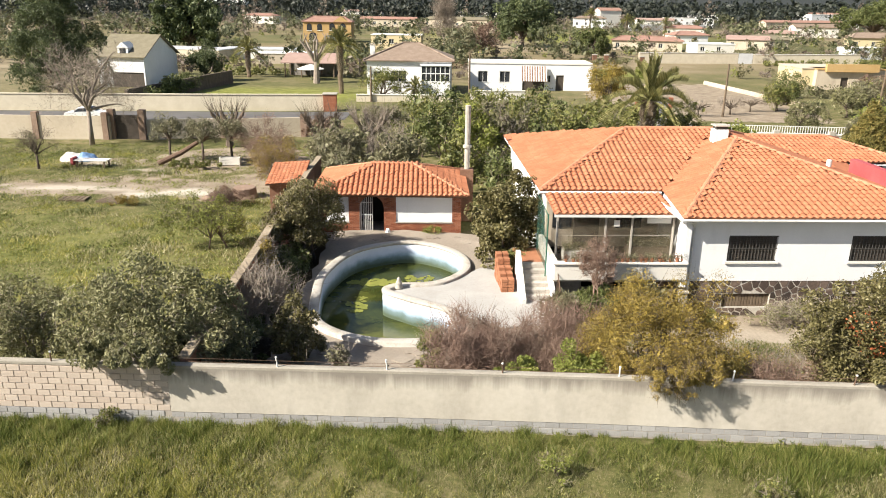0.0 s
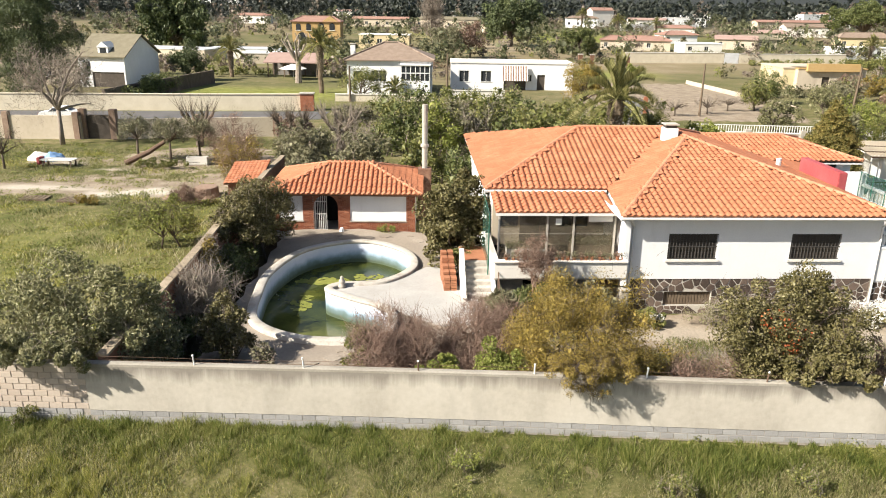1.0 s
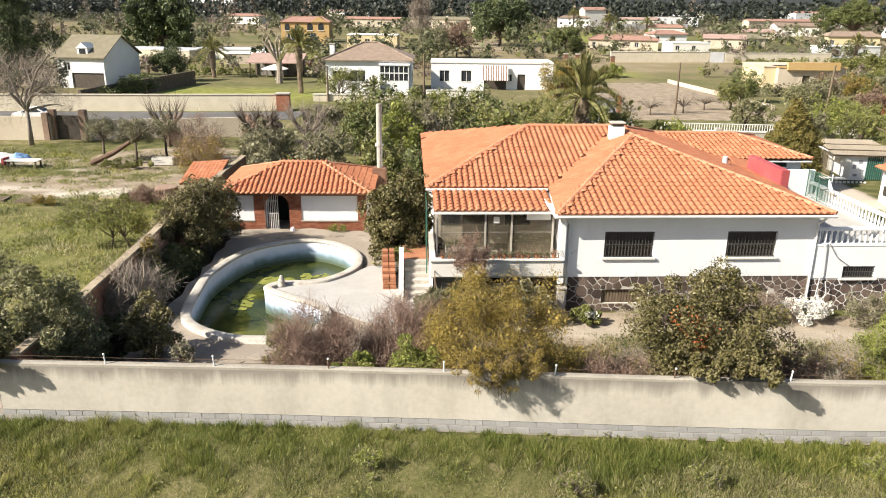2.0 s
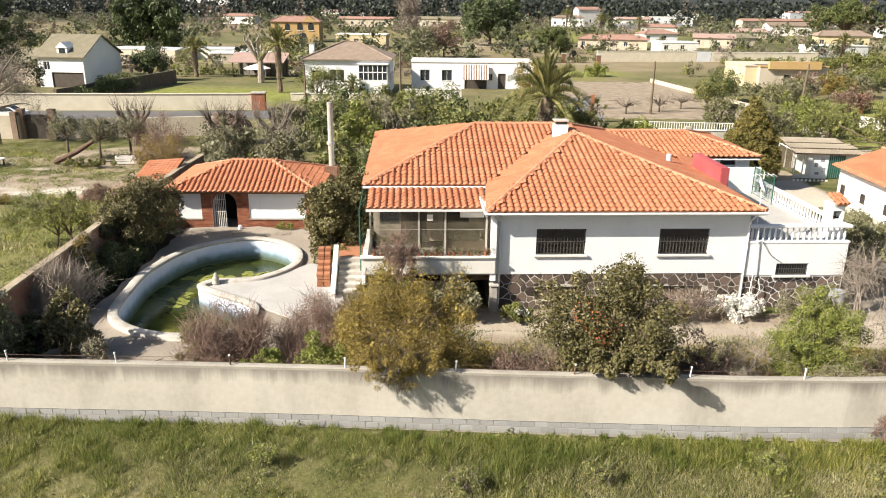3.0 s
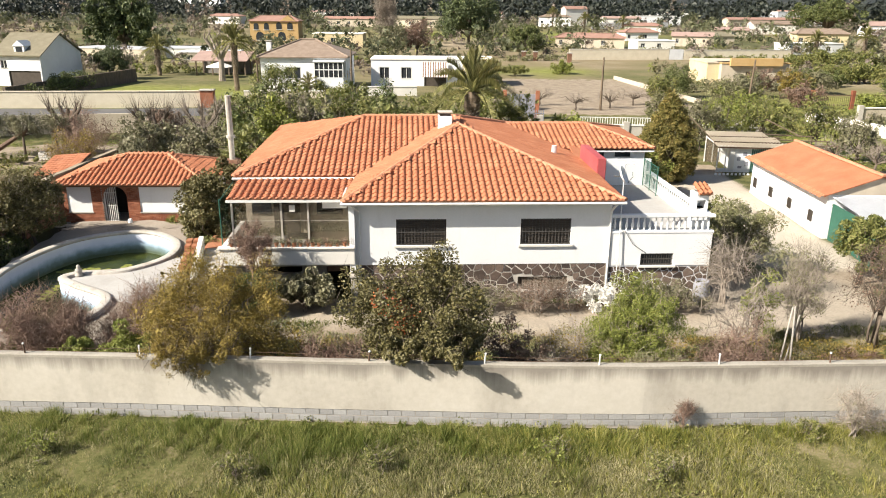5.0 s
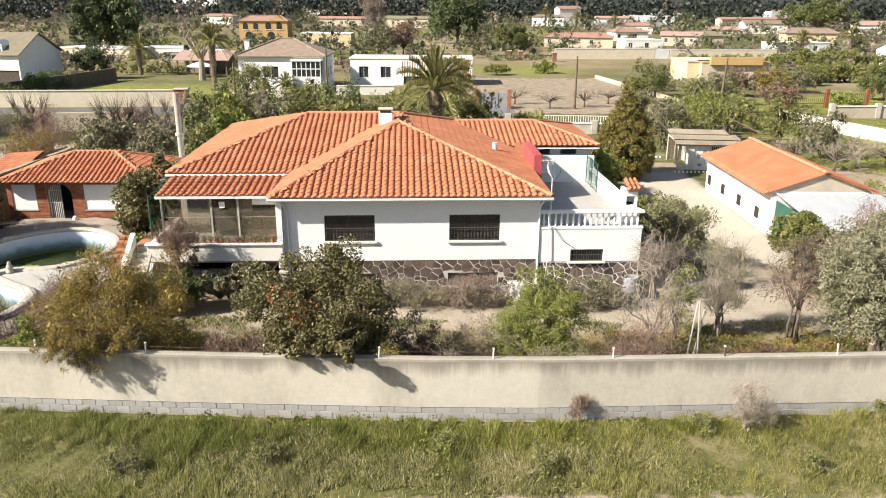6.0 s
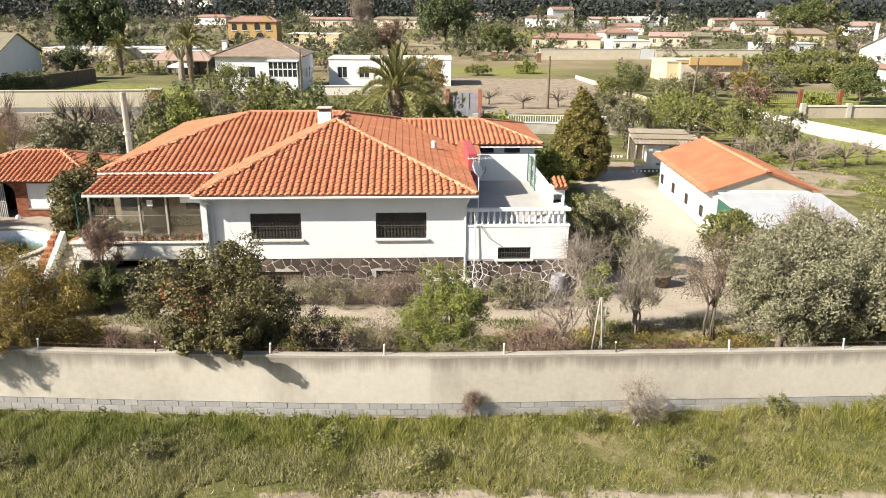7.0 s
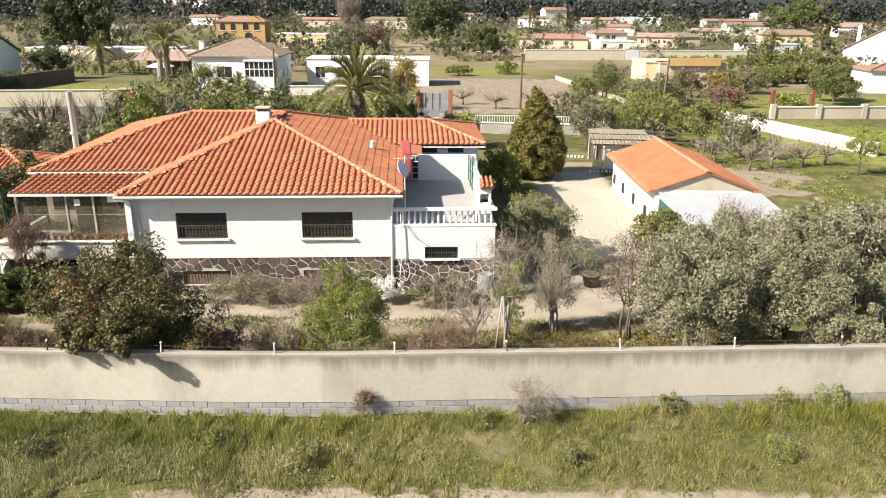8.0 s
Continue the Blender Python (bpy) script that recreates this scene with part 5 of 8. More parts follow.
def wall_loft(rows, x0, x1, low):
    """A wall that follows the rows (y, x, top), from x0 to x1 beside the line."""
    bm = bmesh.new()
    rings = [[bm.verts.new((x + dx, y, z)) for dx, z in ((x0, low(t)), (x1, low(t)), (x1, t), (x0, t))] for y, x, t in rows]
    for a, b in zip(rings, rings[1:]):
        for k in range(4):
            bm.faces.new((a[k], b[k], b[(k + 1) % 4], a[(k + 1) % 4]))
    bm.faces.new(rings[0])
    bm.faces.new(rings[-1][::-1])
    return bm


part("brickwork", wall_loft([(y, x, z - 0.09) for y, x, z in GW], -0.11, 0.11, lambda t: -0.95), REDWALL, gw, "old red-brown brick face")
for a, b in zip(GW[::2], GW[2::2]):
    part("coping_slab", wall_loft([(a[0] + 0.01, a[1], a[2]), (b[0] - 0.01, b[1], b[2])], -0.17, 0.17, lambda t: t - 0.085), OLDCAP, gw)

# ---- outbuilding with lean-to, and the hen house ----
sh = thing("outbuilding", "long white outbuilding with a gabled orange roof", "outbuilding", pose(34.75, 40.3, 0, 0, 0, 0.8))
bm = bmesh.new()
box(bm, 0, 0.25, 0, 10.6, -0.95, 1.6)
box(bm, 5.15, 5.4, 0, 10.6, -0.95, 1.6)
box(bm, 0.25, 5.15, 10.35, 10.6, -0.95, 1.6)
box(bm, 0.25, 5.15, 0.0, 0.25, -0.95, 1.6)
part("wall", bm, WHITE, sh)
part("gable", poly(bmesh.new(), [(0.0, 0.0, 1.6), (5.4, 0.0, 1.6), (2.7, 0.0, 2.55)], (0, 0.25, 0)), BEIGE, sh, "beige rendered gable")
for y in (1.4, 4.2, 7.0, 9.6):
    w = finish("window", bx(-0.03, 0.02, y, y + 0.5, -0.35, 0.3), IRON, sh, "small barred window")
    for i in range(5):
        part("bar", bx(-0.07, -0.04, y + 0.04 + i * 0.105, y + 0.06 + i * 0.105, -0.33, 0.28), SHUTTER, w)
bm = bmesh.new()
poly(bm, [(-0.3, -0.15, 1.58), (2.7, -0.15, 2.66), (2.7, 10.8, 2.66), (-0.3, 10.8, 1.58)], (0, 0, -0.07))
poly(bm, [(5.7, -0.15, 1.58), (2.7, -0.15, 2.66), (2.7, 10.8, 2.66), (5.7, 10.8, 1.58)], (0, 0, -0.07))
part("roof_deck", bm, TILE, sh)
tiled(sh, [(-0.3, -0.15, 1.56), (-0.3, 10.8, 1.56), (2.7, 10.8, 2.64), (2.7, -0.15, 2.64)], TILE, 0, 0.26, 0.36, relief=0.5)
tiled(sh, [(5.7, -0.15, 1.56), (5.7, 10.8, 1.56), (2.7, 10.8, 2.64), (2.7, -0.15, 2.64)], TILE, 0, 0.26, 0.36, relief=0.5)
caps(sh, (2.7, -0.2, 2.64), (2.7, 10.8, 2.64), RIDGE)
lt = thing("lean_to", "open lean-to with a white corrugated metal roof", "lean-to", pose(34.9, 40.2, 0))
bm = bmesh.new()
n = 64
cols = [[bm.verts.new((x, -5.8 * i / n, 1.5 - 0.38 * i / n + 0.011 * (-1) ** i)) for x in (0.0, 2.8, 5.6)] for i in range(n + 1)]
for a, b in zip(cols, cols[1:]):
    for i in range(2):
        bm.faces.new((a[i], a[i + 1], b[i + 1], b[i]))
bmesh.ops.solidify(bm, geom=bm.faces[:], thickness=0.012)
part("sheet_roof", bm, SHEET, lt, "white corrugated metal sheets")
bm = bmesh.new()
for x in (0.12, 2.8, 5.4):
    box(bm, x - 0.05, x + 0.05, -5.6, -5.5, -0.95, 1.12)
    box(bm, x - 0.04, x + 0.04, -5.7, 0, 1.0, 1.1)
part("frame", bm, RUST, lt)
bm = bmesh.new()
box(bm, 0.05, 0.09, -4.6, -0.1, -0.95, 1.15)
part("green_screen", bm, GREENPAINT, lt, "dark green metal side")

hh = thing("hen_house", "makeshift hen house with white panels and corrugated roof", "hen house", pose(34.4, 57.6, -0.9, 0, 0, -4))
bm = bmesh.new()
box(bm, 1.3, 2.5, 0, 0.1, 0, 2.0)
part("panel", bm, WHITE, hh)
part("panel", bx(3.75, 5.6, 0.1, 0.2, 0, 1.9), WHITE, hh)
part("panel", bx(1.3, 1.4, 0.1, 4, 0, 2.0), WHITE, hh)
bm = bmesh.new()
for i in range(8):
    box(bm, 2.55 + i * 0.15, 2.63 + i * 0.15, -0.03, 0.03, 0.05, 1.95)
part("striped_door", bm, GREENPAINT, hh, "green and white striped door")
part("door_back", bx(2.5, 3.75, 0.04, 0.08, 0.05, 1.95), WHITE, hh)
bm = bmesh.new()
for x in (0.0, 0.6, 1.2):
    box(bm, x, x + 0.07, -0.05, 0.03, 0, 2.0)
    box(bm, x, x + 0.07, 3.9, 4.0, 0, 2.1)
box(bm, 0, 1.3, -0.05, 0.02, 1.95, 2.05)
box(bm, 0, 1.3, -0.05, 0.02, 0.0, 0.3)
box(bm, 0.0, 0.07, 0, 4, 1.98, 2.05)
part("frame", bm, METAL, hh)
part("wire_net", bx(0.02, 0.04, 0, 4, 0.3, 2.0), NET, hh)
part("back_wall", bx(0, 5.8, 4.0, 4.1, 0, 2.1), WOOD, hh)
for y0, y1, z, x1 in ((-0.35, 1.1, 2.02, 5.9), (0.95, 2.7, 2.2, 4.9), (2.55, 4.3, 2.36, 4.4)):  # three overlapping strips of sheet
    bm = bmesh.new()
    n = 44
    rows = [[bm.verts.new((-0.2 + (x1 + 0.2) * i / n, y, z + dz + 0.025 * math.cos(i * math.pi))) for i in range(n + 1)] for y, dz in ((y0, 0.0), (y1, 0.1))]
    for i in range(n):
        bm.faces.new((rows[0][i], rows[0][i + 1], rows[1][i + 1], rows[1][i]))
    bmesh.ops.solidify(bm, geom=bm.faces[:], thickness=0.02)
    part("sheet_roof", bm, BEIGE, hh, "faded corrugated roof strip")
    part("rafter", bx(-0.1, x1, y0 + 0.05, y0 + 0.15, z - 0.13, z - 0.03), RUST, hh)
for a, b in (((5.0, 0.6, 2.1), (9.2, 0.9, 2.0)), ((4.6, 2.0, 2.25), (9.0, 2.4, 2.1)), ((4.2, 3.6, 2.4), (8.4, 4.1, 2.2)), ((-1.4, 4.2, 3.6), (0.1, 3.9, 2.2)), ((4.6, 4.3, 3.5), (7.2, 3.4, 2.3))):
    part("old_pole", tube(bmesh.new(), [a, b], 0.05, 6), WOOD, hh)
for x, y in ((9.1, 0.9), (8.9, 2.4), (8.3, 4.1)):
    part("post", tube(bmesh.new(), [(x, y, 0), (x, y, 2.1)], 0.05, 6), WOOD, hh)
part("curtain", bx(0.85, 1.28, -0.1, 0.0, 0.2, 1.95, 0.03), CREAM, hh, "hanging pale cloth")
for i, (x, z, w, hgt) in enumerate(((1.5, 0.9, 0.25, 0.3), (1.9, 1.3, 0.3, 0.25), (2.1, 0.5, 0.25, 0.35), (1.6, 0.3, 0.3, 0.2), (4.3, 1.2, 0.4, 0.3))):
    part("patch", bx(x, x + w, -0.012, 0.004, z, z + hgt), PLASTIC, hh)
for x0, y0, cnt in ((31.6, 62.4, 10), (34.0, 56.5, 9)):  # white edging blocks with gaps
    ed = thing("edging", "row of white edging blocks with gaps", "edging", pose(x0, y0, -0.95, 0, 0, -3))
    for i in range(cnt):
        part("edging_block", bx(i * 0.3, i * 0.3 + 0.15, 0, 0.12, 0, 0.17, 0.01), WHITE, ed)


# ---- plants of the garden ----
L_SILVER = leafy("silvery_olive_leaves", [(0.2, (0.128, 0.126, 0.070)), (0.55, (0.226, 0.218, 0.130)), (0.9, (0.345, 0.330, 0.220))])
L_CONE = leafy("cypress_leaves", [(0.2, (0.085, 0.082, 0.020)), (0.55, (0.185, 0.158, 0.042)), (0.9, (0.315, 0.240, 0.076))])
Z = -0.9
plant("shrub", "large grey-green oleander shrub behind the wall", "shrub", (-9.4, 21.9, Z), (2.8, 2.4, 2.2), 2.4, L_GREY, 30000, 0.155, 1, 110, 0.26, 0.08, 4, TWIG, 900, TWIG, 0.6, slim=0.4, clear=True)
plant("shrub", "grey-green shrub at the field's edge behind the wall", "shrub", (-14.2, 23.2, Z), (1.7, 1.5, 1.7), 1.7, L_GREY, 13799, 0.13, 2, 50, 0.28, 0.06, 3, TWIG, 700, TWIG, 0.5, slim=0.4)
plant("shrub", "round leafy shrub with pale berries beside the pool", "shrub", (-4.9, 23.6, Z), (0.95, 0.85, 1.2), 1.55, L_FIRE, 5979, 0.134, 3, 30, 0.34, 0.04, 3, BARK, 400, TWIG, 0.5, slim=0.6)
plant("shrub", "thin leafy shrub close behind the wall", "shrub", (-3.2, 21.8, Z), (0.6, 0.5, 1.0), 1.2, L_OLIVE, 1609, 0.121, 4, 18, 0.36, 0.03, 3, BARK, 500, TWIG, 0.5)
plant("shrub", "bare pale fig bush with bundled upright branches", "shrub", (-7.0, 27.2, Z), (1.15, 1.1, 1.1), 1.7, L_GREY, 500, 0.09, 5, 40, 0.4, 0.06, 5, TWIG, 1500, TWIG, 1.0, twig_up=1.2, twig_rad=0.014)
plant("shrub", "dense dark shrub against the pool house corner", "shrub", (-7.1, 35.6, Z), (1.75, 1.9, 1.75), 2.45, L_FIRE, 22000, 0.13, 6, 80, 0.28, 0.08, 4, BARK, 900, TWIG, 0.6)
plant("shrub", "dark ivy-like shrub along the old garden wall", "shrub", (-7.3, 33.2, Z), (0.8, 2.2, 0.8), 0.9, L_DARK, 9000, 0.152, 7, 50, 0.45, 0.05, 4, BARK, 600, TWIG, 0.5)
plant("shrub", "shaded leafy shrub between wall and pool path", "shrub", (-7.3, 25.8, Z), (0.9, 2.6, 0.6), 0.6, L_DARK, 9000, 0.152, 8, 46, 0.45, 0.04, 4, BARK, 500, TWIG, 0.4)
plant("shrub", "dark leafy shrub over the near end of the garden wall", "shrub", (-7.5, 22.6, Z), (1.1, 1.7, 1.1), 2.1, L_GREY, 9000, 0.13, 311, 60, 0.4, 0.05, 4, TWIG, 500, TWIG, 0.5, slim=0.4, clear=True)
plant("climber", "yellow-green ivy hanging over the old garden wall", "climber", (-7.85, 30.6, Z), (0.4, 0.9, 0.75), 2.2, L_GOLD, 5000, 0.10, 94, 40, 0.5, 0.05, 2, BARK, 700, TWIG, 0.5)
plant("shrub", "dark evergreen shrub in the shade of the old wall", "shrub", (-7.4, 29.4, Z), (0.8, 1.6, 0.75), 0.9, L_DARK, 8000, 0.13, 95, 50, 0.45, 0.04, 4, BARK, 400, TWIG, 0.4)
plant("climber", "brown-leaved creeper over the old garden wall near the pool house", "climber", (-8.15, 34.2, Z), (0.5, 1.0, 0.8), 2.3, L_FIRE, 6000, 0.13, 96, 50, 0.5, 0.05, 2, BARK, 500, TWIG, 0.5)
plant("young_tree", "slender young tree with fresh yellow-green leaves", "tree", (-12.6, 37.6, Z), (2.4, 1.8, 1.2), 1.6, L_BRIGHT, 8000, 0.11, 9, 70, 0.3, 0.05, 2, BARK, 1500, BARK, 0.6)
plant("laurel_tree", "dark glossy evergreen tree between pool house and porch", "tree", (2.9, 34.6, Z), (1.6, 1.5, 2.3), 2.6, L_FIRE, 17000, 0.17, 10, 80, 0.3, 0.09, 2, BARK, 300, BARK, 0.4, slim=0.55)
plant("hedge_shrub", "leafless purplish-brown flowering hedge behind the wall", "hedge", (1.2, 22.4, Z), (1.7, 1.3, 1.35), 1.75, L_BROWN, 5290, 0.061, 11, 80, 0.34, 0.03, 9, TWIG_RED, 6500, TWIG_RED, 0.6, twig_up=1.1, low=-0.9)
plant("hedge_shrub", "leafless purplish-brown flowering hedge below the steps", "hedge", (4.0, 23.6, Z), (1.8, 1.5, 1.3), 1.6, L_BROWN, 4370, 0.061, 12, 80, 0.34, 0.03, 9, TWIG_RED, 6500, TWIG_RED, 0.6, twig_up=1.1, low=-0.9, extra=(L_WHITE, 160, 0.05, "blossom", (0.0, 0.4, 2.6)))
plant("shrub", "thin green shrub at the corner of the pool", "shrub", (-0.2, 22.6, Z), (0.55, 0.5, 1.1), 1.6, L_MID, 2070, 0.121, 13, 22, 0.38, 0.03, 3, BARK, 300, TWIG, 0.5)
plant("shrub", "low bright green shrub close behind the wall", "shrub", (4.6, 20.9, Z), (1.0, 0.7, 1.1), 1.6, L_BRIGHT, 15000, 0.085, 14, 40, 0.36, 0.03, 3, BARK)
plant("shrub", "low bright green shrub growing over the wall top", "shrub", (2.7, 20.8, Z), (0.7, 0.6, 0.9), 1.5, L_BRIGHT, 9000, 0.08, 15, 26, 0.36, 0.03, 3, BARK)
plant("broom_bush", "big round yellow-green bush spilling over the wall", "bush", (6.9, 21.2, Z), (2.25, 2.1, 2.0), 2.55, L_GOLD, 100000, 0.058, 16, 210, 0.25, 0.06, 7, BARK, 1600, BARK, 0.6, slim=0.42, low=-0.9, droop=0.2, hollow=0.25, clear=True, core=0.45, fill=2500)
plant("broom_bush", "trailing yellow-green branches hanging over the wall", "bush", (7.0, 20.5, Z), (1.5, 0.7, 0.4), 2.95, L_GOLD, 13000, 0.058, 17, 60, 0.42, 0.03, 3, BARK, 500, BARK, 0.4, slim=0.4, droop=0.7, lean=(0, -1.35))
plant("broom_bush", "thin weeping shoots of the yellow-green bush down the wall face", "bush", (6.9, 20.5, Z), (0.6, 0.16, 0.62), 2.45, L_GOLD, 2400, 0.055, 93, 34, 0.7, 0.02, 3, BARK, 260, BARK, 0.35, slim=0.35, droop=1.2, lean=(0, -1.5), twig_up=-1.0)
plant("firethorn", "tall dark evergreen firethorn with clusters of red berries", "bush", (13.65, 21.2, Z), (2.15, 1.9, 2.2), 2.8, L_FIRE, 42000, 0.105, 18, 190, 0.22, 0.07, 5, BARK, 900, BARK, 0.5, slim=0.55, low=-0.85, extra=(L_RED, 220, 0.07, "berry_cluster", (-0.75, -1.0, 4.2)), clear=True)
plant("firethorn", "low branches of evergreen hanging over the wall", "bush", (14.0, 20.5, Z), (1.3, 0.75, 0.35), 3.0, L_FIRE, 10000, 0.105, 19, 50, 0.5, 0.04, 3, BARK, 200, BARK, 0.4, slim=0.55, droop=0.4, lean=(0, -1.2))
plant("shrub", "grey-green oleander boughs reaching over the wall", "shrub", (-8.9, 20.6, Z), (1.5, 0.7, 0.45), 3.0, L_GREY, 9000, 0.13, 92, 50, 0.5, 0.04, 3, TWIG, 200, TWIG, 0.4, slim=0.4, lean=(0, -1.4))
plant("shrub", "sparse reddish-leaved shrub beside the firethorn", "shrub", (16.4, 22.0, Z), (1.0, 0.9, 1.3), 1.5, L_BROWN, 2530, 0.108, 20, 36, 0.34, 0.04, 4, BARK, 900, BARK, 0.5)
plant("shrub", "fresh green bush with upright shoots", "bush", (20.4, 22.3, Z), (1.25, 1.1, 2.0), 2.3, L_BRIGHT, 48000, 0.066, 21, 130, 0.28, 0.05, 5, BARK, 500, TWIG, 0.6, twig_up=1.2, slim=0.45)
plant("shrub", "low grey-green lavender mound at the foot of the bush", "shrub", (20.6, 20.8, Z), (1.3, 0.8, 1.0), 1.35, L_GREY, 8049, 0.106, 22, 44, 0.36, 0.03, 5, TWIG, 700, TWIG, 0.4, slim=0.3)
plant("rose_bush", "leafless thorny rose bush with a few red leaves", "bush", (10.6, 21.0, Z), (1.3, 0.9, 1.1), 1.5, L_BROWN, 2185, 0.08, 23, 40, 0.36, 0.025, 7, TWIG_RED, 1200, TWIG_RED, 0.6, twig_up=1.0)
plant("rose_bush", "leafless grey rose bush", "bush", (12.0, 23.0, Z), (1.1, 0.9, 0.9), 1.2, L_GREY, 1494, 0.08, 24, 36, 0.36, 0.025, 7, TWIG, 800, TWIG, 0.6, twig_up=1.0)
plant("rose_bush", "leafless brown rose bush among dry grass", "bush", (23.4, 21.9, Z), (1.3, 0.9, 1.1), 1.5, L_BROWN, 2185, 0.08, 25, 40, 0.36, 0.025, 7, TWIG_RED, 1200, TWIG_RED, 0.6, twig_up=1.0)
plant("rose_bush", "dry brown rose bush by the garden walk", "bush", (18.0, 22.4, Z), (1.1, 0.9, 1.0), 1.3, L_GOLD, 1380, 0.08, 26, 36, 0.36, 0.025, 6, TWIG, 900, TWIG, 0.6, twig_up=1.0)
plant("fig_tree", "bare pale fig tree with crooked branches", "tree", (24.5, 24.4, Z), (1.1, 1.0, 1.3), 2.0, None, 0, 0.05, 27, 40, 0.4, 0.05, 3, TWIG, 300, TWIG, 0.9, twig_up=0.9, twig_rad=0.011)
plant("shrub", "green and yellow rosemary bush", "shrub", (25.9, 26.2, Z), (0.6, 0.6, 1.3), 1.7, L_BRIGHT, 2989, 0.094, 28, 28, 0.4, 0.03, 3, BARK, 600, TWIG, 0.5)
plant("shrub", "tall bare grey shrub beside the drive", "shrub", (27.6, 26.6, Z), (0.85, 0.8, 1.6), 2.1, L_GREY, 2760, 0.067, 29, 50, 0.36, 0.04, 5, TWIG, 1300, TWIG, 0.7, twig_up=1.5)
plant("pomegranate_tree", "small bare tree with a forked trunk", "tree", (30.4, 26.4, Z), (1.4, 1.3, 1.6), 2.6, L_BROWN, 1600, 0.09, 30, 46, 0.36, 0.045, 4, BARK, 1500, BARK, 0.6)
plant("olive_tree", "large spreading grey-green olive tree", "tree", (32.0, 23.6, Z), (1.9, 1.8, 1.9), 2.9, L_SILVER, 25000, 0.115, 31, 90, 0.22, 0.11, 2, BARK, 300, TWIG, 0.5, hollow=0.6, slim=0.4)
plant("olive_tree", "large spreading grey-green olive tree with low boughs", "tree", (35.2, 24.3, Z), (2.3, 2.0, 2.2), 3.1, L_SILVER, 32000, 0.115, 32, 90, 0.22, 0.12, 2, BARK, 300, TWIG, 0.5, hollow=0.6, slim=0.4, low=-0.9)
plant("olive_tree", "silvery olive sapling in front of the olive trees", "tree", (36.6, 22.3, Z), (1.2, 1.0, 1.4), 1.7, L_SILVER, 10350, 0.122, 33, 50, 0.3, 0.06, 3, BARK, 200, TWIG, 0.5, slim=0.35)
plant("olive_tree", "olive tree in the row by the lean-to", "tree", (34.6, 29.0, Z), (2.4, 1.8, 1.9), 2.5, L_SILVER, 13000, 0.17, 34, 80, 0.28, 0.1, 2, BARK, 300, TWIG, 0.5, slim=0.35)
plant("olive_tree", "olive tree at the end of the row", "tree", (39.5, 28.5, Z), (2.2, 2.0, 2.0), 2.6, L_SILVER, 9000, 0.19, 35, 80, 0.28, 0.1, 2, BARK, 300, TWIG, 0.5, slim=0.35)
plant("shrub", "bare twiggy pinkish shrub before the lean-to", "shrub", (37.2, 33.0, Z), (1.9, 1.3, 1.4), 2.0, L_BROWN, 1724, 0.067, 36, 50, 0.36, 0.04, 5, TWIG_RED, 3200, TWIG_RED, 0.7, twig_up=1.0)
plant("citrus_tree", "small green citrus tree beside the lean-to", "tree", (33.3, 33.0, Z), (1.2, 1.1, 1.4), 2.1, L_MID, 9200, 0.152, 37, 50, 0.32, 0.06, 2, BARK)
plant("shrub", "bare leafless white-barked tree", "tree", (41.6, 30.0, Z), (2.2, 1.8, 1.4), 2.6, None, 0, 0.05, 38, 50, 0.36, 0.08, 3, TWIG, 1400, TWIG, 1.0, twig_up=0.5, twig_rad=0.016)
plant("lavender_bush", "big grey-green bush by the terrace wall", "bush", (28.0, 34.2, Z), (1.7, 1.6, 1.6), 1.9, L_GREY, 15000, 0.14, 39, 80, 0.28, 0.05, 5, BARK, 900, TWIG, 0.5, slim=0.35, twig_up=1.2)
plant("shrub", "green bush behind the grey bush at the terrace", "bush", (27.3, 37.0, Z), (1.3, 1.5, 1.35), 1.5, L_MID, 10350, 0.152, 40, 60, 0.3, 0.05, 4, BARK)
plant("climber", "tangle of bare grey climbing stems on the terrace corner", "climber", (26.1, 30.6, Z), (1.0, 0.8, 1.1), 1.7, None, 0, 0.05, 41, 50, 0.45, 0.05, 5, TWIG, 700, TWIG, 1.1, twig_up=0.1, twig_rad=0.009)
plant("flower_bush", "mound of white blossom at the house corner", "flowers", (20.5, 29.6, Z), (1.1, 0.5, 0.5), 0.6, L_WHITE, 2989, 0.114, 42, 40, 0.5, 0.02, 3, BARK, 0)
plant("flower_bush", "low white-flowering plant beside the pillar", "flowers", (11.2, 28.9, Z), (0.7, 0.5, 0.35), 0.4, L_MID, 2760, 0.121, 43, 30, 0.5, 0.02, 3, BARK, extra=(L_WHITE, 260, 0.08, "blossom", (0.2, -0.3, 0.6)))
plant("creeper", "pale green creeper mound before the basement", "creeper", (8.3, 28.9, Z), (1.2, 0.7, 0.85), 0.95, L_OLIVE, 7474, 0.152, 44, 40, 0.42, 0.03, 3, BARK, 200, TWIG, 0.5, slim=0.7)
plant("shrub", "dark yucca-like shrub under the porch", "shrub", (6.3, 28.3, Z), (0.9, 0.7, 0.9), 1.1, L_DARK, 3909, 0.268, 45, 30, 0.42, 0.03, 3, BARK, slim=0.2)
plant("plum_tree", "small purple-leaved plum tree in front of the porch", "tree", (6.3, 28.6, Z), (0.7, 0.6, 1.2), 2.7, L_BROWN, 2600, 0.09, 46, 44, 0.32, 0.04, 2, TWIG_RED, 1500, TWIG_RED, 0.5, twig_up=1.0)
plant("shrub", "spiky grey-green plants at the foot of the steps", "shrub", (4.9, 28.0, Z), (0.9, 0.7, 0.7), 0.8, L_OLIVE, 2989, 0.322, 47, 30, 0.42, 0.03, 3, BARK, slim=0.14)
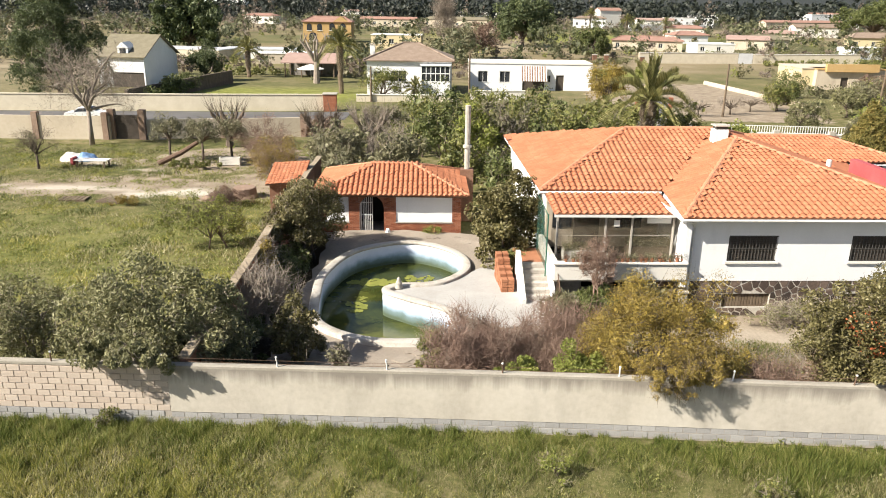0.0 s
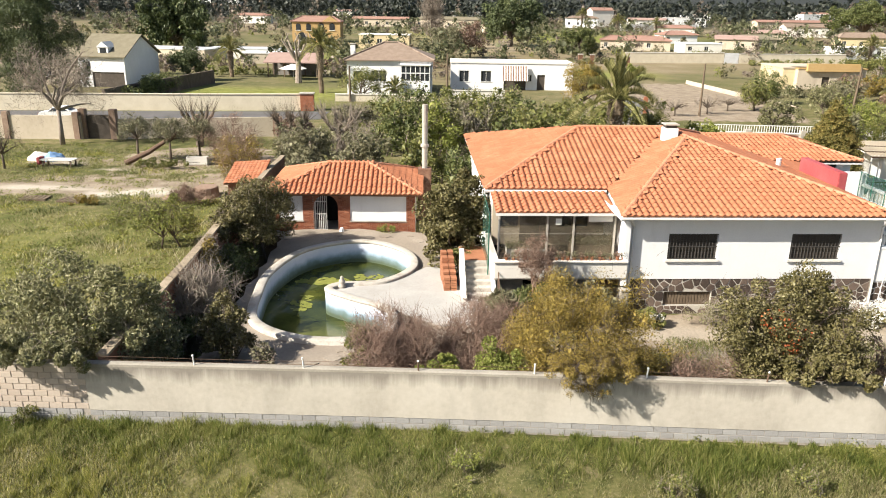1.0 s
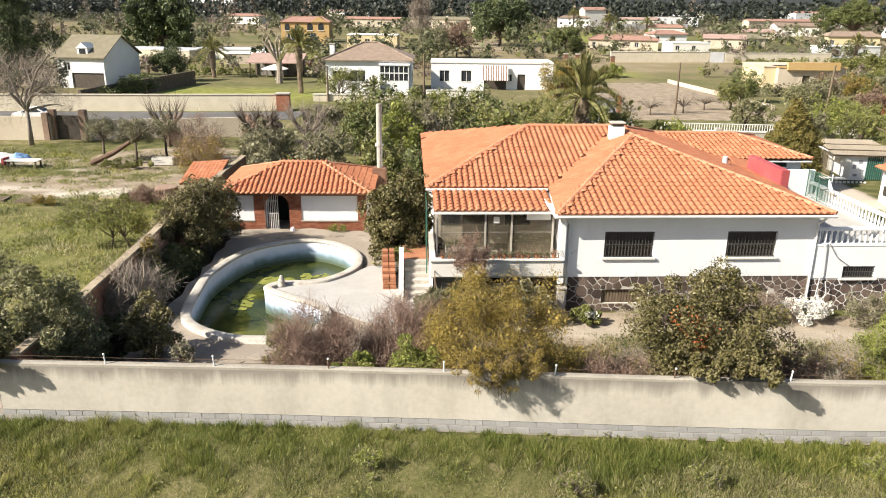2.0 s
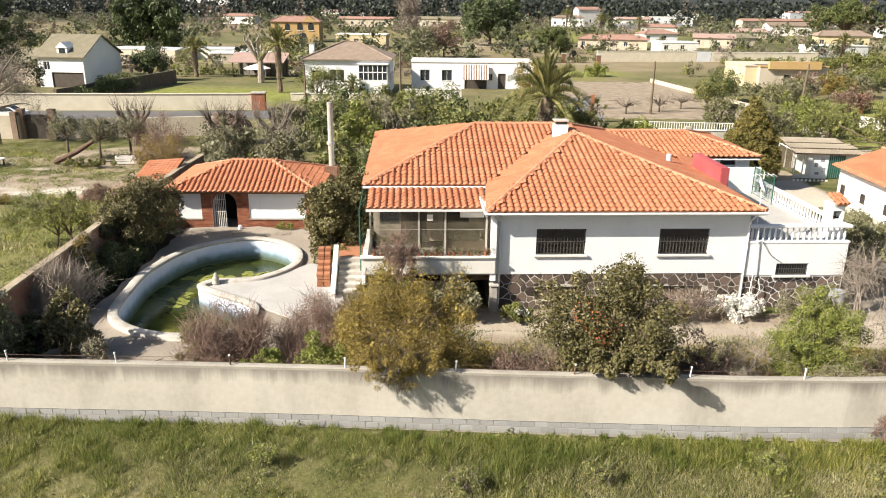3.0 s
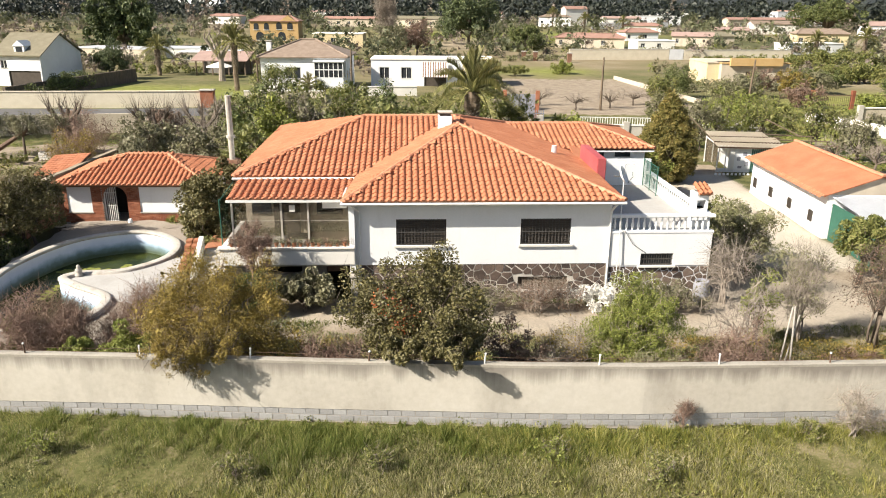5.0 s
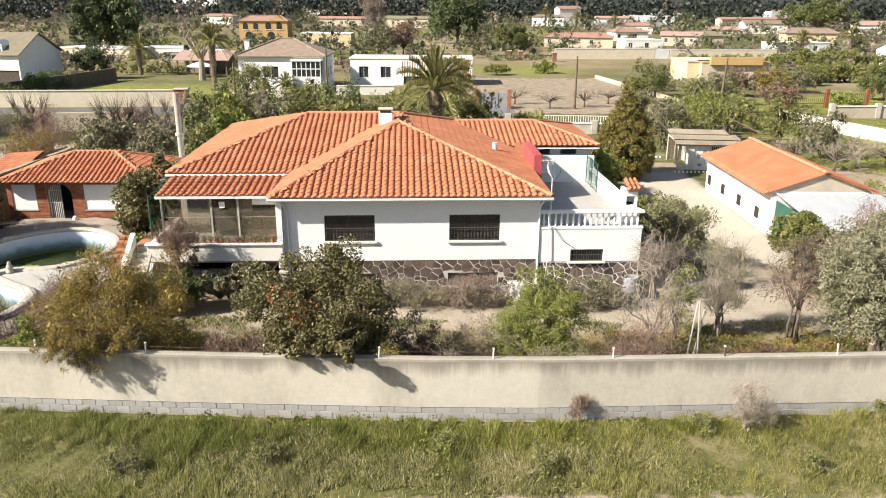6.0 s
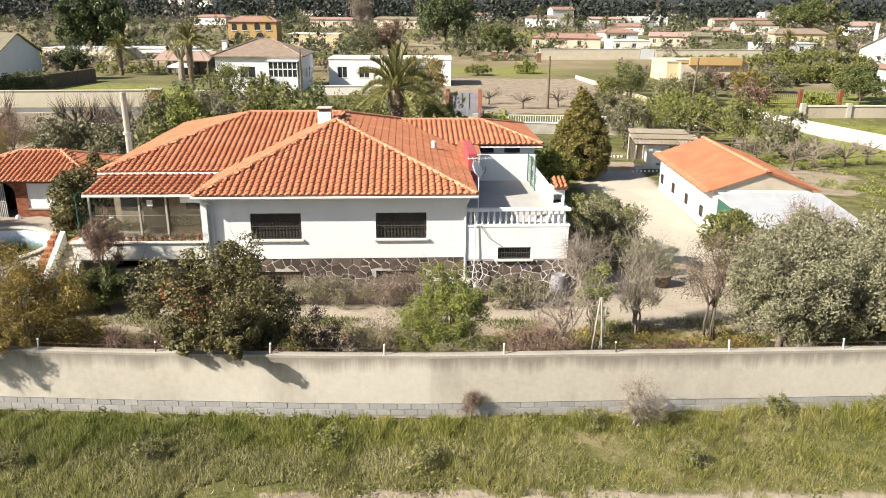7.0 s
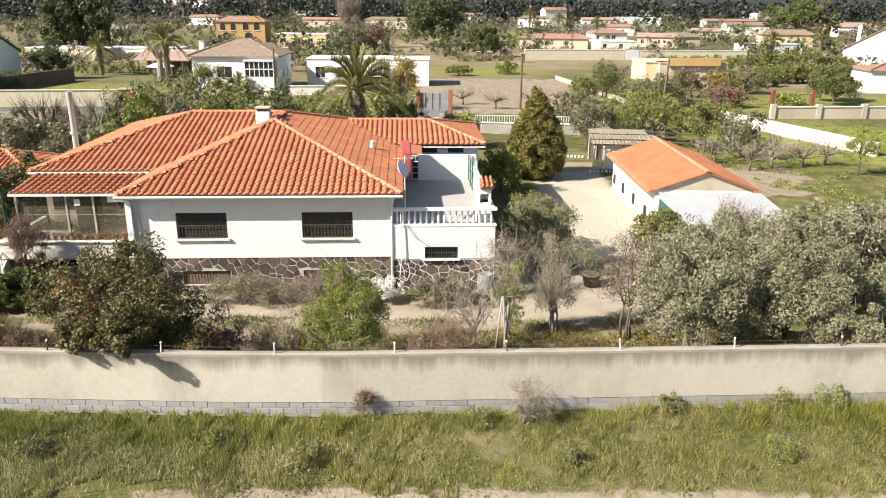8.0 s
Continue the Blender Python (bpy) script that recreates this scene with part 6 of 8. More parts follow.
plant("shrub", "low dry brush along the foot of the house", "shrub", (15.0, 29.2, Z), (2.2, 0.7, 0.55), 0.6, L_GREY, 4140, 0.08, 48, 50, 0.6, 0.02, 5, TWIG, 1300, TWIG, 0.5)
plant("shrub", "low dry brush by the stone base", "shrub", (18.2, 29.2, Z), (1.6, 0.6, 0.6), 0.6, L_BROWN, 2989, 0.08, 49, 44, 0.6, 0.02, 5, TWIG, 1200, TWIG, 0.5)
plant("shrub", "low weeds and dry stems under the terrace window", "shrub", (23.4, 29.4, Z), (1.6, 0.6, 0.7), 0.7, L_OLIVE, 3679, 0.108, 50, 44, 0.5, 0.02, 5, TWIG, 500, TWIG, 0.5)
plant("shrub", "straggling low hedge of dry stems inside the wall", "hedge", (17.4, 20.6, Z), (1.3, 0.6, 0.8), 1.1, L_OLIVE, 2989, 0.094, 51, 44, 0.5, 0.02, 6, TWIG, 1500, TWIG, 0.5)
plant("shrub", "low weeds growing inside the wall", "weeds", (27.8, 22.2, Z), (2.4, 0.8, 0.45), 0.5, L_BRIGHT, 5750, 0.094, 52, 60, 0.6, 0.01, 6, BARK)
plant("shrub", "thin leafy shrub inside the wall", "shrub", (31.5, 21.6, Z), (0.8, 0.6, 0.9), 1.2, L_OLIVE, 2989, 0.108, 53, 30, 0.4, 0.03, 3, BARK, 300, TWIG, 0.5)
plant("shrub", "weeds and shrub by the brick stack", "shrub", (3.4, 32.6, Z), (0.6, 0.8, 0.6), 1.3, L_MID, 2530, 0.121, 54, 24, 0.45, 0.03, 3, BARK)
plant("shrub", "tuft of green weeds at the pool house wall", "weeds", (-0.9, 39.2, -0.36), (0.7, 0.25, 0.25), 0.3, L_BRIGHT, 900, 0.08, 55, 20, 0.6, 0.01, 3, BARK)
plant("topiary_tree", "dense egg-shaped golden-green cypress", "tree", (29.6, 54.3, Z), (1.85, 1.8, 3.15), 2.9, L_CONE, 72000, 0.12, 56, 480, 0.20, 0.12, 1, BARK, low=-0.95, core=0.7, fill=9000, cone=0.62, hollow=0.6)
plant("hedge_shrub", "bright green clipped bush behind the annex", "bush", (26.8, 50.0, Z), (1.6, 1.5, 1.3), 1.4, L_BRIGHT, 6899, 0.182, 57, 50, 0.33, 0.05, 3, BARK)

# pots along the porch parapet and planters on the terrace
r = np.random.default_rng(31)
for i in range(20):
    u = -5.0 + i * 0.26 + r.normal(0, 0.03)
    p = thing("flower_pot", "small terracotta pot with cactus on the porch parapet", "flower pot", HOUSE @ pose(u, 0.09, 1.63), "pots on the parapet")
    s = r.uniform(0.8, 1.2)
    part("pot", lathe(bmesh.new(), [(0.06 * s, 0), (0.085 * s, 0.13 * s), (0.095 * s, 0.13 * s), (0.095 * s, 0.16 * s), (0.08 * s, 0.155 * s)], sides=9), TERRACOTTA, p)
    pts = r.normal(0, 0.075, (130, 3)) + (0, 0, 0.22 * s)
    raw("leaves", leaf_verts(pts, 0.07, r, 0.5), LEAF, L_OLIVE if i % 3 else L_BROWN, p)
pl = thing("planter", "long low planter full of dry succulents on the porch", "planter", HOUSE @ pose(-1.05, 1.82, 0.9))
part("box", bx(-0.95, 0.95, -0.3, 0.35, 0, 0.95, 0.02), WOOD, pl, "brown planter box")
pts = np.stack([r.uniform(-0.95, 0.95, 2600), r.uniform(-0.35, 0.35, 2600), 0.95 + np.abs(r.normal(0, 0.16, 2600))], 1)
raw("succulents", leaf_verts(pts, 0.10, r, 0.5), LEAF, L_OLIVE, pl)
pl = thing("planter", "low planter with pale stones at the porch's end", "planter", HOUSE @ pose(-3.9, 1.9, 0.9))
part("box", bx(-0.9, 0.9, -0.3, 0.3, 0, 0.7, 0.02), CREAM, pl)
pts = np.stack([r.uniform(-0.9, 0.9, 1200), r.uniform(-0.3, 0.3, 1200), 0.7 + np.abs(r.normal(0, 0.16, 1200))], 1)
raw("succulents", leaf_verts(pts, 0.09, r, 0.5), LEAF, L_GREY, pl)

ba = thing("barrel", "grey plastic barrel standing under the terrace", "barrel", pose(25.15, 30.6, Z, 0, 0, 20))
part("body", lathe(bmesh.new(), [(0.30, 0), (0.34, 0.1), (0.36, 0.45), (0.35, 0.8), (0.30, 0.95), (0.31, 1.0), (0.27, 1.0), (0.26, 0.9)], sides=16), PLASTIC, ba, smooth=True)
tp = thing("tree_pot", "dark round planter pot with a small shrub in the yard", "planter", pose(30.0, 32.0, Z))
part("pot", lathe(bmesh.new(), [(0.30, 0), (0.42, 0.5), (0.44, 0.5), (0.44, 0.6), (0.38, 0.58)], sides=14), BARK, tp, smooth=True)
pts = r.normal(0, 0.35, (1500, 3)) * (1, 1, 1.2) + (0, 0, 1.2)
raw("leaves", leaf_verts(pts, 0.08, r, 0.4), LEAF, L_GREY, tp)
fr = thing("plant_stakes", "three pale stakes leaning together as a plant frame", "stakes", pose(25.35, 22.4, Z))
for a, b in (((-0.3, 0, 0), (0.0, 0.1, 3.15)), ((0.25, 0.1, 0), (0.02, 0.0, 3.2)), ((0.05, 0.5, 0), (0.2, 0.0, 2.9))):
    part("stake", tube(bmesh.new(), [a, b], 0.028, 6), CONCRETE, fr)

# ---- the meadow in front: blades of grass and weeds ----
def blades(n, x, y, h, r, bend=0.5, w=0.012):
    base = np.stack([x, y, np.full(n, -0.3)], 1)
    d = r.normal(size=(n, 2)) * bend
    L = h * r.uniform(0.5, 1.25, n)
    side = unit(np.stack([r.normal(size=n), r.normal(size=n) * 0.4, np.zeros(n)], 1)) * (w * r.uniform(0.7, 1.4, n))[:, None]
    return np.stack([base - side, base + side, base + np.stack([d[:, 0] * L, d[:, 1] * L, L], 1)], 1)


def patches(x, y, size, seed):
    """Uneven patches about that many metres across, from 0 to 1."""
    q = np.random.default_rng(seed)
    v = np.zeros_like(x)
    for k in range(9):
        a, w = q.uniform(0, 6.283), q.uniform(0.6, 1.9) * 3.1 / size
        v += np.sin(w * (x * math.cos(a) + y * math.sin(a)) + q.uniform(0, 6.283))
    return 1 / (1 + np.exp(-v * 0.95))


GRASS_LUSH = leafy("lush_grass", [(0.14, (0.060, 0.085, 0.014)), (0.42, (0.125, 0.155, 0.030)), (0.66, (0.215, 0.225, 0.062)), (0.90, (0.33, 0.30, 0.12))], 0.6, 0.35, 0.6)
GRASS_PALE = leafy("sunburnt_grass", [(0.14, (0.125, 0.120, 0.050)), (0.42, (0.235, 0.220, 0.098)), (0.66, (0.35, 0.32, 0.165)), (0.90, (0.52, 0.475, 0.30))], 0.6, 0.35, 0.6)
GRASS_FRESH = leafy("fresh_meadow_grass", [(0.14, (0.105, 0.123, 0.019)), (0.42, (0.220, 0.228, 0.043)), (0.66, (0.351, 0.323, 0.085)), (0.90, (0.511, 0.440, 0.190))], 0.6, 0.35, 0.6)
r = np.random.default_rng(17)
n = 580000
x = r.uniform(-16, 46, n)
edge = wall_y(x)
gap = 0.06 + r.uniform(0, 1, n) ** 1.15 * 6.0
y = edge - gap
track = (x > 14) & (y < 15.75 + 0.3 * np.sin(x * 1.3) + 0.2 * np.sin(x * 3.1)) & (r.uniform(size=n) > 0.06)
big_p, mid_p, small_p = patches(x, y * 1.6, 4.2, 1), patches(x, y, 1.3, 2), patches(x, y, 0.3, 3)
lush = np.clip(0.10 - 0.25 * smooth(9, 17, x) * smooth(1.0, 2.2, gap) + 1.2 * np.exp(-(gap / 1.9) ** 2) * (1 - 0.45 * smooth(16, 24, x)) + 0.55 * (big_p - 0.5) + 0.7 * (mid_p - 0.55), 0, 1)
keep = ~track & (r.uniform(size=n) < 0.72 + 0.4 * small_p * mid_p) & ((gap > 0.2) | (small_p > 0.6) | (x < 3))
x, y, lush, small_p, mid_p, gap = x[keep], y[keep], lush[keep], small_p[keep], mid_p[keep], gap[keep]
h = 0.10 + 0.07 * small_p + (0.08 + 0.13 * lush) * small_p * mid_p + 0.05 * lush
h = h * np.where(gap < 0.45, 0.6 + 0.4 * (x < 3), 1) + 0.22 * (x > 28.5) * (gap < 1.3) * small_p ** 2
pick = r.uniform(size=len(x))
fresh = r.uniform(size=len(x)) < 0.8 * smooth(12, 24, x) + 0.4 * smooth(2.2, 4.0, gap) + 0.55 * (1 - smooth(-7, 1, x)) * smooth(0.8, 2.2, gap)
h = h + 0.05 * smooth(20, 28, x) * small_p
dry = 0.5 + lush * 0.5 - 0.28 * smooth(8, 18, x) + 0.18 * smooth(20, 27, x)
for sel, mat, label in ((fresh & (pick < np.maximum(lush, dry)), GRASS_FRESH, "fresh yellow-green meadow grass"), (~fresh & (pick < lush), GRASS_LUSH, "lush green meadow grass in tufts below the wall"),
                        (~fresh & (pick >= lush) & (pick < dry), GRASS, "rough yellow-green meadow grass"), ((pick >= lush) & (pick >= dry), GRASS_PALE, "sun-bleached dry meadow grass")):
    tagged(raw("grass", blades(int(sel.sum()), x[sel], y[sel], h[sel] * (0.85 if mat is GRASS_PALE else 1.0), r, 0.38, 0.010), [(0, 1, 2)], mat), label, "grass", kind="stuff")
n = 150000
x, y = r.uniform(-45, -8.8, n), 20.5 + 44 * r.uniform(0, 1, n) ** 1.25
q = r.uniform(size=n) < 0.78 + 0.22 * np.sin(x * 1.1 + 2 * np.sin(y * 0.5))
for cx, cy, rx, ry in ((-21, 51.2, 9, 2.4), (-28, 50.0, 6, 1.6), (-18.5, 61.8, 7, 4.2), (-16.5, 49.3, 4.0, 1.4), (-13, 54, 3.5, 3)):
    q &= (np.hypot((x - cx) / rx, (y - cy) / ry) > 0.75 + 0.5 * patches(x, y, 2.0, 12)) | (r.uniform(size=n) < 0.07)
x, y = x[q], y[q]
v = blades(len(x), x, y, 0.14 + 0.16 * np.clip(np.sin(x * 0.9 + np.sin(y)) * np.sin(y * 1.1 + np.sin(x * 0.7)), -0.3, 1), r, 0.6, 0.026)
v[:, :, 2] -= 0.6
half = patches(x, y, 3.0, 8) > 0.5
worn = (patches(x, y, 4.5, 14) > 0.55) & (r.uniform(size=len(x)) < 0.7)
for sel, mat, label in ((worn, GRASS_PALE, "worn yellow grass beyond the garden wall"), (half & ~worn, GRASS_FRESH, "short green meadow grass beyond the garden wall"), (~half & ~worn, GRASS, "short yellowish meadow grass beyond the garden wall")):
    tagged(raw("grass", v[sel], [(0, 1, 2)], mat), label, "grass", kind="stuff")
n = 62000
x, y = r.uniform(-8, 45, n), 23.2 + 4.6 * r.uniform(0, 1, n)
y = np.where(x > 24, y + (x - 24) * 0.05, y)
dry = np.sin(x * 1.3 + np.sin(y * 1.7)) * np.sin(y * 2.1 + x * 0.4)
x, y, dry = (k[(dry > -0.35) & ~((x < 5.5) & (y > 22.5))] for k in (x, y, dry))
v = blades(len(x), x, y, 0.13 + 0.1 * dry, r, 0.7, 0.018)
v[:, :, 2] -= 0.6
tagged(raw("dry_grass", v, [(0, 1, 2)], GRASS), "dry weedy grass in the garden", "grass", kind="stuff")
for i, (wx, wy2, s) in enumerate(((3.5, 17.2, 0.5), (12.6, 17.0, 0.45), (20.0, 16.8, 0.5), (17.3, 17.6, 0.45), (24.6, 18.9, 0.4), (26.9, 16.9, 0.4), (32.5, 17.4, 0.5), (9.0, 16.4, 0.45), (-9.6, 19.0, 0.4), (35.0, 20.0, 0.6), (30.2, 19.6, 0.45), (33.4, 19.9, 0.5))):
    plant("weed", "clump of leafy dark green weeds in the meadow", "weeds", (wx, wy2, -0.3), (s, s, s * 0.7), s * 0.7, L_MID if i % 3 else L_BRIGHT, 900, 0.07, 70 + i, 18, 0.45, 0.01, 3, BARK, 60, TWIG, 0.3, group="weeds in the meadow")
plant("dry_bush", "dry leafless brown bush leaning on the wall's foot", "bush", (25.9, 18.9, -0.3), (0.6, 0.4, 0.6), 0.75, L_GREY, 300, 0.05, 90, 30, 0.4, 0.02, 5, TWIG, 800, TWIG, 0.5, twig_up=0.8, twig_rad=0.006)
plant("dry_bush", "small dry bush at the wall's foot", "bush", (21.2, 19.2, -0.3), (0.35, 0.25, 0.4), 0.45, L_BROWN, 300, 0.05, 91, 14, 0.5, 0.01, 4, TWIG_RED, 500, TWIG_RED, 0.3, twig_up=0.8, twig_rad=0.005)

r = np.random.default_rng(41)
tuft = []
for i in range(480):
    x, y = r.uniform(-46, -9.5), 20.5 + 46 * r.uniform() ** 0.7
    s = r.uniform(0.12, 0.42)
    q = r.normal(size=(int(80 * s / 0.3) + 12, 3)) * (s * 1.3, s, s * 0.4)
    q[:, 2] = np.abs(q[:, 2])
    tuft.append(leaf_verts(q + (x, y, Z), 0.11, r, 0.5))
tagged(raw("weeds", np.concatenate(tuft), LEAF, L_BRIGHT), "scattered low weeds in the rough field", "weeds", kind="stuff")
tuft = []
for i in range(260):
    x = r.uniform(-14, 46)
    y = wall_y(x) - 0.1 - 4.4 * r.uniform() ** 1.2
    s = r.uniform(0.08, 0.26)
    q = r.normal(size=(int(70 * s / 0.2) + 10, 3)) * (s, s, s * 0.5)
    q[:, 2] = np.abs(q[:, 2])
    tuft.append(leaf_verts(q + (x, y, -0.3), 0.085, r, 0.5))
tagged(raw("weeds", np.concatenate(tuft), LEAF, L_MID), "scattered broad-leaved weeds in the meadow", "weeds", kind="stuff")
tuft = []
for i in range(150):
    x = r.uniform(4.5, 34)
    y = wall_y(x) + 4.0 + 3.0 * r.uniform()
    s = r.uniform(0.12, 0.34)
    q = r.normal(size=(int(110 * s / 0.2) + 20, 3)) * (s, s, s * 0.5)
    q[:, 2] = np.abs(q[:, 2])
    tuft.append(leaf_verts(q + (x, y, Z), 0.085, r, 0.45))
tagged(raw("weeds", np.concatenate(tuft), LEAF, L_GOLD), "yellow-green weeds and herbs on the garden soil", "weeds", kind="stuff")
for mat, label, seed in ((L_FIRE, "low olive-green undergrowth behind the wall", 1), (L_BROWN, "withered brown undergrowth behind the wall", 2), (L_DARK, "dark green undergrowth in the garden bed", 3)):
    rr = np.random.default_rng(500 + seed)
    tuft = []
    for i in range(95):
        x = rr.uniform(5.5, 33)
        y = wall_y(x) + 3.4 + 2.9 * rr.uniform() ** 1.3
        s = rr.uniform(0.18, 0.5)
        q = unit(rr.normal(size=(int(190 * s / 0.3), 3))) * (rr.uniform(0.3, 1, int(190 * s / 0.3)) ** 0.5)[:, None] * (s, s * 0.8, s * 0.95)
        q[:, 2] = np.abs(q[:, 2])
        tuft.append(leaf_verts(q + (x, y, Z), 0.075, rr, 0.45))
    tagged(raw("undergrowth", np.concatenate(tuft), LEAF, mat), label, "undergrowth", kind="stuff")
tuft = []
for i in range(260):
    x, y = r.uniform(36, 66), r.uniform(44, 84)
    s = r.uniform(0.15, 0.5)
    q = r.normal(size=(int(50 * s / 0.3) + 12, 3)) * (s, s, s * 0.35)
    q[:, 2] = np.abs(q[:, 2])
    tuft.append(leaf_verts(q + (x, y, Z), 0.16, r, 0.5))
tagged(raw("weeds", np.concatenate(tuft), LEAF, L_BRIGHT), "scattered weeds in the neighbouring orchard", "weeds", kind="stuff")


# ---- the neighbourhood behind ----
def gable_house(name, label, at, w, d, h, rise, wall, roof, turn=0, hip=0.0, windows=(), doors=(), chimney=None, over=0.4, flat=False, group="", side_windows=()):
    """A plain house: walls with real openings in the front, roof, chimney. x runs along the front, which faces -y."""
    e = thing(name, label, "house", pose(*at, 0, 0, turn), group)
    bm = bmesh.new()
    holes = [(x, x + ww, z, z + hh) for x, z, ww, hh in windows] + [(x, x + ww, 0, hh) for x, ww, hh in doors]
    wall_with_holes(bm, 0, w, 0, h, holes, 0, 0.3)
    box(bm, 0, 0.3, 0.3, d, 0, h)
    box(bm, w - 0.3, w, 0.3, d, 0, h)
    box(bm, 0.3, w - 0.3, d - 0.3, d, 0, h)
    if not flat and not hip:
        for x in (0.0, w - 0.3):
            poly(bm, [(x, 0, h), (x, d, h), (x, d / 2, h + rise)], (0.3, 0, 0))
    part("wall", bm, wall, e)
    if flat:
        part("roof", bx(-0.1, w + 0.1, -0.1, d + 0.1, h, h + 0.18), roof, e)
    else:
        a, b, c, f = (-over, -over, h - 0.1), (w + over, -over, h - 0.1), (w + over, d + over, h - 0.1), (-over, d + over, h - 0.1)
        k = hip * d / 2
        p, q = (k - over * (not hip), d / 2, h + rise), (w - k + over * (not hip), d / 2, h + rise)
        bm = bmesh.new()
        for ring in ((a, b, q, p), (b, c, q), (c, f, p, q), (f, a, p)):
            if len(ring) == 3 and not hip:
                continue
            poly(bm, ring, (0, 0, 0.14))
        part("roof", bm, roof, e)
        if hip:
            for s, t in ((a, p), (b, q), (p, q)):
                caps(e, (s[0], s[1], s[2] + 0.14), (t[0], t[1], t[2] + 0.14), roof, r=0.14, l=0.5)
    for x, z, ww, hh in windows:
        wn = finish("window", bx(x, x + ww, 0.15, 0.2, z, z + hh), GLASS_DARK, e)
        bm = bmesh.new()
        box(bm, x, x + 0.07, 0.08, 0.15, z, z + hh)
        box(bm, x + ww - 0.07, x + ww, 0.08, 0.15, z, z + hh)
        box(bm, x + ww / 2 - 0.03, x + ww / 2 + 0.03, 0.08, 0.15, z, z + hh)
        box(bm, x, x + ww, 0.08, 0.15, z + hh - 0.07, z + hh)
        box(bm, x - 0.08, x + ww + 0.08, -0.06, 0.15, z - 0.08, z)
        part("window_frame", bm, METAL, wn)
    for x, ww, hh in doors:
        finish("door", bx(x, x + ww, 0.16, 0.22, 0, hh), SHUTTER, e)
    for y, z, ww, hh in side_windows:
        finish("window", bx(w - 0.02, w + 0.02, y, y + ww, z, z + hh), GLASS_DARK, e)
    if chimney:
        x, y, z = chimney
        part("chimney", bx(x - 0.35, x + 0.35, y - 0.35, y + 0.35, h * 0.8, z, 0.02), wall, e)
        part("chimney_lid", bx(x - 0.42, x + 0.42, y - 0.42, y + 0.42, z + 0.12, z + 0.2), CONCRETE, e)
    return e


G = -0.9
# white villa with grey-brown hipped roof
gable_house("villa", "white villa with faded grey-brown hipped tile roof", (-13.6, 108, G), 12.0, 11, 4.8, 2.0, WHITE, GREYROOF, 2, 0.9,
                 [(0.9, 2.0, 1.3, 1.3), (3.4, 1.9, 2.2, 1.5)], [], (0.5, 4.0, 6.6), side_windows=[(1.0, 1.6, 0.9, 1.3), (4.0, 1.6, 0.9, 1.3), (7.0, 1.6, 0.9, 1.3)])
bay = thing("glazed_porch", "white glazed veranda with many panes", "veranda", pose(-5.8, 106.7, G, 0, 0, 2))
part("base", bx(0, 4.0, 0, 1.6, 0, 2.1), WHITE, bay)
part("glass", bx(0.05, 3.95, 0.08, 1.55, 2.1, 4.2), GLASS_DARK, bay)
bm = bmesh.new()
for i in range(7):
    box(bm, i * 0.66 - 0.05, i * 0.66 + 0.05, 0, 0.1, 2.1, 4.3)
for z in (2.1, 3.2, 4.2):
    box(bm, 0, 4.0, 0, 0.1, z - 0.06, z + 0.06)
part("window_frame", bm, WHITE, bay)
part("roof", bx(-0.15, 4.15, -0.15, 1.6, 4.25, 4.4), WHITE, bay)
# long flat-roofed white house with striped awning
fl = gable_house("bungalow", "long low white flat-roofed house", (0.9, 117, G), 18.6, 7, 3.9, 0, WHITE, CREAM, 1.5, 0, [(1.3, 1.2, 1.5, 1.6), (4.6, 1.2, 1.6, 1.6), (11.6, 1.3, 0.8, 1.0)], [(13.2, 1.2, 2.3), (8.1, 3.4, 2.2)], flat=True)
aw = thing("awning", "sun-faded brown and white striped awning", "awning", pose(8.6, 116.7, G, 0, 0, 1.5))
for i in range(21):
    part("stripe", poly(bmesh.new(), [(i * 0.19, 0.2, 3.6), (i * 0.19 + 0.19, 0.2, 3.6), (i * 0.19 + 0.19, -1.0, 1.5), (i * 0.19, -1.0, 1.5)], (0, 0.03, 0.03)), BRICK_OLD if i % 2 else CREAM, aw)
# gabled white cottage with dormer, seen end on
gh = gable_house("cottage", "white cottage with grey tile roof and a small dormer", (-54.0, 112, G), 7.2, 10.5, 4.4, 2.9, WHITE, MOSSROOF, -5, 0, [(0.9, 2.6, 1.0, 1.1)], [(2.0, 5.0, 2.2)])
gable_house("cottage", "low grey-roofed wing beside the white cottage", (-62.5, 114, G), 7.6, 7.0, 3.4, 1.8, BEIGE, MOSSROOF, 0, 0, [(2.0, 1.2, 1.2, 1.2)])
bm = bmesh.new()
box(bm, 3.0, 4.6, 0.5, 2.6, 4.3, 5.7)
poly(bm, [(2.85, 0.4, 5.7), (4.75, 0.4, 5.7), (3.8, 0.4, 6.5)], (0, 2.4, 0))
part("dormer", bm, WHITE, gh)
finish("window", bx(3.35, 4.25, 0.44, 0.52, 4.4, 5.6), GLASS_DARK, gh)
# yellow house with arches
ye = gable_house("farmhouse", "ochre yellow two-storey house with arched windows and tile roofs", (-51.5, 243, G), 15, 9, 6.2, 1.4, YELLOW, FARROOF, 3, 0.6, [])
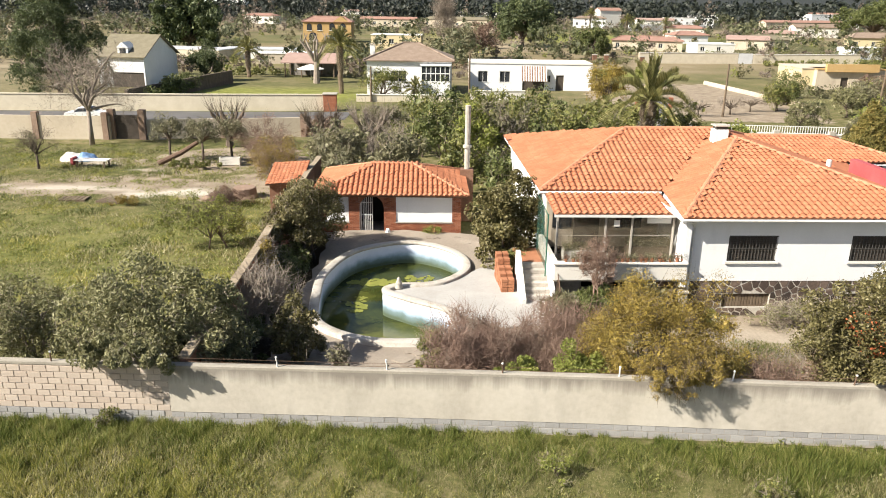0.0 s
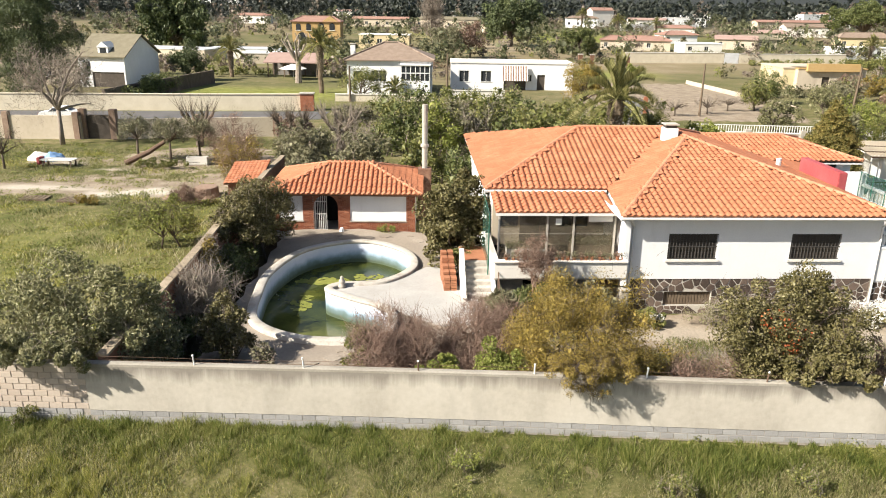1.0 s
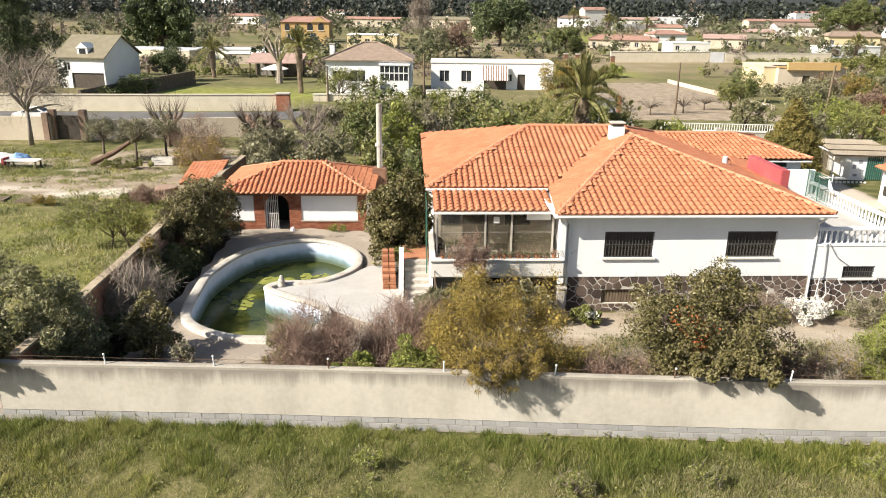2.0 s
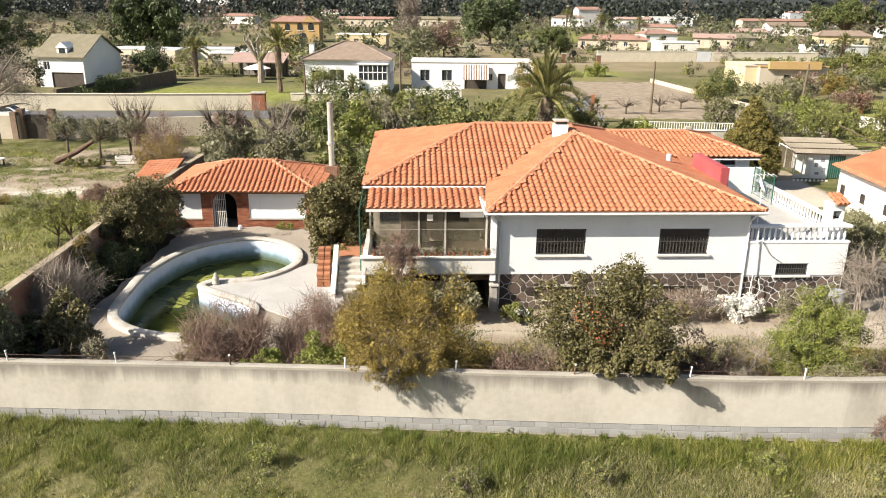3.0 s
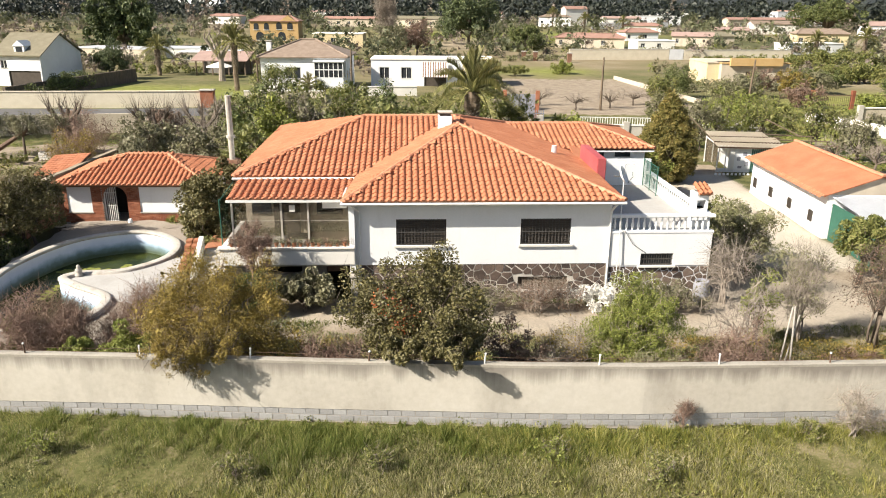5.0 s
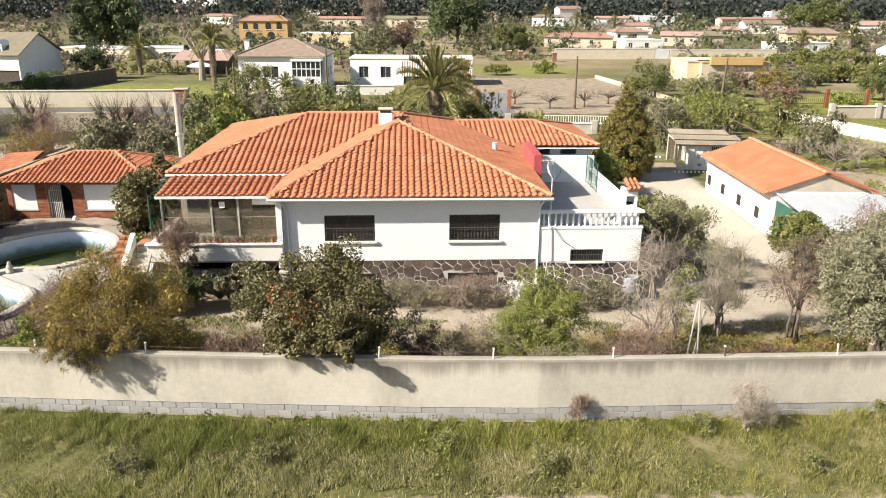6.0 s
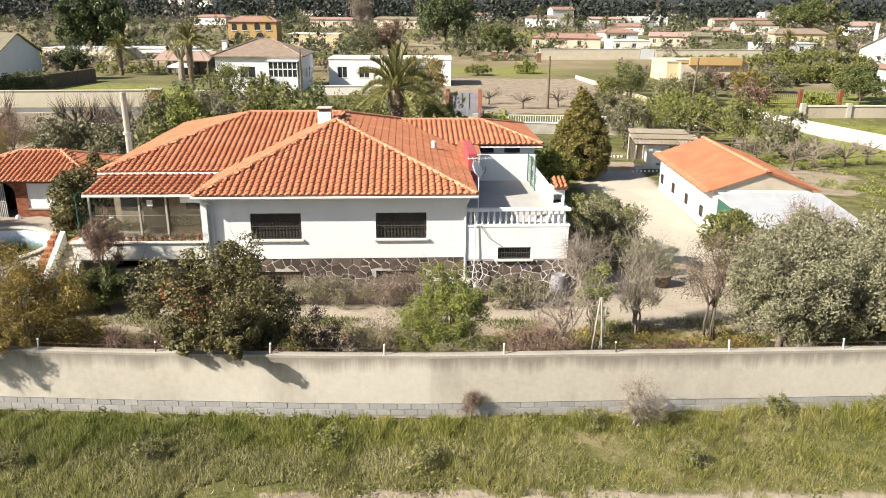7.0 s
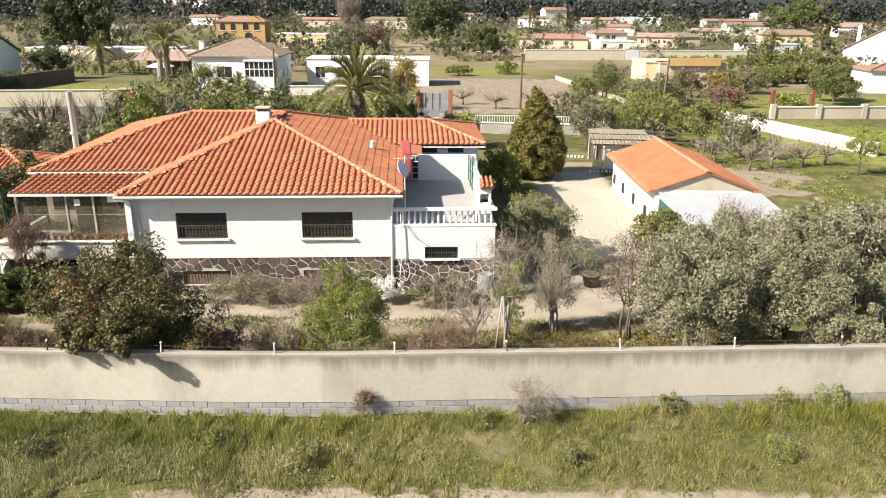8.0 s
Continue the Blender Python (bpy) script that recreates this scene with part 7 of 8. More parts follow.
for x, z, ww in ((1.2, 3.6, 1.5), (4.4, 3.6, 1.5), (8.2, 3.7, 1.7), (11.6, 3.7, 1.7), (1.8, 0.5, 2.4), (8.6, 0.5, 2.4)):
    arc = [(x + ww / 2 - ww / 2 * math.cos(t), z + 1.3 + ww / 2 * math.sin(t)) for t in np.linspace(0, math.pi, 9)]
    w = finish("window", poly(bmesh.new(), [(x, -0.06, z), (x + ww, -0.06, z)] + [(px, -0.06, pz) for px, pz in arc[::-1]], (0, 0.05, 0)), GLASS_DARK, ye, "dark arched window")
    part("window_sill", bx(x - 0.15, x + ww + 0.15, -0.2, -0.01, z - 0.15, z), CREAM, w)
part("gable", poly(bmesh.new(), [(9.2, -0.35, 6.1), (14.6, -0.35, 6.1), (11.9, -0.35, 7.9)], (0, 3.5, 0)), YELLOW, ye, "ochre gable over the front bay")
gable_house("cottage", "low pale yellow house with flat roof", (-26.8, 216, G), 14, 8, 3.6, 0.8, YELLOW_PALE, CREAM, 0, 0, [(1.5, 1.4, 1.4, 1.2), (5, 1.4, 1.4, 1.2), (9, 1.4, 1.4, 1.2)], flat=True)
gable_house("outbuilding", "ochre building with a deep flat roof band", (54.5, 126, G), 13, 9, 3.2, 0, YELLOW_PALE, BEIGE, 2, 0, [(2, 1.0, 1.4, 1.2)], [(6.0, 1.6, 2.2), (10.4, 2.6, 2.3)], flat=True)
part("parapet", bx(1.2, 9.6, -0.6, 0.0, 2.9, 4.1), YELLOW, gable_house("store", "small ochre store beside the flat building", (56.5, 125, G), 11.0, 3.0, 3.2, 0, BEIGE, YELLOW, 2, 0, [], [(4.0, 1.2, 2.0)], flat=True))

# scattered houses of the plain, farther and farther
r = np.random.default_rng(77)
FARH = [
    (58, 424, 13, 6.0, WHITE, GREYROOF), (74, 440, 10, 9.0, CREAM, FARROOF), (44, 226, 15, 3.4, BEIGE, FARROOF), (79.7, 238, 9, 3.6, BEIGE, PINKROOF), (89, 246, 10, 3.2, BEIGE, MOSSROOF), (158, 410, 34, 5.5, BEIGE, FARROOF),
    (121, 246, 12, 4.4, YELLOW_PALE, GREYROOF), (-52, 398, 22, 4.5, BEIGE, FARROOF), (-19, 392, 25, 5, BEIGE, MOSSROOF), (-270, 800, 40, 13, WHITE, PINKROOF), (-95, 240, 12, 4.2, YELLOW_PALE, GREYROOF),
    (-68, 167, 14, 2.6, BEIGE, ZINC), (-53, 170, 13, 2.4, CREAM, ZINC),
]
FARH += [
    (-42, 158, 9, 2.4, BEIGE, WHITE), (100, 200, 12, 3.2, WHITE, CREAM), (142, 340, 14, 5, CREAM, GREYROOF), (185, 330, 12, 5, WHITE, PINKROOF),
    (96, 440, 16, 5, CREAM, PINKROOF), (120, 470, 22, 6, WHITE, CREAM), (205, 470, 26, 8, WHITE, CREAM), (30, 560, 22, 5, CREAM, FARROOF), (150, 620, 40, 6, WHITE, CREAM), (-120, 420, 14, 5, CREAM, FARROOF), (64, 214, 8, 3.0, CREAM, WHITE),
    (-90, 560, 24, 6, CREAM, PINKROOF), (240, 600, 36, 7, WHITE, FARROOF), (12, 330, 10, 3.6, BEIGE, MOSSROOF), (-5, 660, 26, 5, CREAM, CREAM), (72, 268, 9, 3.4, WHITE, FARROOF), (112, 300, 10, 3.4, BEIGE, PINKROOF), (84, 330, 12, 4, CREAM, FARROOF),
]
for i, (x, y, w, h, wm, rm) in enumerate(FARH):
    k = max(2, int(w / 4))
    wins = [] if rm is ZINC else [(0.8 + j * (w * 1.3 - 1.2) / k + r.uniform(-0.3, 0.5), h * 0.28, r.uniform(0.9, 1.6), min(1.3, h * 0.36)) for j in range(k)]
    gable_house("cottage", "distant " + {WHITE: "white", CREAM: "cream", BEIGE: "beige", YELLOW_PALE: "pale yellow", ZINC: "grey"}[wm] + " house with " + {GREYROOF: "a brown roof", MOSSROOF: "a mossy brown roof", PINKROOF: "a faded pink tile roof", FARROOF: "a red tile roof", CREAM: "a flat pale roof", ZINC: "a metal roof", WHITE: "a flat white roof"}[rm],
                (x - w * 0.15, y, G), w * 1.3, r.uniform(6, 9), h * (0.84 if h < 7 else 1), r.uniform(0.9, 1.5), wm, rm, r.uniform(-18, 18), 0.0 if i % 2 else 0.7, wins, flat=rm in (CREAM, ZINC, WHITE), group="houses of the plain")


def wall_line(name, label, pts, h, t, mat, piers=0.0, pier_mat=None, cap=None):
    """A free-standing wall along a few corners, with piers and a cap."""
    e = thing(name, label, "wall", kind="structure")
    for a, b in zip(pts, pts[1:]):
        a, b = Vector((*a, G)), Vector((*b, G))
        d = (b - a).normalized()
        n = Vector((-d.y, d.x, 0)) * t
        part("wall_run", poly(bmesh.new(), [a - Vector((0, 0, 0.1)), b - Vector((0, 0, 0.1)), b + Vector((0, 0, h)), a + Vector((0, 0, h))], n), mat, e)
        if cap:
            part("wall_cap", poly(bmesh.new(), [a + Vector((0, 0, h)) - n * 0.25, b + Vector((0, 0, h)) - n * 0.25, b + Vector((0, 0, h + 0.09)) - n * 0.25, a + Vector((0, 0, h + 0.09)) - n * 0.25], n * 1.5), cap, e)
        if piers:
            L = (b - a).length
            for k in range(int(L / piers) + 1):
                c = a + d * min(L, k * piers) + n * 0.5
                part("pier", bx(c.x - 0.28, c.x + 0.28, c.y - 0.28, c.y + 0.28, G, G + h + 0.35, 0.02), pier_mat or mat, e)
    return e


# back boundary of the left field, with a wooden gate between brick piers
wall_line("wall_back", "long beige back wall with brick piers", [(-29.8, 69.6), (-15.0, 72.8)], 1.85, 0.3, BEIGE, 7.5, BRICK_PALE, None)
wall_line("wall_back", "long beige back wall with brick piers", [(-60, 66.0), (-46, 68.5), (-32.6, 69.0)], 2.2, 0.3, BEIGE, 6.5, BRICK_PALE, None)
wall_line("wall_lane", "pale yellow limewashed wall beyond the lane", [(-60, 86.0), (-31.9, 88.8), (-16.6, 90.8)], 1.9, 0.3, LIMEWALL, 0, None, LIMEWALL)
pr = thing("gate_pier", "broad brick pier with a concrete cap ending the lane wall", "pier", pose(-15.8, 90.9, G, 0, 0, 7))
part("shaft", bx(-0.8, 0.8, -0.5, 0.6, 0, 2.0, 0.02), BRICK, pr)
part("cap", bx(-0.9, 0.9, -0.6, 0.7, 2.0, 2.14, 0.02), CONCRETE, pr)
ASPHALT = surf("worn_asphalt", [(0.3, (0.075, 0.073, 0.074)), (0.7, (0.135, 0.130, 0.128))], 0.5, 14, 0.9, 0.3, world_space=True)
tagged(finish("road", poly(bmesh.new(), [(-64, 79.2, G + 0.03), (-31.5, 81.2, G + 0.03), (-13.0, 84.0, G + 0.03), (-13.0, 90.2, G + 0.03), (-31.5, 88.2, G + 0.03), (-64, 85.2, G + 0.03)], (0, 0, -0.06)), ASPHALT), "narrow worn asphalt lane behind the field", "road", kind="structure")


def parked_car(at, turn, paint):
    """A small saloon: body with bonnet and boot, glazed cabin, four wheels, lights."""
    e = thing("car", "small white car parked in the lane", "car", pose(*at, 0, 0, turn))
    side = [(-2.05, 0.28), (-2.1, 0.62), (-1.95, 0.86), (-1.15, 0.93), (-0.62, 1.36), (0.55, 1.44), (1.25, 1.02), (2.0, 0.86), (2.12, 0.55), (2.08, 0.28)]
    bm = bmesh.new()
    poly(bm, [(x, -0.82 + 0.14 * (z > 1.2), z) for x, z in side], None)
    poly(bm, [(x, 0.82 - 0.14 * (z > 1.2), z) for x, z in side][::-1], None)
    a, b = bm.verts[:] [:len(side)], bm.verts[:][len(side):][::-1]
    for k in range(len(side)):
        bm.faces.new((a[k], a[(k + 1) % len(side)], b[(k + 1) % len(side)], b[k]))
    part("body", bm, paint, e, "white painted body")
    for y in (-0.83, 0.81):
        part("window", poly(bmesh.new(), [(-1.0, y, 0.95), (1.1, y, 1.0), (0.5, y * 0.86, 1.36), (-0.58, y * 0.86, 1.3)], (0, 0.02, 0)), GLASS_DARK, e)
    part("windscreen", poly(bmesh.new(), [(1.22, -0.66, 1.06), (1.22, 0.66, 1.06), (0.62, 0.6, 1.42), (0.62, -0.6, 1.42)], (0.02, 0, 0.02)), GLASS_DARK, e)
    part("rear_window", poly(bmesh.new(), [(-1.14, -0.66, 0.97), (-1.14, 0.66, 0.97), (-0.68, 0.6, 1.33), (-0.68, -0.6, 1.33)], (-0.02, 0, 0.02)), GLASS_DARK, e)
    for x in (-1.3, 1.3):
        for y in (-0.8, 0.8):
            w = part("wheel", tube(bmesh.new(), [(x, y - 0.1, 0.3), (x, y + 0.1, 0.3)], 0.3, 14), IRON, e, "black tyre")
            part("rim", tube(bmesh.new(), [(x, y - 0.11, 0.3), (x, y + 0.11, 0.3)], 0.17, 10), METAL, w)
    for y in (-0.6, 0.6):
        part("headlight", bx(2.06, 2.12, y - 0.16, y + 0.16, 0.6, 0.76, 0.01), METAL, e)
        part("tail_light", bx(-2.1, -2.04, y - 0.14, y + 0.14, 0.62, 0.78, 0.01), REDPAINT, e)


parked_car((-40.6, 80.6, G + 0.03), 6, WHITE)
bm = bx(-32.3, -29.9, 69.6, 69.75, G, 1.35)
gt = thing("gate", "dark brown wooden field gate", "gate")
part("leaf", bm, SHUTTER, gt)
for x in (-32.6, -29.7):
    part("post", bx(x - 0.3, x + 0.3, 69.3, 69.9, G, 1.9), BRICK_PALE, gt)
wall_line("wall_dark", "dark hedge-topped boundary beside the cottage lawn", [(-41.0, 92), (-36.5, 120)], 2.0, 0.4, BARK)
plant("hedge_shrub", "dark clipped hedge beside the cottage", "hedge", (-39.5, 104, G), (1.5, 8, 1.0), 1.3, L_DARK, 8000, 0.3, 120, 60, 0.8, 0.1, 4, BARK)
plant("hedge_shrub", "tall dark clipped hedge block beside the cottage", "hedge", (-41.5, 123, G), (2.6, 2.0, 2.7), 2.9, L_PINE, 9000, 0.28, 121, 60, 0.4, 0.1, 4, BARK)

# right: lane walls, iron fence on pillars, street of the plain
wall_line("wall_lot", "low pale block wall of the empty lot with pillars", [(16.0, 74.5), (22.6, 74.0)], 1.5, 0.25, BEIGE, 3.2, CONCRETE)
wall_line("wall_lot", "low grey wall of the empty lot with railings", [(25.6, 74.0), (44, 73.0)], 1.0, 0.25, CONCRETE, 5.2, CONCRETE, CREAM)
rl = thing("railing", "pale iron railing on the wall of the empty lot", "railing", pose(25.6, 74.1, G + 1.05, 0, 0, -3.1))
for i in range(76):
    part("bar", bx(i * 0.24, i * 0.24 + 0.05, 0, 0.05, 0, 0.68), METAL, rl)
part("rail", bx(0, 18.3, -0.01, 0.06, 0.66, 0.72), METAL, rl)
wall_line("wall_side", "low white wall climbing beside the empty lot", [(40.5, 131), (45.5, 98)], 0.6, 0.3, BEIGE)
wall_line("wall_white", "sunlit whitewashed wall along the lane", [(52.5, 84), (59.5, 64)], 1.2, 0.3, CREAM)
wall_line("wall_fence", "grey wall with pillars below an iron fence", [(59.5, 86), (100, 90)], 1.3, 0.3, BEIGE, 5.4, CONCRETE, CREAM)
wall_line("wall_street", "long beige street wall with a metal gate", [(39.0, 176), (62.5, 180)], 2.3, 0.3, LIMEWALL, 0, None, CREAM)
wall_line("wall_street", "long beige street wall", [(66, 180), (92, 184)], 2.1, 0.3, LIMEWALL, 0, None, CREAM)
gt = thing("gate", "grey metal street gate", "gate", pose(62.6, 180, G))
part("leaf", bx(0, 3.2, 0, 0.1, 0, 2.3), ZINC, gt)
lg = thing("gate", "tall blue-grey metal lane gate between brick piers", "gate", pose(19.5, 84.4, G, 0, 0, -3))
part("leaf", bx(0.2, 3.4, 0.0, 0.08, 0.1, 2.7), PLASTIC, lg)
for x in (0.8, 1.6, 2.4):
    part("rib", bx(x - 0.03, x + 0.03, -0.04, 0.0, 0.12, 2.68), IRON, lg)
for x in (0.0, 3.6):
    part("pier", bx(x - 0.22, x + 0.22, -0.24, 0.24, 0, 3.1, 0.02), BRICK, lg)
pk = thing("picket_fence", "low grey picket fence before the lane gate", "fence", pose(18.3, 77.5, G))
for i in range(20):
    part("picket", bx(i * 0.25, i * 0.25 + 0.1, 0, 0.03, 0.1, 1.85 + 0.05 * (i % 2)), PLASTIC, pk)
for z in (0.5, 1.5):
    part("rail", bx(-0.05, 4.9, 0.03, 0.08, z, z + 0.1), PLASTIC, pk)
wall_line("wall_villa", "low cream wall before the white villa", [(-14.0, 100.0), (-1.0, 101.0)], 0.9, 0.3, LIMEWALL, 0, None, CREAM)
wall_line("wall_villa", "low whitewashed wall before the flat-roofed house", [(0.8, 103.8), (8.6, 104.8)], 1.2, 0.3, CREAM, 0, None, CREAM)
for x, y in ((31.0, 172), (38.0, 168), (28.5, 172.5)):
    p = thing("gate_pier", "red brick gate pier with a cap", "pier", pose(x, y, G), "brick piers")
    part("shaft", bx(-0.45, 0.45, -0.45, 0.45, 0, 1.9, 0.03), BRICK_OLD, p)
    part("cap", bx(-0.55, 0.55, -0.55, 0.55, 1.9, 2.1, 0.03), CONCRETE, p)
# iron railing behind the white lane wall
rl = thing("railing", "rust-brown iron railing between orange posts", "railing", pose(58, 95, G, 0, 0, 2))
bm = bmesh.new()
for i in range(40):
    box(bm, i * 0.25, i * 0.25 + 0.04, 0, 0.04, 0.4, 1.8)
box(bm, 0, 10, -0.01, 0.05, 1.7, 1.78)
box(bm, 0, 10, -0.01, 0.05, 0.5, 0.58)
part("bars", bm, RUST, rl)
for x in (0, 5, 10):
    part("post", bx(x - 0.2, x + 0.2, -0.2, 0.25, 0, 2.3), BRICK, rl)


def pole(x, y, h, lean=0.0):
    e = thing("utility_pole", "weathered wooden utility pole", "pole", pose(x, y, G), "utility poles")
    part("shaft", tube(bmesh.new(), [(0, 0, 0), (lean, 0, h)], [0.15, 0.1], 8), WOOD, e)
    return e


pole(0.9, 96, 6.6)
pole(31.5, 92, 6.2)
pole(47.5, 88, 6.4, 0.3)
pole(-12.0, 100, 4.6)

# white clutter and loose things of the left field
tarp = thing("tarpaulin", "crumpled white and blue tarpaulin heap on the grass", "tarpaulin", pose(-31.2, 59.6, G))
for mt, cx, sx in ((CREAM, -0.3, 1.0), (BLUE, 0.9, 0.9)):
    bm = bmesh.new()
    bmesh.ops.create_icosphere(bm, subdivisions=3, radius=1)
    for v in bm.verts:
        v.co = Vector((cx + v.co.x * sx, v.co.y * 0.8, max(0, v.co.z) * 0.6 * (1 + 0.5 * noise.noise(v.co * 2.5))))
    part("sheet", bm, mt, tarp, "white sheet" if mt is CREAM else "blue-grey sheet")
tb = thing("work_table", "low pale table in the field", "table", pose(-28.6, 57.2, G))
part("tabletop", bx(-1.3, 1.3, -0.5, 0.5, 0.55, 0.62, 0.01), CREAM, tb)
for x in (-1.1, 1.1):
    for y in (-0.4, 0.4):
        part("leg", bx(x - 0.05, x + 0.05, y - 0.05, y + 0.05, 0, 0.55), WOOD, tb)
part("drawer", bx(-1.6, -1.35, -0.4, 0.4, 0.2, 0.75, 0.03), REDPAINT, tb, "red crate")
for x, y, a in ((-25.0, 47.2, 5), (-22.3, 46.9, -10)):
    pt = thing("pallet", "weathered wooden pallet lying on bare earth", "pallet", pose(x, y, G, 0, 0, a), "pallets")
    for i in range(6):
        part("board", bx(-0.9 + i * 0.3, -0.68 + i * 0.3, -0.55, 0.55, 0.1, 0.13), WOOD, pt)
    for y2 in (-0.5, 0.0, 0.5):
        part("bearer", bx(-0.9, 0.84, y2 - 0.05, y2 + 0.05, 0.0, 0.1), WOOD, pt)
cr = thing("crate", "white slatted fruit crate", "crate", pose(-18.2, 58.9, G, 0, 0, 8))
for i in range(3):
    part("slat", bx(-0.8, 0.8, -0.35, -0.32, 0.08 + i * 0.2, 0.22 + i * 0.2), CREAM, cr)
    part("slat", bx(-0.8, 0.8, 0.32, 0.35, 0.08 + i * 0.2, 0.22 + i * 0.2), CREAM, cr)
for x in (-0.78, 0.78):
    part("end_board", bx(x - 0.03, x + 0.03, -0.34, 0.34, 0.0, 0.66), CREAM, cr)
stump = thing("tree_stump", "broad pale sawn tree stump", "stump", pose(-14.1, 48.9, G))
part("trunk_base", lathe(bmesh.new(), [(0.9, 0), (0.8, 0.2), (0.76, 0.66), (0.70, 0.70), (0.05, 0.72)], sides=14), BRICK_PALE, stump)
for i, (x, y, s) in enumerate(((-15.7, 48.0, 0.42), (-15.1, 47.6, 0.34), (-16.3, 47.7, 0.3))):
    b = thing("boulder", "rounded tan field stone beside the stump", "stone", pose(x, y, G), "field stones")
    bm = bmesh.new()
    bmesh.ops.create_icosphere(bm, subdivisions=2, radius=1)
    for v in bm.verts:
        v.co = Vector((v.co.x * s * 1.3, v.co.y * s, (v.co.z * 0.8 + 0.5) * s)) * (1 + 0.25 * noise.noise(v.co * 1.3 + Vector((i, 0, 0))))
    part("stone", bm, BRICK_PALE, b, smooth=True)

plant("dry_bush", "low rust-brown withered bush before the stump", "bush", (-14.6, 46.6, G), (1.5, 0.9, 0.5), 0.6, L_BROWN, 2500, 0.09, 301, 40, 0.5, 0.02, 5, TWIG_RED, 1200, TWIG_RED, 0.4)
plant("weed", "bright yellow-green tuft in the rough field", "weeds", (-20.9, 45.9, G), (0.9, 0.5, 0.35), 0.35, L_GOLD, 1500, 0.09, 302, 24, 0.5, 0.01, 3, BARK)
plant("weed", "low dark green weeds along the bare earth", "weeds", (-20.6, 57.3, G), (2.4, 0.7, 0.35), 0.35, L_MID, 3500, 0.12, 303, 40, 0.5, 0.01, 3, BARK)
# ---- trees behind ----
L_PALM = leafy("palm_fronds", [(0.2, (0.117, 0.123, 0.041)), (0.55, (0.246, 0.234, 0.087)), (0.9, (0.445, 0.398, 0.187))], passing=0.38)
plant("cedar", "tall dark blue-green cedar", "tree", (-51, 95, G), (5.6, 5.0, 8.2), 7.6, L_PINE, 34000, 0.36, 130, 190, 0.2, 0.35, 1, BARK, slim=0.3, cone=0.55, droop=0.5, low=-0.85)
plant("bare_tree", "leafless grey walnut tree", "tree", (-33.2, 66.5, G), (3.9, 3.5, 3.0), 5.3, None, 0, 0.1, 131, 110, 0.4, 0.2, 1, TWIG, 2600, TWIG, 1.2, twig_rad=0.014)
plant("bare_tree", "leafless young tree with grey bark", "tree", (-32.3, 56, G), (1.3, 1.3, 1.1), 2.0, L_GREY, 700, 0.1, 132, 30, 0.4, 0.09, 1, BARK, 500, BARK, 0.6, twig_rad=0.014)
for i, (x, y) in enumerate(((-23.4, 60.0), (-20.6, 59.5), (-18.6, 60.8))):
    plant("olive_tree", "small round grey-green olive tree", "tree", (x, y, G), (1.5, 1.4, 1.0), 2.6, L_OLIVE, 3400, 0.16, 133 + i, 34, 0.4, 0.1, 1, BARK, slim=0.4, group="olives in the field")
lg = thing("fallen_trunk", "leaning dead tree trunk", "log", pose(-22.0, 58.3, G))
part("trunk", tube(bmesh.new(), [(-1.8, 0, 0.15), (0, 0.3, 1.0), (2.2, 0.6, 2.4)], [0.24, 0.2, 0.13], 8), RUST, lg)
def pollard(at, seed, size, shoots, mat):
    """A pollarded tree: stout trunk, crooked arms that end in fists, and a sheaf of long shoots from each."""
    rr = np.random.default_rng(seed)
    e = thing("pollard_tree", "pollarded bare mulberry with knobbly fists and long shoots", "tree", pose(*at))
    bm = bmesh.new()
    tube(bm, [(0, 0, 0), (0.1, 0, 1.0 * size), (0, 0, 1.6 * size)], [0.32 * size, 0.27 * size, 0.26 * size], 9)
    base, tip = [], []
    for a in np.arange(0, 6.2, 1.05) + rr.uniform(0, 1):
        p = [(0, 0, 1.5 * size), (0.7 * size * math.cos(a), 0.6 * size * math.sin(a), 2.0 * size), (1.15 * size * math.cos(a + 0.2), 0.9 * size * math.sin(a + 0.2), 2.55 * size), (1.25 * size * math.cos(a + 0.2), 1.0 * size * math.sin(a + 0.2), 2.75 * size)]
        tube(bm, p, [0.18 * size, 0.13 * size, 0.14 * size, 0.07 * size], 7)
        f = np.array(p[2])
        for k in range(shoots):
            d = np.array([0.5 * math.cos(a), 0.4 * math.sin(a), 1.3]) + rr.normal(0, 0.42, 3)
            base.append(f + rr.normal(0, 0.06, 3))
            tip.append(f + d * rr.uniform(0.7, 1.3) * size)
    part("trunk", bm, BARK, e)
    tagged(raw("shoots", twig_mesh(rr, np.array(base), np.array(tip), np.full(len(base), 0.022 * size)), TWIG_F, mat, e), kind="stuff")


pollard((-20.6, 66.5, G), 4, 1.15, 14, BARK)
pollard((-11.6, 63.5, G), 6, 1.1, 34, BARK)
pollard((-7.6, 64.5, G), 7, 1.15, 34, TWIG)
pw = thing("pollard_tree", "white-barked pollarded plane tree", "tree", pose(-23.6, 122, G))
bm = bmesh.new()
tube(bm, [(0, 0, 0), (0.1, 0, 3.5)], [0.55, 0.4], 9)
for a in np.arange(0, 6.2, 0.8):
    p = [(0, 0, 3.2), (1.4 * math.cos(a), 1.2 * math.sin(a), 5.2), (2.3 * math.cos(a), 2.0 * math.sin(a), 6.6), (2.0 * math.cos(a + 0.3), 1.9 * math.sin(a + 0.3), 7.7)]
    tube(bm, p, [0.26, 0.18, 0.14, 0.06], 7)
part("trunk", bm, TWIG, pw)
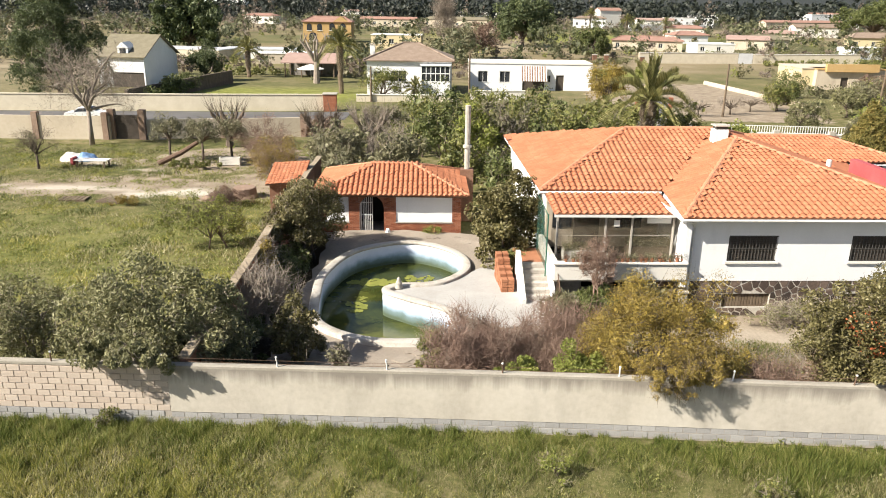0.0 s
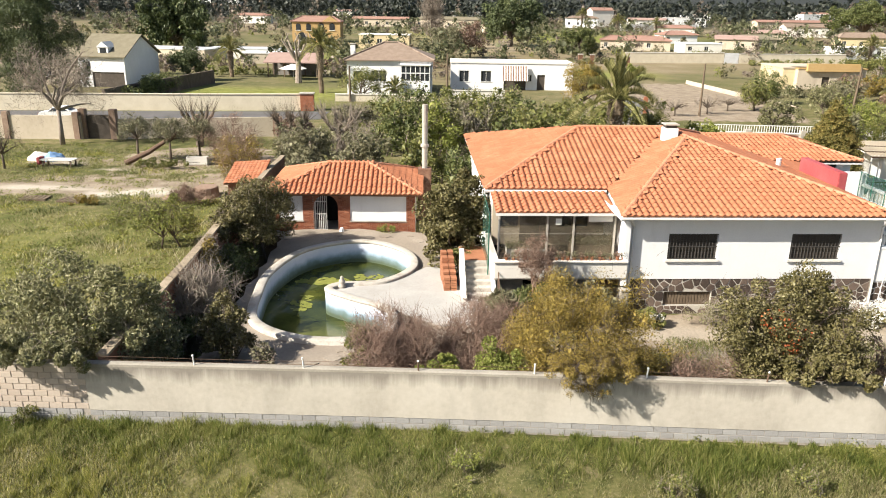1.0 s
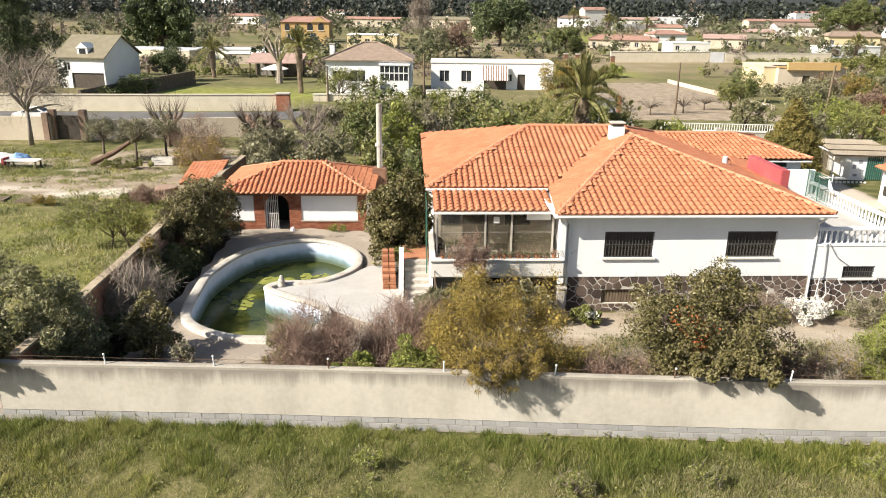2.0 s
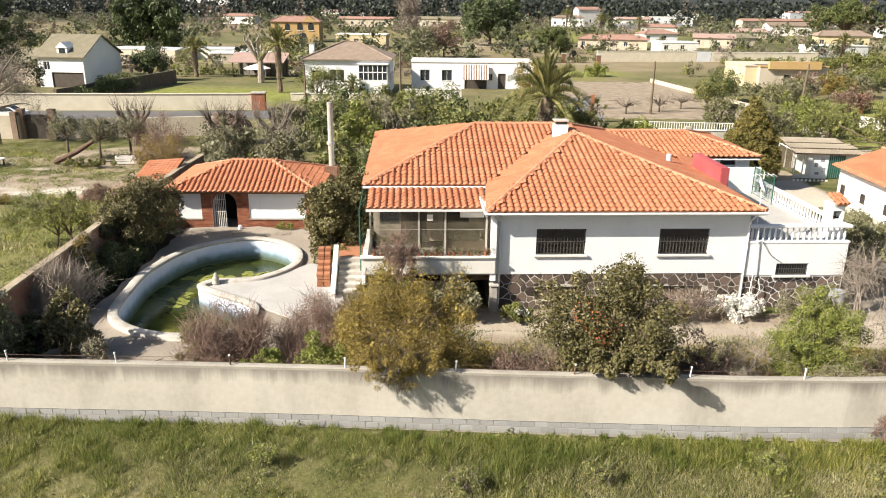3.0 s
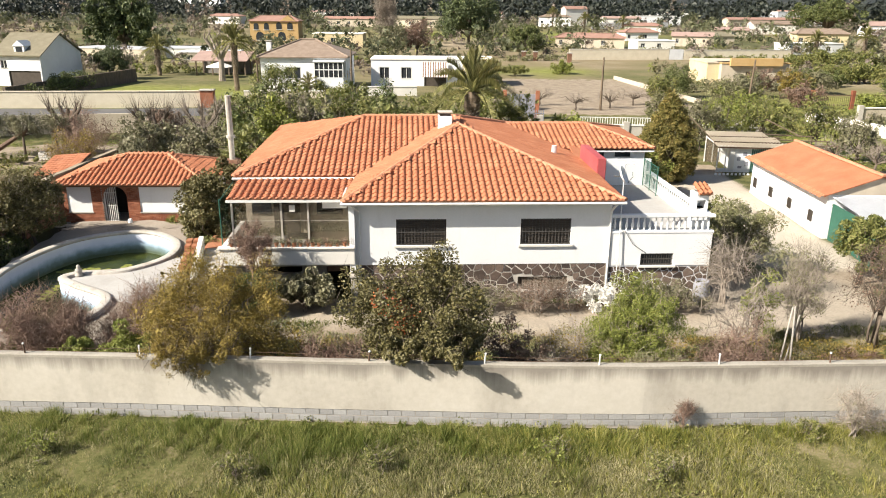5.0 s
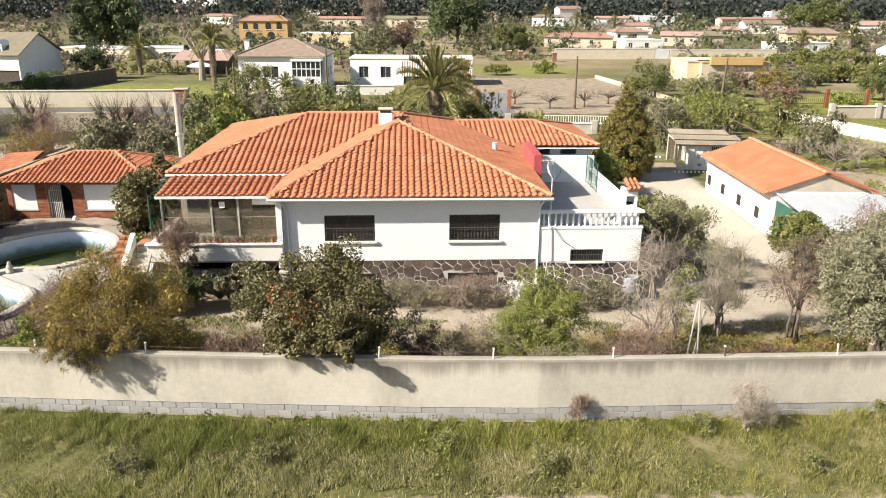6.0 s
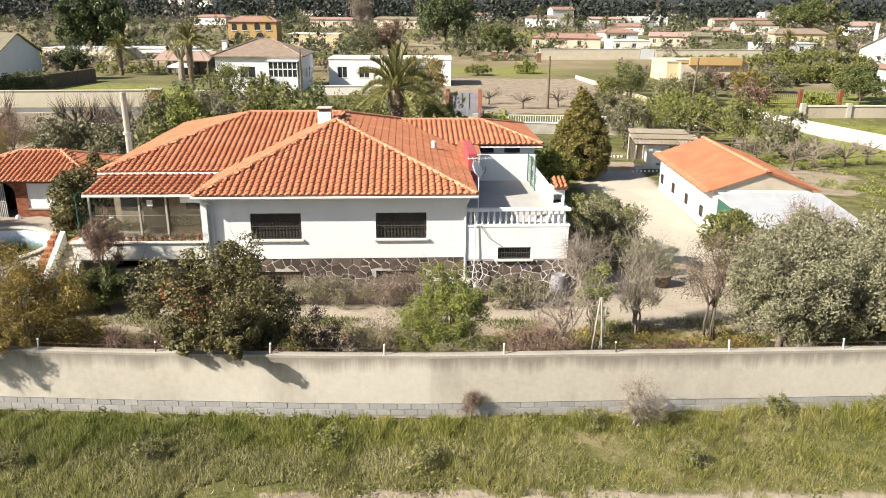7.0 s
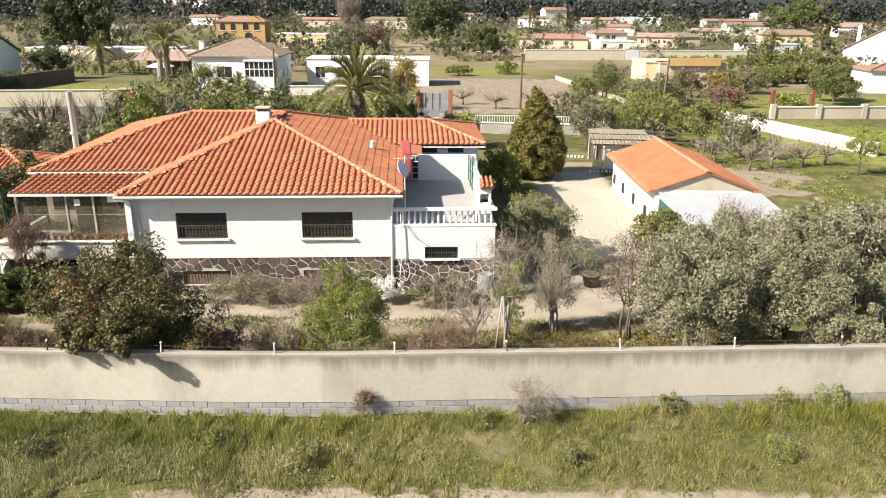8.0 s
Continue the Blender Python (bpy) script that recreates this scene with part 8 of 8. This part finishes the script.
plant("shrub", "orange-brown bare willow shrub", "shrub", (-12.6, 52, G), (1.9, 1.7, 1.7), 1.9, L_GOLD, 5000, 0.12, 140, 50, 0.36, 0.05, 5, TWIG, 700, TWIG_RED, 0.8, twig_rad=0.014)
plant("shrub", "bare reddish fruit bush", "shrub", (-15.6, 60, G), (2.4, 1.8, 1.6), 2.0, L_BROWN, 2600, 0.12, 141, 50, 0.36, 0.05, 5, TWIG_RED, 900, TWIG_RED, 0.9, twig_rad=0.016)
SHR = [(-8.5, 55, 2.2, 2.3, L_OLIVE, 0), (-5.6, 58, 2.2, 2.2, None, 1), (-10.0, 58, 1.7, 1.5, L_GREY, 1), (-4.0, 53, 2.0, 2.0, L_OLIVE, 0), (-1.0, 58, 2.3, 3.2, L_DARK, 0), (1.4, 62, 2.2, 3.0, L_MID, 0), (-2.8, 64, 2.4, 2.6, L_MID, 0),
       (0.6, 50, 1.6, 2.2, L_MID, 0), (3.6, 55, 2.0, 3.2, L_OLIVE, 1), (5.2, 60, 2.4, 3.3, L_MID, 0), (8.5, 64, 2.2, 2.6, L_DARK, 0), (11.2, 66, 2.4, 2.8, L_MID, 0), (13.5, 60, 2.0, 2.2, L_MID, 0), (3.4, 47.5, 1.5, 2.4, L_DARK, 0), (1.6, 54, 2.0, 3.0, L_BRIGHT, 0), (6.4, 52, 1.8, 2.6, L_DARK, 0)]
SHR += [(8.6, 57, 2.2, 2.8, L_MID, 0), (-7.0, 49, 1.6, 1.6, L_OLIVE, 0), (-1.5, 70, 2.6, 3.0, L_DARK, 0), (2.6, 72, 2.4, 2.8, L_MID, 0),
       (-12.5, 69, 1.6, 1.4, L_BROWN, 1), (-7.4, 71, 2.2, 1.8, L_OLIVE, 1), (19.2, 66, 2.0, 2.3, L_MID, 0), (17.0, 70, 2.4, 2.8, L_MID, 0), (24.2, 66, 1.7, 1.6, L_BRIGHT, 0), (7.0, 70, 2.4, 2.8, L_DARK, 0), (14.0, 71, 2.2, 2.2, L_MID, 0)]
for i, (x, y, w, h, lf, bare_) in enumerate(SHR):
    plant("shrub", {L_OLIVE: "silvery evergreen shrub in the back garden", L_GREY: "grey twiggy shrub in the back garden", L_DARK: "dark evergreen shrub in the back garden", L_MID: "leafy green shrub in the back garden", L_BRIGHT: "bright green leafy shrub in the back garden", L_BROWN: "brownish half-bare shrub in the back garden", None: "leafless bushy tree in the back garden"}[lf],
          "shrub", (x, y, G), (w, w * 0.85, h * 0.9), h * 1.0, lf, 3100 if lf else 0, 0.22, 150 + i, 56, 0.33, 0.07, 3, TWIG if bare_ else BARK, 800 if bare_ else 120, TWIG, 0.9, twig_up=0.9, twig_rad=0.015, group="shrubs of the back garden", fill=260)
plant("tree", "tree with yellow autumn-coloured leaves", "tree", (17.0, 90, G), (2.3, 2.2, 2.6), 3.8, L_GOLD, 7000, 0.2, 180, 60, 0.32, 0.15, 1, BARK)
plant("stone_pine", "broad dark umbrella pine", "tree", (-69, 191, G), (8.6, 7.4, 6.2), 7.0, L_PINE, 15000, 0.95, 181, 120, 0.27, 0.5, 1, BARK, low=-0.8)
plant("stone_pine", "round dark green pine", "tree", (16.7, 237, G), (8.8, 8, 7.4), 7.6, L_PINE, 13000, 0.8, 182, 110, 0.26, 0.5, 1, BARK)
plant("tree", "dense grey-green round cypress bush", "tree", (29.7, 185, G), (3.5, 3.5, 3.6), 3.8, L_DARK, 6000, 0.45, 183, 60, 0.3, 0.3, 1, BARK, core=0.6)
plant("poplar", "tall bare whitish poplar", "tree", (-6.4, 218, G), (2.8, 2.6, 8.6), 9.0, L_BARE, 7000, 0.25, 184, 110, 0.4, 0.25, 1, TWIG, 1800, TWIG, 2.0, twig_up=2.0, twig_rad=0.05)
plant("tree", "rust-coloured nearly bare tree", "tree", (4.0, 185, G), (4, 3.6, 3.6), 4.2, L_BROWN, 5000, 0.42, 185, 60, 0.33, 0.2, 1, BARK)
plant("tree", "olive-green leafy tree by the villa lane", "tree", (-1.5, 180, G), (4.5, 4, 3.4), 3.6, L_OLIVE, 5000, 0.45, 186, 60, 0.33, 0.2, 1, BARK)
plant("shrub", "round green bush before the villa", "bush", (-10.9, 103, G), (2.9, 2.4, 2.1), 2.2, L_MID, 6000, 0.2, 187, 56, 0.33, 0.1, 3, BARK)
plant("stone_pine", "large far umbrella pine", "tree", (160, 315, G), (13.5, 12, 6.5), 8, L_DARK, 14000, 0.8, 188, 120, 0.24, 0.6, 1, BARK, low=-0.4)
plant("tree", "dark dense tree beyond the lot", "tree", (44.2, 105, G), (2.6, 2.4, 2.2), 2.4, L_DARK, 5000, 0.22, 189, 50, 0.35, 0.12, 2, BARK)
plant("tree", "dark round tree beside the fence", "tree", (72.4, 99, G), (2.6, 2.3, 1.6), 2.2, L_DARK, 5000, 0.22, 190, 50, 0.35, 0.12, 1, BARK)
plant("young_tree", "fresh light green young tree", "tree", (54.2, 56.3, G), (1.25, 1.2, 1.3), 2.3, L_BRIGHT, 3200, 0.14, 191, 36, 0.36, 0.06, 1, BARK)
for i, (x, y, w, h, lf) in enumerate(((35.5, 66, 1.9, 2.3, L_OLIVE), (38.6, 70, 2.4, 2.4, L_BRIGHT), (41.7, 68, 2.4, 2.3, L_MID), (45.6, 66, 2.6, 2.4, L_MID), (47.2, 62, 1.8, 1.9, L_OLIVE), (43, 75, 2.6, 2.2, L_BRIGHT), (36, 80, 2.0, 1.8, L_GREY), (50, 96, 2.6, 2.2, L_OLIVE), (46.5, 93, 2.2, 2.0, L_GREY), (40, 98, 2.0, 1.8, L_MID), (56, 106, 2.4, 2.0, L_BROWN), (62, 110, 2.6, 1.8, L_GOLD))):
    plant("shrub", "leafy bush of the neighbouring orchard", "bush", (x, y, G), (w, w * 0.9, h * 0.85), h * 1.05, lf, 3600, 0.19, 200 + i, 50, 0.34, 0.08, 2, BARK, 300, BARK, 0.8, group="orchard bushes", twig_rad=0.015, fill=240)
for i, (x, y) in enumerate(((46.5, 57.5), (48.6, 58.6), (51.2, 59), (53.5, 60), (50, 62), (44.6, 60.2), (33, 94), (28.5, 92), (24.5, 96), (36.5, 97))):
    plant("vine", "bare gnarled pruned fruit tree", "tree", (x, y, G), (2.1, 1.2, 0.7), 1.35, None, 0, 0.1, 220 + i, 30, 0.45, 0.1, 1, BARK, 200, TWIG, 0.8, twig_rad=0.02, group="bare fruit trees")


def palm(at, h, n, L, seed, name="palm_tree", label="tall date palm with arching fronds", girth=1.0):
    """A palm: shaggy trunk and arching fronds, each a rib with many leaflets."""
    r = np.random.default_rng(seed)
    e = thing(name, label, "palm", pose(*at))
    bm = bmesh.new()
    k = 14
    tube(bm, [(0.05 * math.sin(i), 0, h * i / k) for i in range(k + 1)], [girth * (0.34 + 0.05 * (i % 2) + 0.1 * (i > k - 4)) for i in range(k + 1)], 10)
    part("trunk", bm, WOOD, e)
    stubs = []
    for i in range(120):
        a, z = i * 2.4, h - 0.15 - i * min(3.2, h * 0.6) / 120
        d = np.array([math.cos(a), math.sin(a), 0.55])
        b0 = np.array([0.36 * girth * math.cos(a), 0.36 * girth * math.sin(a), z])
        t0 = np.array([-math.sin(a), math.cos(a), 0]) * 0.09
        stubs.append(np.stack([b0 - t0, b0 + t0, b0 + t0 * 0.6 + d * 0.2, b0 - t0 * 0.6 + d * 0.2, b0 + np.array([0, 0, -0.14]) + d * 0.04]))
    tagged(raw("frond_stubs", np.array(stubs), [(0, 1, 2, 3), (3, 2, 4), (0, 3, 4), (1, 4, 2)], TWIG, e), kind="stuff")
    v = []
    for i in range(n):
        a, up = i * 2.4 + r.normal(0, 0.1), 1.48 - 1.75 * (i / n) ** 1.1 + r.normal(0, 0.08)
        d = np.array([math.cos(a) * math.cos(up), math.sin(a) * math.cos(up), math.sin(up)])
        side = unit(np.cross(d, (0, 0, 1)))
        m = 44
        t = np.linspace(0.05, 1, m)
        sp = np.array([0, 0, h]) + d * (t * L)[:, None] + np.array([0, 0, -1]) * (r.uniform(0.5, 0.75) * L * t ** 2.3 * math.cos(up * 0.8))[:, None]
        for s in (-1, 1):
            ln = (0.34 * np.sin(np.clip(t, 0.08, 1) * 2.6) ** 0.7 + 0.05)[:, None] * L / 3.2
            tip = sp + s * side * ln * 0.62 + d * ln * 0.8 + np.array([0, 0, 0.42]) * ln + r.normal(0, 0.02, (m, 3))
            w = d * 0.06 * L / 3.2
            v.append(np.stack([sp - w, sp + w, tip + w * 0.3, tip - w * 0.3], 1))
    raw("fronds", np.concatenate(v), [(0, 1, 2, 3)], L_PALM, e)
    return e


palm((15.6, 62.3, G), 5.35, 34, 4.5, 1, girth=1.45)
palm((-17.5, 109, G), 6.6, 40, 3.4, 2)
palm((-36.8, 130, G), 4.4, 44, 3.0, 3)
palm((-6.6, 106, G), 1.0, 30, 2.4, 4, label="young low palm before the villa")
palm((111.9, 190, G), 4.8, 34, 3.4, 5)
palm((98, 185, G), 4.2, 34, 3.2, 6)
palm((66, 330, G), 6.0, 34, 3.6, 7)
palm((82, 330, G), 5.0, 34, 3.4, 8)
palm((59, 385, G), 8.0, 34, 3.6, 9)
gable_house("house", "white gabled house with a tall chimney behind a hedge", (117.5, 158, G), 13, 14.5, 3.6, 4.4, WHITE, GREYROOF, 55, chimney=(0.6, 12.0, 8.6))
gable_house("house", "low white house with a red tile roof at a lawn's edge", (84.6, 114, G), 12, 8, 3.3, 0.6, WHITE, FARROOF, hip=1.0, windows=((4.3, 1.3, 1.5, 1.6), (8, 1.3, 1.5, 1.6)), doors=((6.4, 1.0, 2.2),))
palm((82, 122, G), 1.6, 26, 2.4, 11, label="young low palm before a hedge")
plant("tree", "dark round evergreen on a far lawn", "tree", (74.5, 103.5, G), (2.7, 2.5, 1.9), 2.6, L_DARK, 9000, 0.26, 310, 60, 0.34, 0.2, 1, BARK, core=0.6)
for i, (x, y, sx, sz, mat) in enumerate(((24, 136, 2.2, 1.0, L_MID), (33, 140, 1.6, 1.2, L_BRIGHT), (70, 122, 6.0, 1.3, L_DARK), (92, 136, 9.0, 1.5, L_DARK), (66, 112, 2.6, 1.6, L_OLIVE), (57, 96, 2.2, 1.5, L_BROWN), (52, 101, 2.4, 1.7, L_MID), (86, 103, 2.0, 1.2, L_BRIGHT), (64, 92, 1.8, 1.1, L_BRIGHT))):
    plant("garden_shrub", "low garden shrub on a neighbour's lawn", "shrub", (x, y, G), (sx, min(sx, 2.0), sz), sz, mat, int(1800 + 700 * sx), 0.26, 330 + i, 40, 0.45, 0.05, 3, BARK, group="shrubs on the lawns behind")
palm((60.8, 104, G), 1.8, 26, 2.2, 10, label="young low palm in a garden")

# far woods: trees of a few shapes, spread over the plain; past counting, so stuff
plant("hedge_shrub", "long clipped green hedge round a garden", "hedge", (87, 148, G), (11, 3, 1.9), 1.9, L_MID, 9000, 0.4, 240, 90, 0.5, 0.1, 5, BARK, core=0.5)
plant("hedge_shrub", "clipped hedge in front of the far garden", "hedge", (80, 128, G), (9, 2.0, 1.4), 1.5, L_MID, 7000, 0.35, 241, 80, 0.6, 0.1, 5, BARK, core=0.5)
r = np.random.default_rng(99)


def woods(name, label, n, y0, y1, s0, s1, mat, leaves, seed, power=1.0, tall=1.0):
    """Many crowns of leaf clumps over the plain, clear of the houses and of the empty lot."""
    r = np.random.default_rng(seed)
    allv = []
    for i in range(n):
        y = y0 + (y1 - y0) * r.uniform() ** power
        spread = 0.62 * y + 24
        x = 10 + r.uniform(-spread, spread)
        s = r.uniform(s0, s1) * (0.8 + y / 900)
        if any(abs(x - h[0] - h[2] / 2) < h[2] / 2 + s and -6 - s < y - h[1] < 10 for h in FARH) or (-55 < x < -34 and 205 < y < 256) or (12 < x < 48 and y < 174) or (-45 < x < -12 and y < 128) or (-16 < x < 20 and y < 130) or (-30 < x < -10 and 205 < y < 226) or (50 < x < 70 and 116 < y < 136) or (36 < x < 96 and 150 < y < 180):
            continue
        c = crown_clumps(r, 12, (s, s, s * tall * r.uniform(0.7, 1.25)), core=0.4) + (x, y, G + s * 0.85 * tall)
        p, d = clump_points(leaves * 2, r, c, np.full(len(c), s * 0.42))
        p[:, 2] = np.maximum(p[:, 2], G)
        allv.append(leaf_verts(p, 0.12 * s + 0.05, r, 0.75, 0, d * 0.8))
        q = np.repeat(c, 3, 0)
        allv.append(leaf_verts(q + r.normal(0, 0.12 * s, q.shape), 0.42 * s, r, 0.8))
    tagged(raw(name, np.concatenate(allv), LEAF, mat), label, "trees", kind="stuff")


woods("far_trees", "scattered dark green trees of the far plain", 420, 140, 560, 1.4, 3.4, L_FAR, 140, 1)
woods("far_trees", "scattered olive-green trees of the far plain", 400, 130, 520, 0.8, 2.1, L_FAR_OLIVE, 105, 2, 1.2)
woods("far_trees", "leafless brownish trees of the far plain", 460, 130, 520, 0.8, 2.3, L_BARE, 105, 3, 1.2)
woods("far_trees", "fresh green bushes of the far plain", 200, 120, 420, 0.7, 1.4, L_BRIGHT, 90, 4, 1.2)
L_BELT = leafy("dark_far_woods", [(0.2, (0.012, 0.016, 0.012)), (0.55, (0.024, 0.030, 0.021)), (0.9, (0.045, 0.050, 0.034))], passing=0.05, patch=0.1)
woods("far_trees", "dark belt of trees before the hills", 1000, 430, 1000, 3.0, 6.0, L_BELT, 60, 5)
woods("far_trees", "tall bare poplars of the far plain", 26, 230, 520, 1.6, 2.4, L_BARE, 140, 6, 1.0, 3.2)
# low hedgerows between the gardens
for i, (x0, y0, x1, y1, hh, lf) in enumerate(((-40, 134, -8, 140, 1.1, L_MID), (-10, 128, -20, 150, 1.3, L_DARK), (46, 112, 68, 117, 1.5, L_OLIVE), (70, 136, 100, 140, 1.2, L_DARK), (-34, 150, 16, 158, 1.3, L_BROWN), (24, 170, 39, 174, 1.0, L_GREY), (66, 174, 96, 178, 1.1, L_MID), (-84, 150, -46, 158, 1.4, L_MID), (62, 196, 110, 204, 1.6, L_OLIVE))):
    n = int(math.hypot(x1 - x0, y1 - y0))
    e = thing("hedge", "rough overgrown hedgerow between gardens", "hedge", pose(x0, y0, G), "hedgerows")
    rr = np.random.default_rng(300 + i)
    t = rr.uniform(0, 1, n * 3)
    c = np.stack([t * (x1 - x0), t * (y1 - y0) + rr.normal(0, 0.5, n * 3), hh * rr.uniform(0.25, 1.0, n * 3)], 1)
    p, d = clump_points(n * 110, rr, c, hh * rr.uniform(0.35, 0.7, n * 3))
    p[:, 2] = np.maximum(p[:, 2], 0.02)
    raw("foliage", leaf_verts(p, 0.32, rr, 0.7, 0, d * 0.7), LEAF, lf, e)

# open pavilion with a faded tile roof and a cream parasol on the lawn beside it
pv = thing("pavilion", "open garden pavilion with faded pink tile roof on posts", "pavilion", pose(-31, 131, G))
for x in (0.2, 3.0, 5.8, 8.6):
    for y in (0.2, 4.0):
        part("post", bx(x - 0.1, x + 0.1, y - 0.1, y + 0.1, 0, 2.5), WOOD, pv)
part("roof", poly(bmesh.new(), [(-0.4, -0.5, 2.4), (9.2, -0.5, 2.4), (9.2, 4.6, 3.7), (-0.4, 4.6, 3.7)], (0, 0, 0.15)), PINKROOF, pv)
part("back_wall", bx(0, 8.8, 4.2, 4.4, 0, 3.4), DARK_RENDER, pv)
pr = thing("parasol", "wide cream garden parasol on a pole", "parasol", pose(-25.6, 127.5, G))
part("pole", tube(bmesh.new(), [(0, 0, 0), (0, 0, 2.5)], 0.05, 8), METAL, pr)
part("canopy", lathe(bmesh.new(), [(2.3, 1.75), (2.25, 1.8), (1.2, 2.2), (0.05, 2.55)], sides=10), CREAM, pr)
wall_line("wall_far", "long white wall of a far farm", [(79, 391), (121, 408)], 3.0, 0.3, WHITE)


# ---- many small pieces: roof tiles, wall blocks, bricks ----
tiled(house, [tuple(E1), tuple(F1), tuple(D)], TILE, 300, seed=2, relief=0.62)
tiled(house, [tuple(A), tuple(V0), tuple(C), tuple(B)], TILE, 0, seed=3, relief=0.62)
tiled(house, [tuple(Hb), tuple(A), tuple(B)], TILE, 0, seed=5, relief=0.62)
tiled(house, [tuple(V0), tuple(E1), tuple(D), tuple(C)], TILE, 0, seed=6, relief=0.62)
tiled(house, [tuple(F1), tuple(G1), tuple(C), tuple(D)], TILE, 0, seed=7, relief=0.26)
tiled(house, [aA, aB, r1, r0], TILE, 0, seed=8, relief=0.65)
tiled(house, [aB, aC, r1], TILE, 0, seed=9, relief=0.28)
tiled(ph, [q0, q1, s1, s0], TILE, 0, 0.27, 0.37, 10, 0.7)
tiled(ph, [q1, q2, s1], TILE, 0, 0.27, 0.37, 11, 0.3)
tiled(ph, [q3, q0, s0], TILE, 0, 0.27, 0.37, 12, 0.6)

# bare block part of the boundary wall and the low courses under the render
r = np.random.default_rng(21)
blk = bx(0, 0.385, 0, 0.1, 0, 0.185, 0.008)
blk_me = finish("block", blk, BLOCK, boundary)
blk_me.location = (-8.15, wall_y(-8.15) + 0.008, 1.36)
blk_grey = blk_me.data.copy()
blk_grey.materials.clear()
blk_grey.materials.append(BLOCK_GREY)
for j in range(9):
    for i in range(16):
        x, z = -8.15 - i * 0.4 - (j % 2) * 0.2 + 0.0, 1.36 - j * 0.2
        if (i, j) == (0, 0) or x < -15:
            continue
        ob = new("block", blk_me.data if j < 7 else blk_grey)
        ob.parent = boundary
        ob.location = (x, wall_y(x) + 0.008 + r.normal(0, 0.002), z)
for j in range(2):
    for i in range(112):
        x = -7.75 + i * 0.4 + (j % 2) * 0.2
        ob = new("block", blk_grey)
        ob.parent = boundary
        ob.location = (x, wall_y(x) + 0.011 + r.normal(0, 0.002), -0.055 - j * 0.2)
        ob.rotation_euler = (0, 0, math.atan2(wall_y(x + 0.4) - wall_y(x), 0.4))

# bricks of the pool house front
brk = finish("brick", bx(0, 0.238, 0, 0.05, 0, 0.056), BRICK, ph)
brk.location = (-3.9, -0.012, -0.3)
for j in range(36):
    z = -0.36 + j * 0.0625
    for i in range(33):
        x = -3.9 + i * 0.248 - (j % 2) * 0.124
        c0, c1 = max(x, -3.9), min(x + 0.238, 3.85)
        if (i, j) == (0, 0):
            continue
        for h in ((-3.65, -2.35, 0.2, 1.72), (-1.75, -0.42, -0.4, 1.72), (0.25, 3.35, 0.2, 1.72)):
            if c0 < h[1] and c1 > h[0] and z + 0.03 > h[2] and z < h[3]:
                c0, c1 = (c0, min(c1, h[0])) if c0 < h[0] else (max(c0, h[1]), c1)
        if c1 - c0 < 0.05:
            continue
        ob = new("brick", brk.data)
        ob.parent = ph
        ob.location = (c0, -0.012 + r.normal(0, 0.002), z)
        ob.scale = ((c1 - c0) / 0.238, 1, 1)
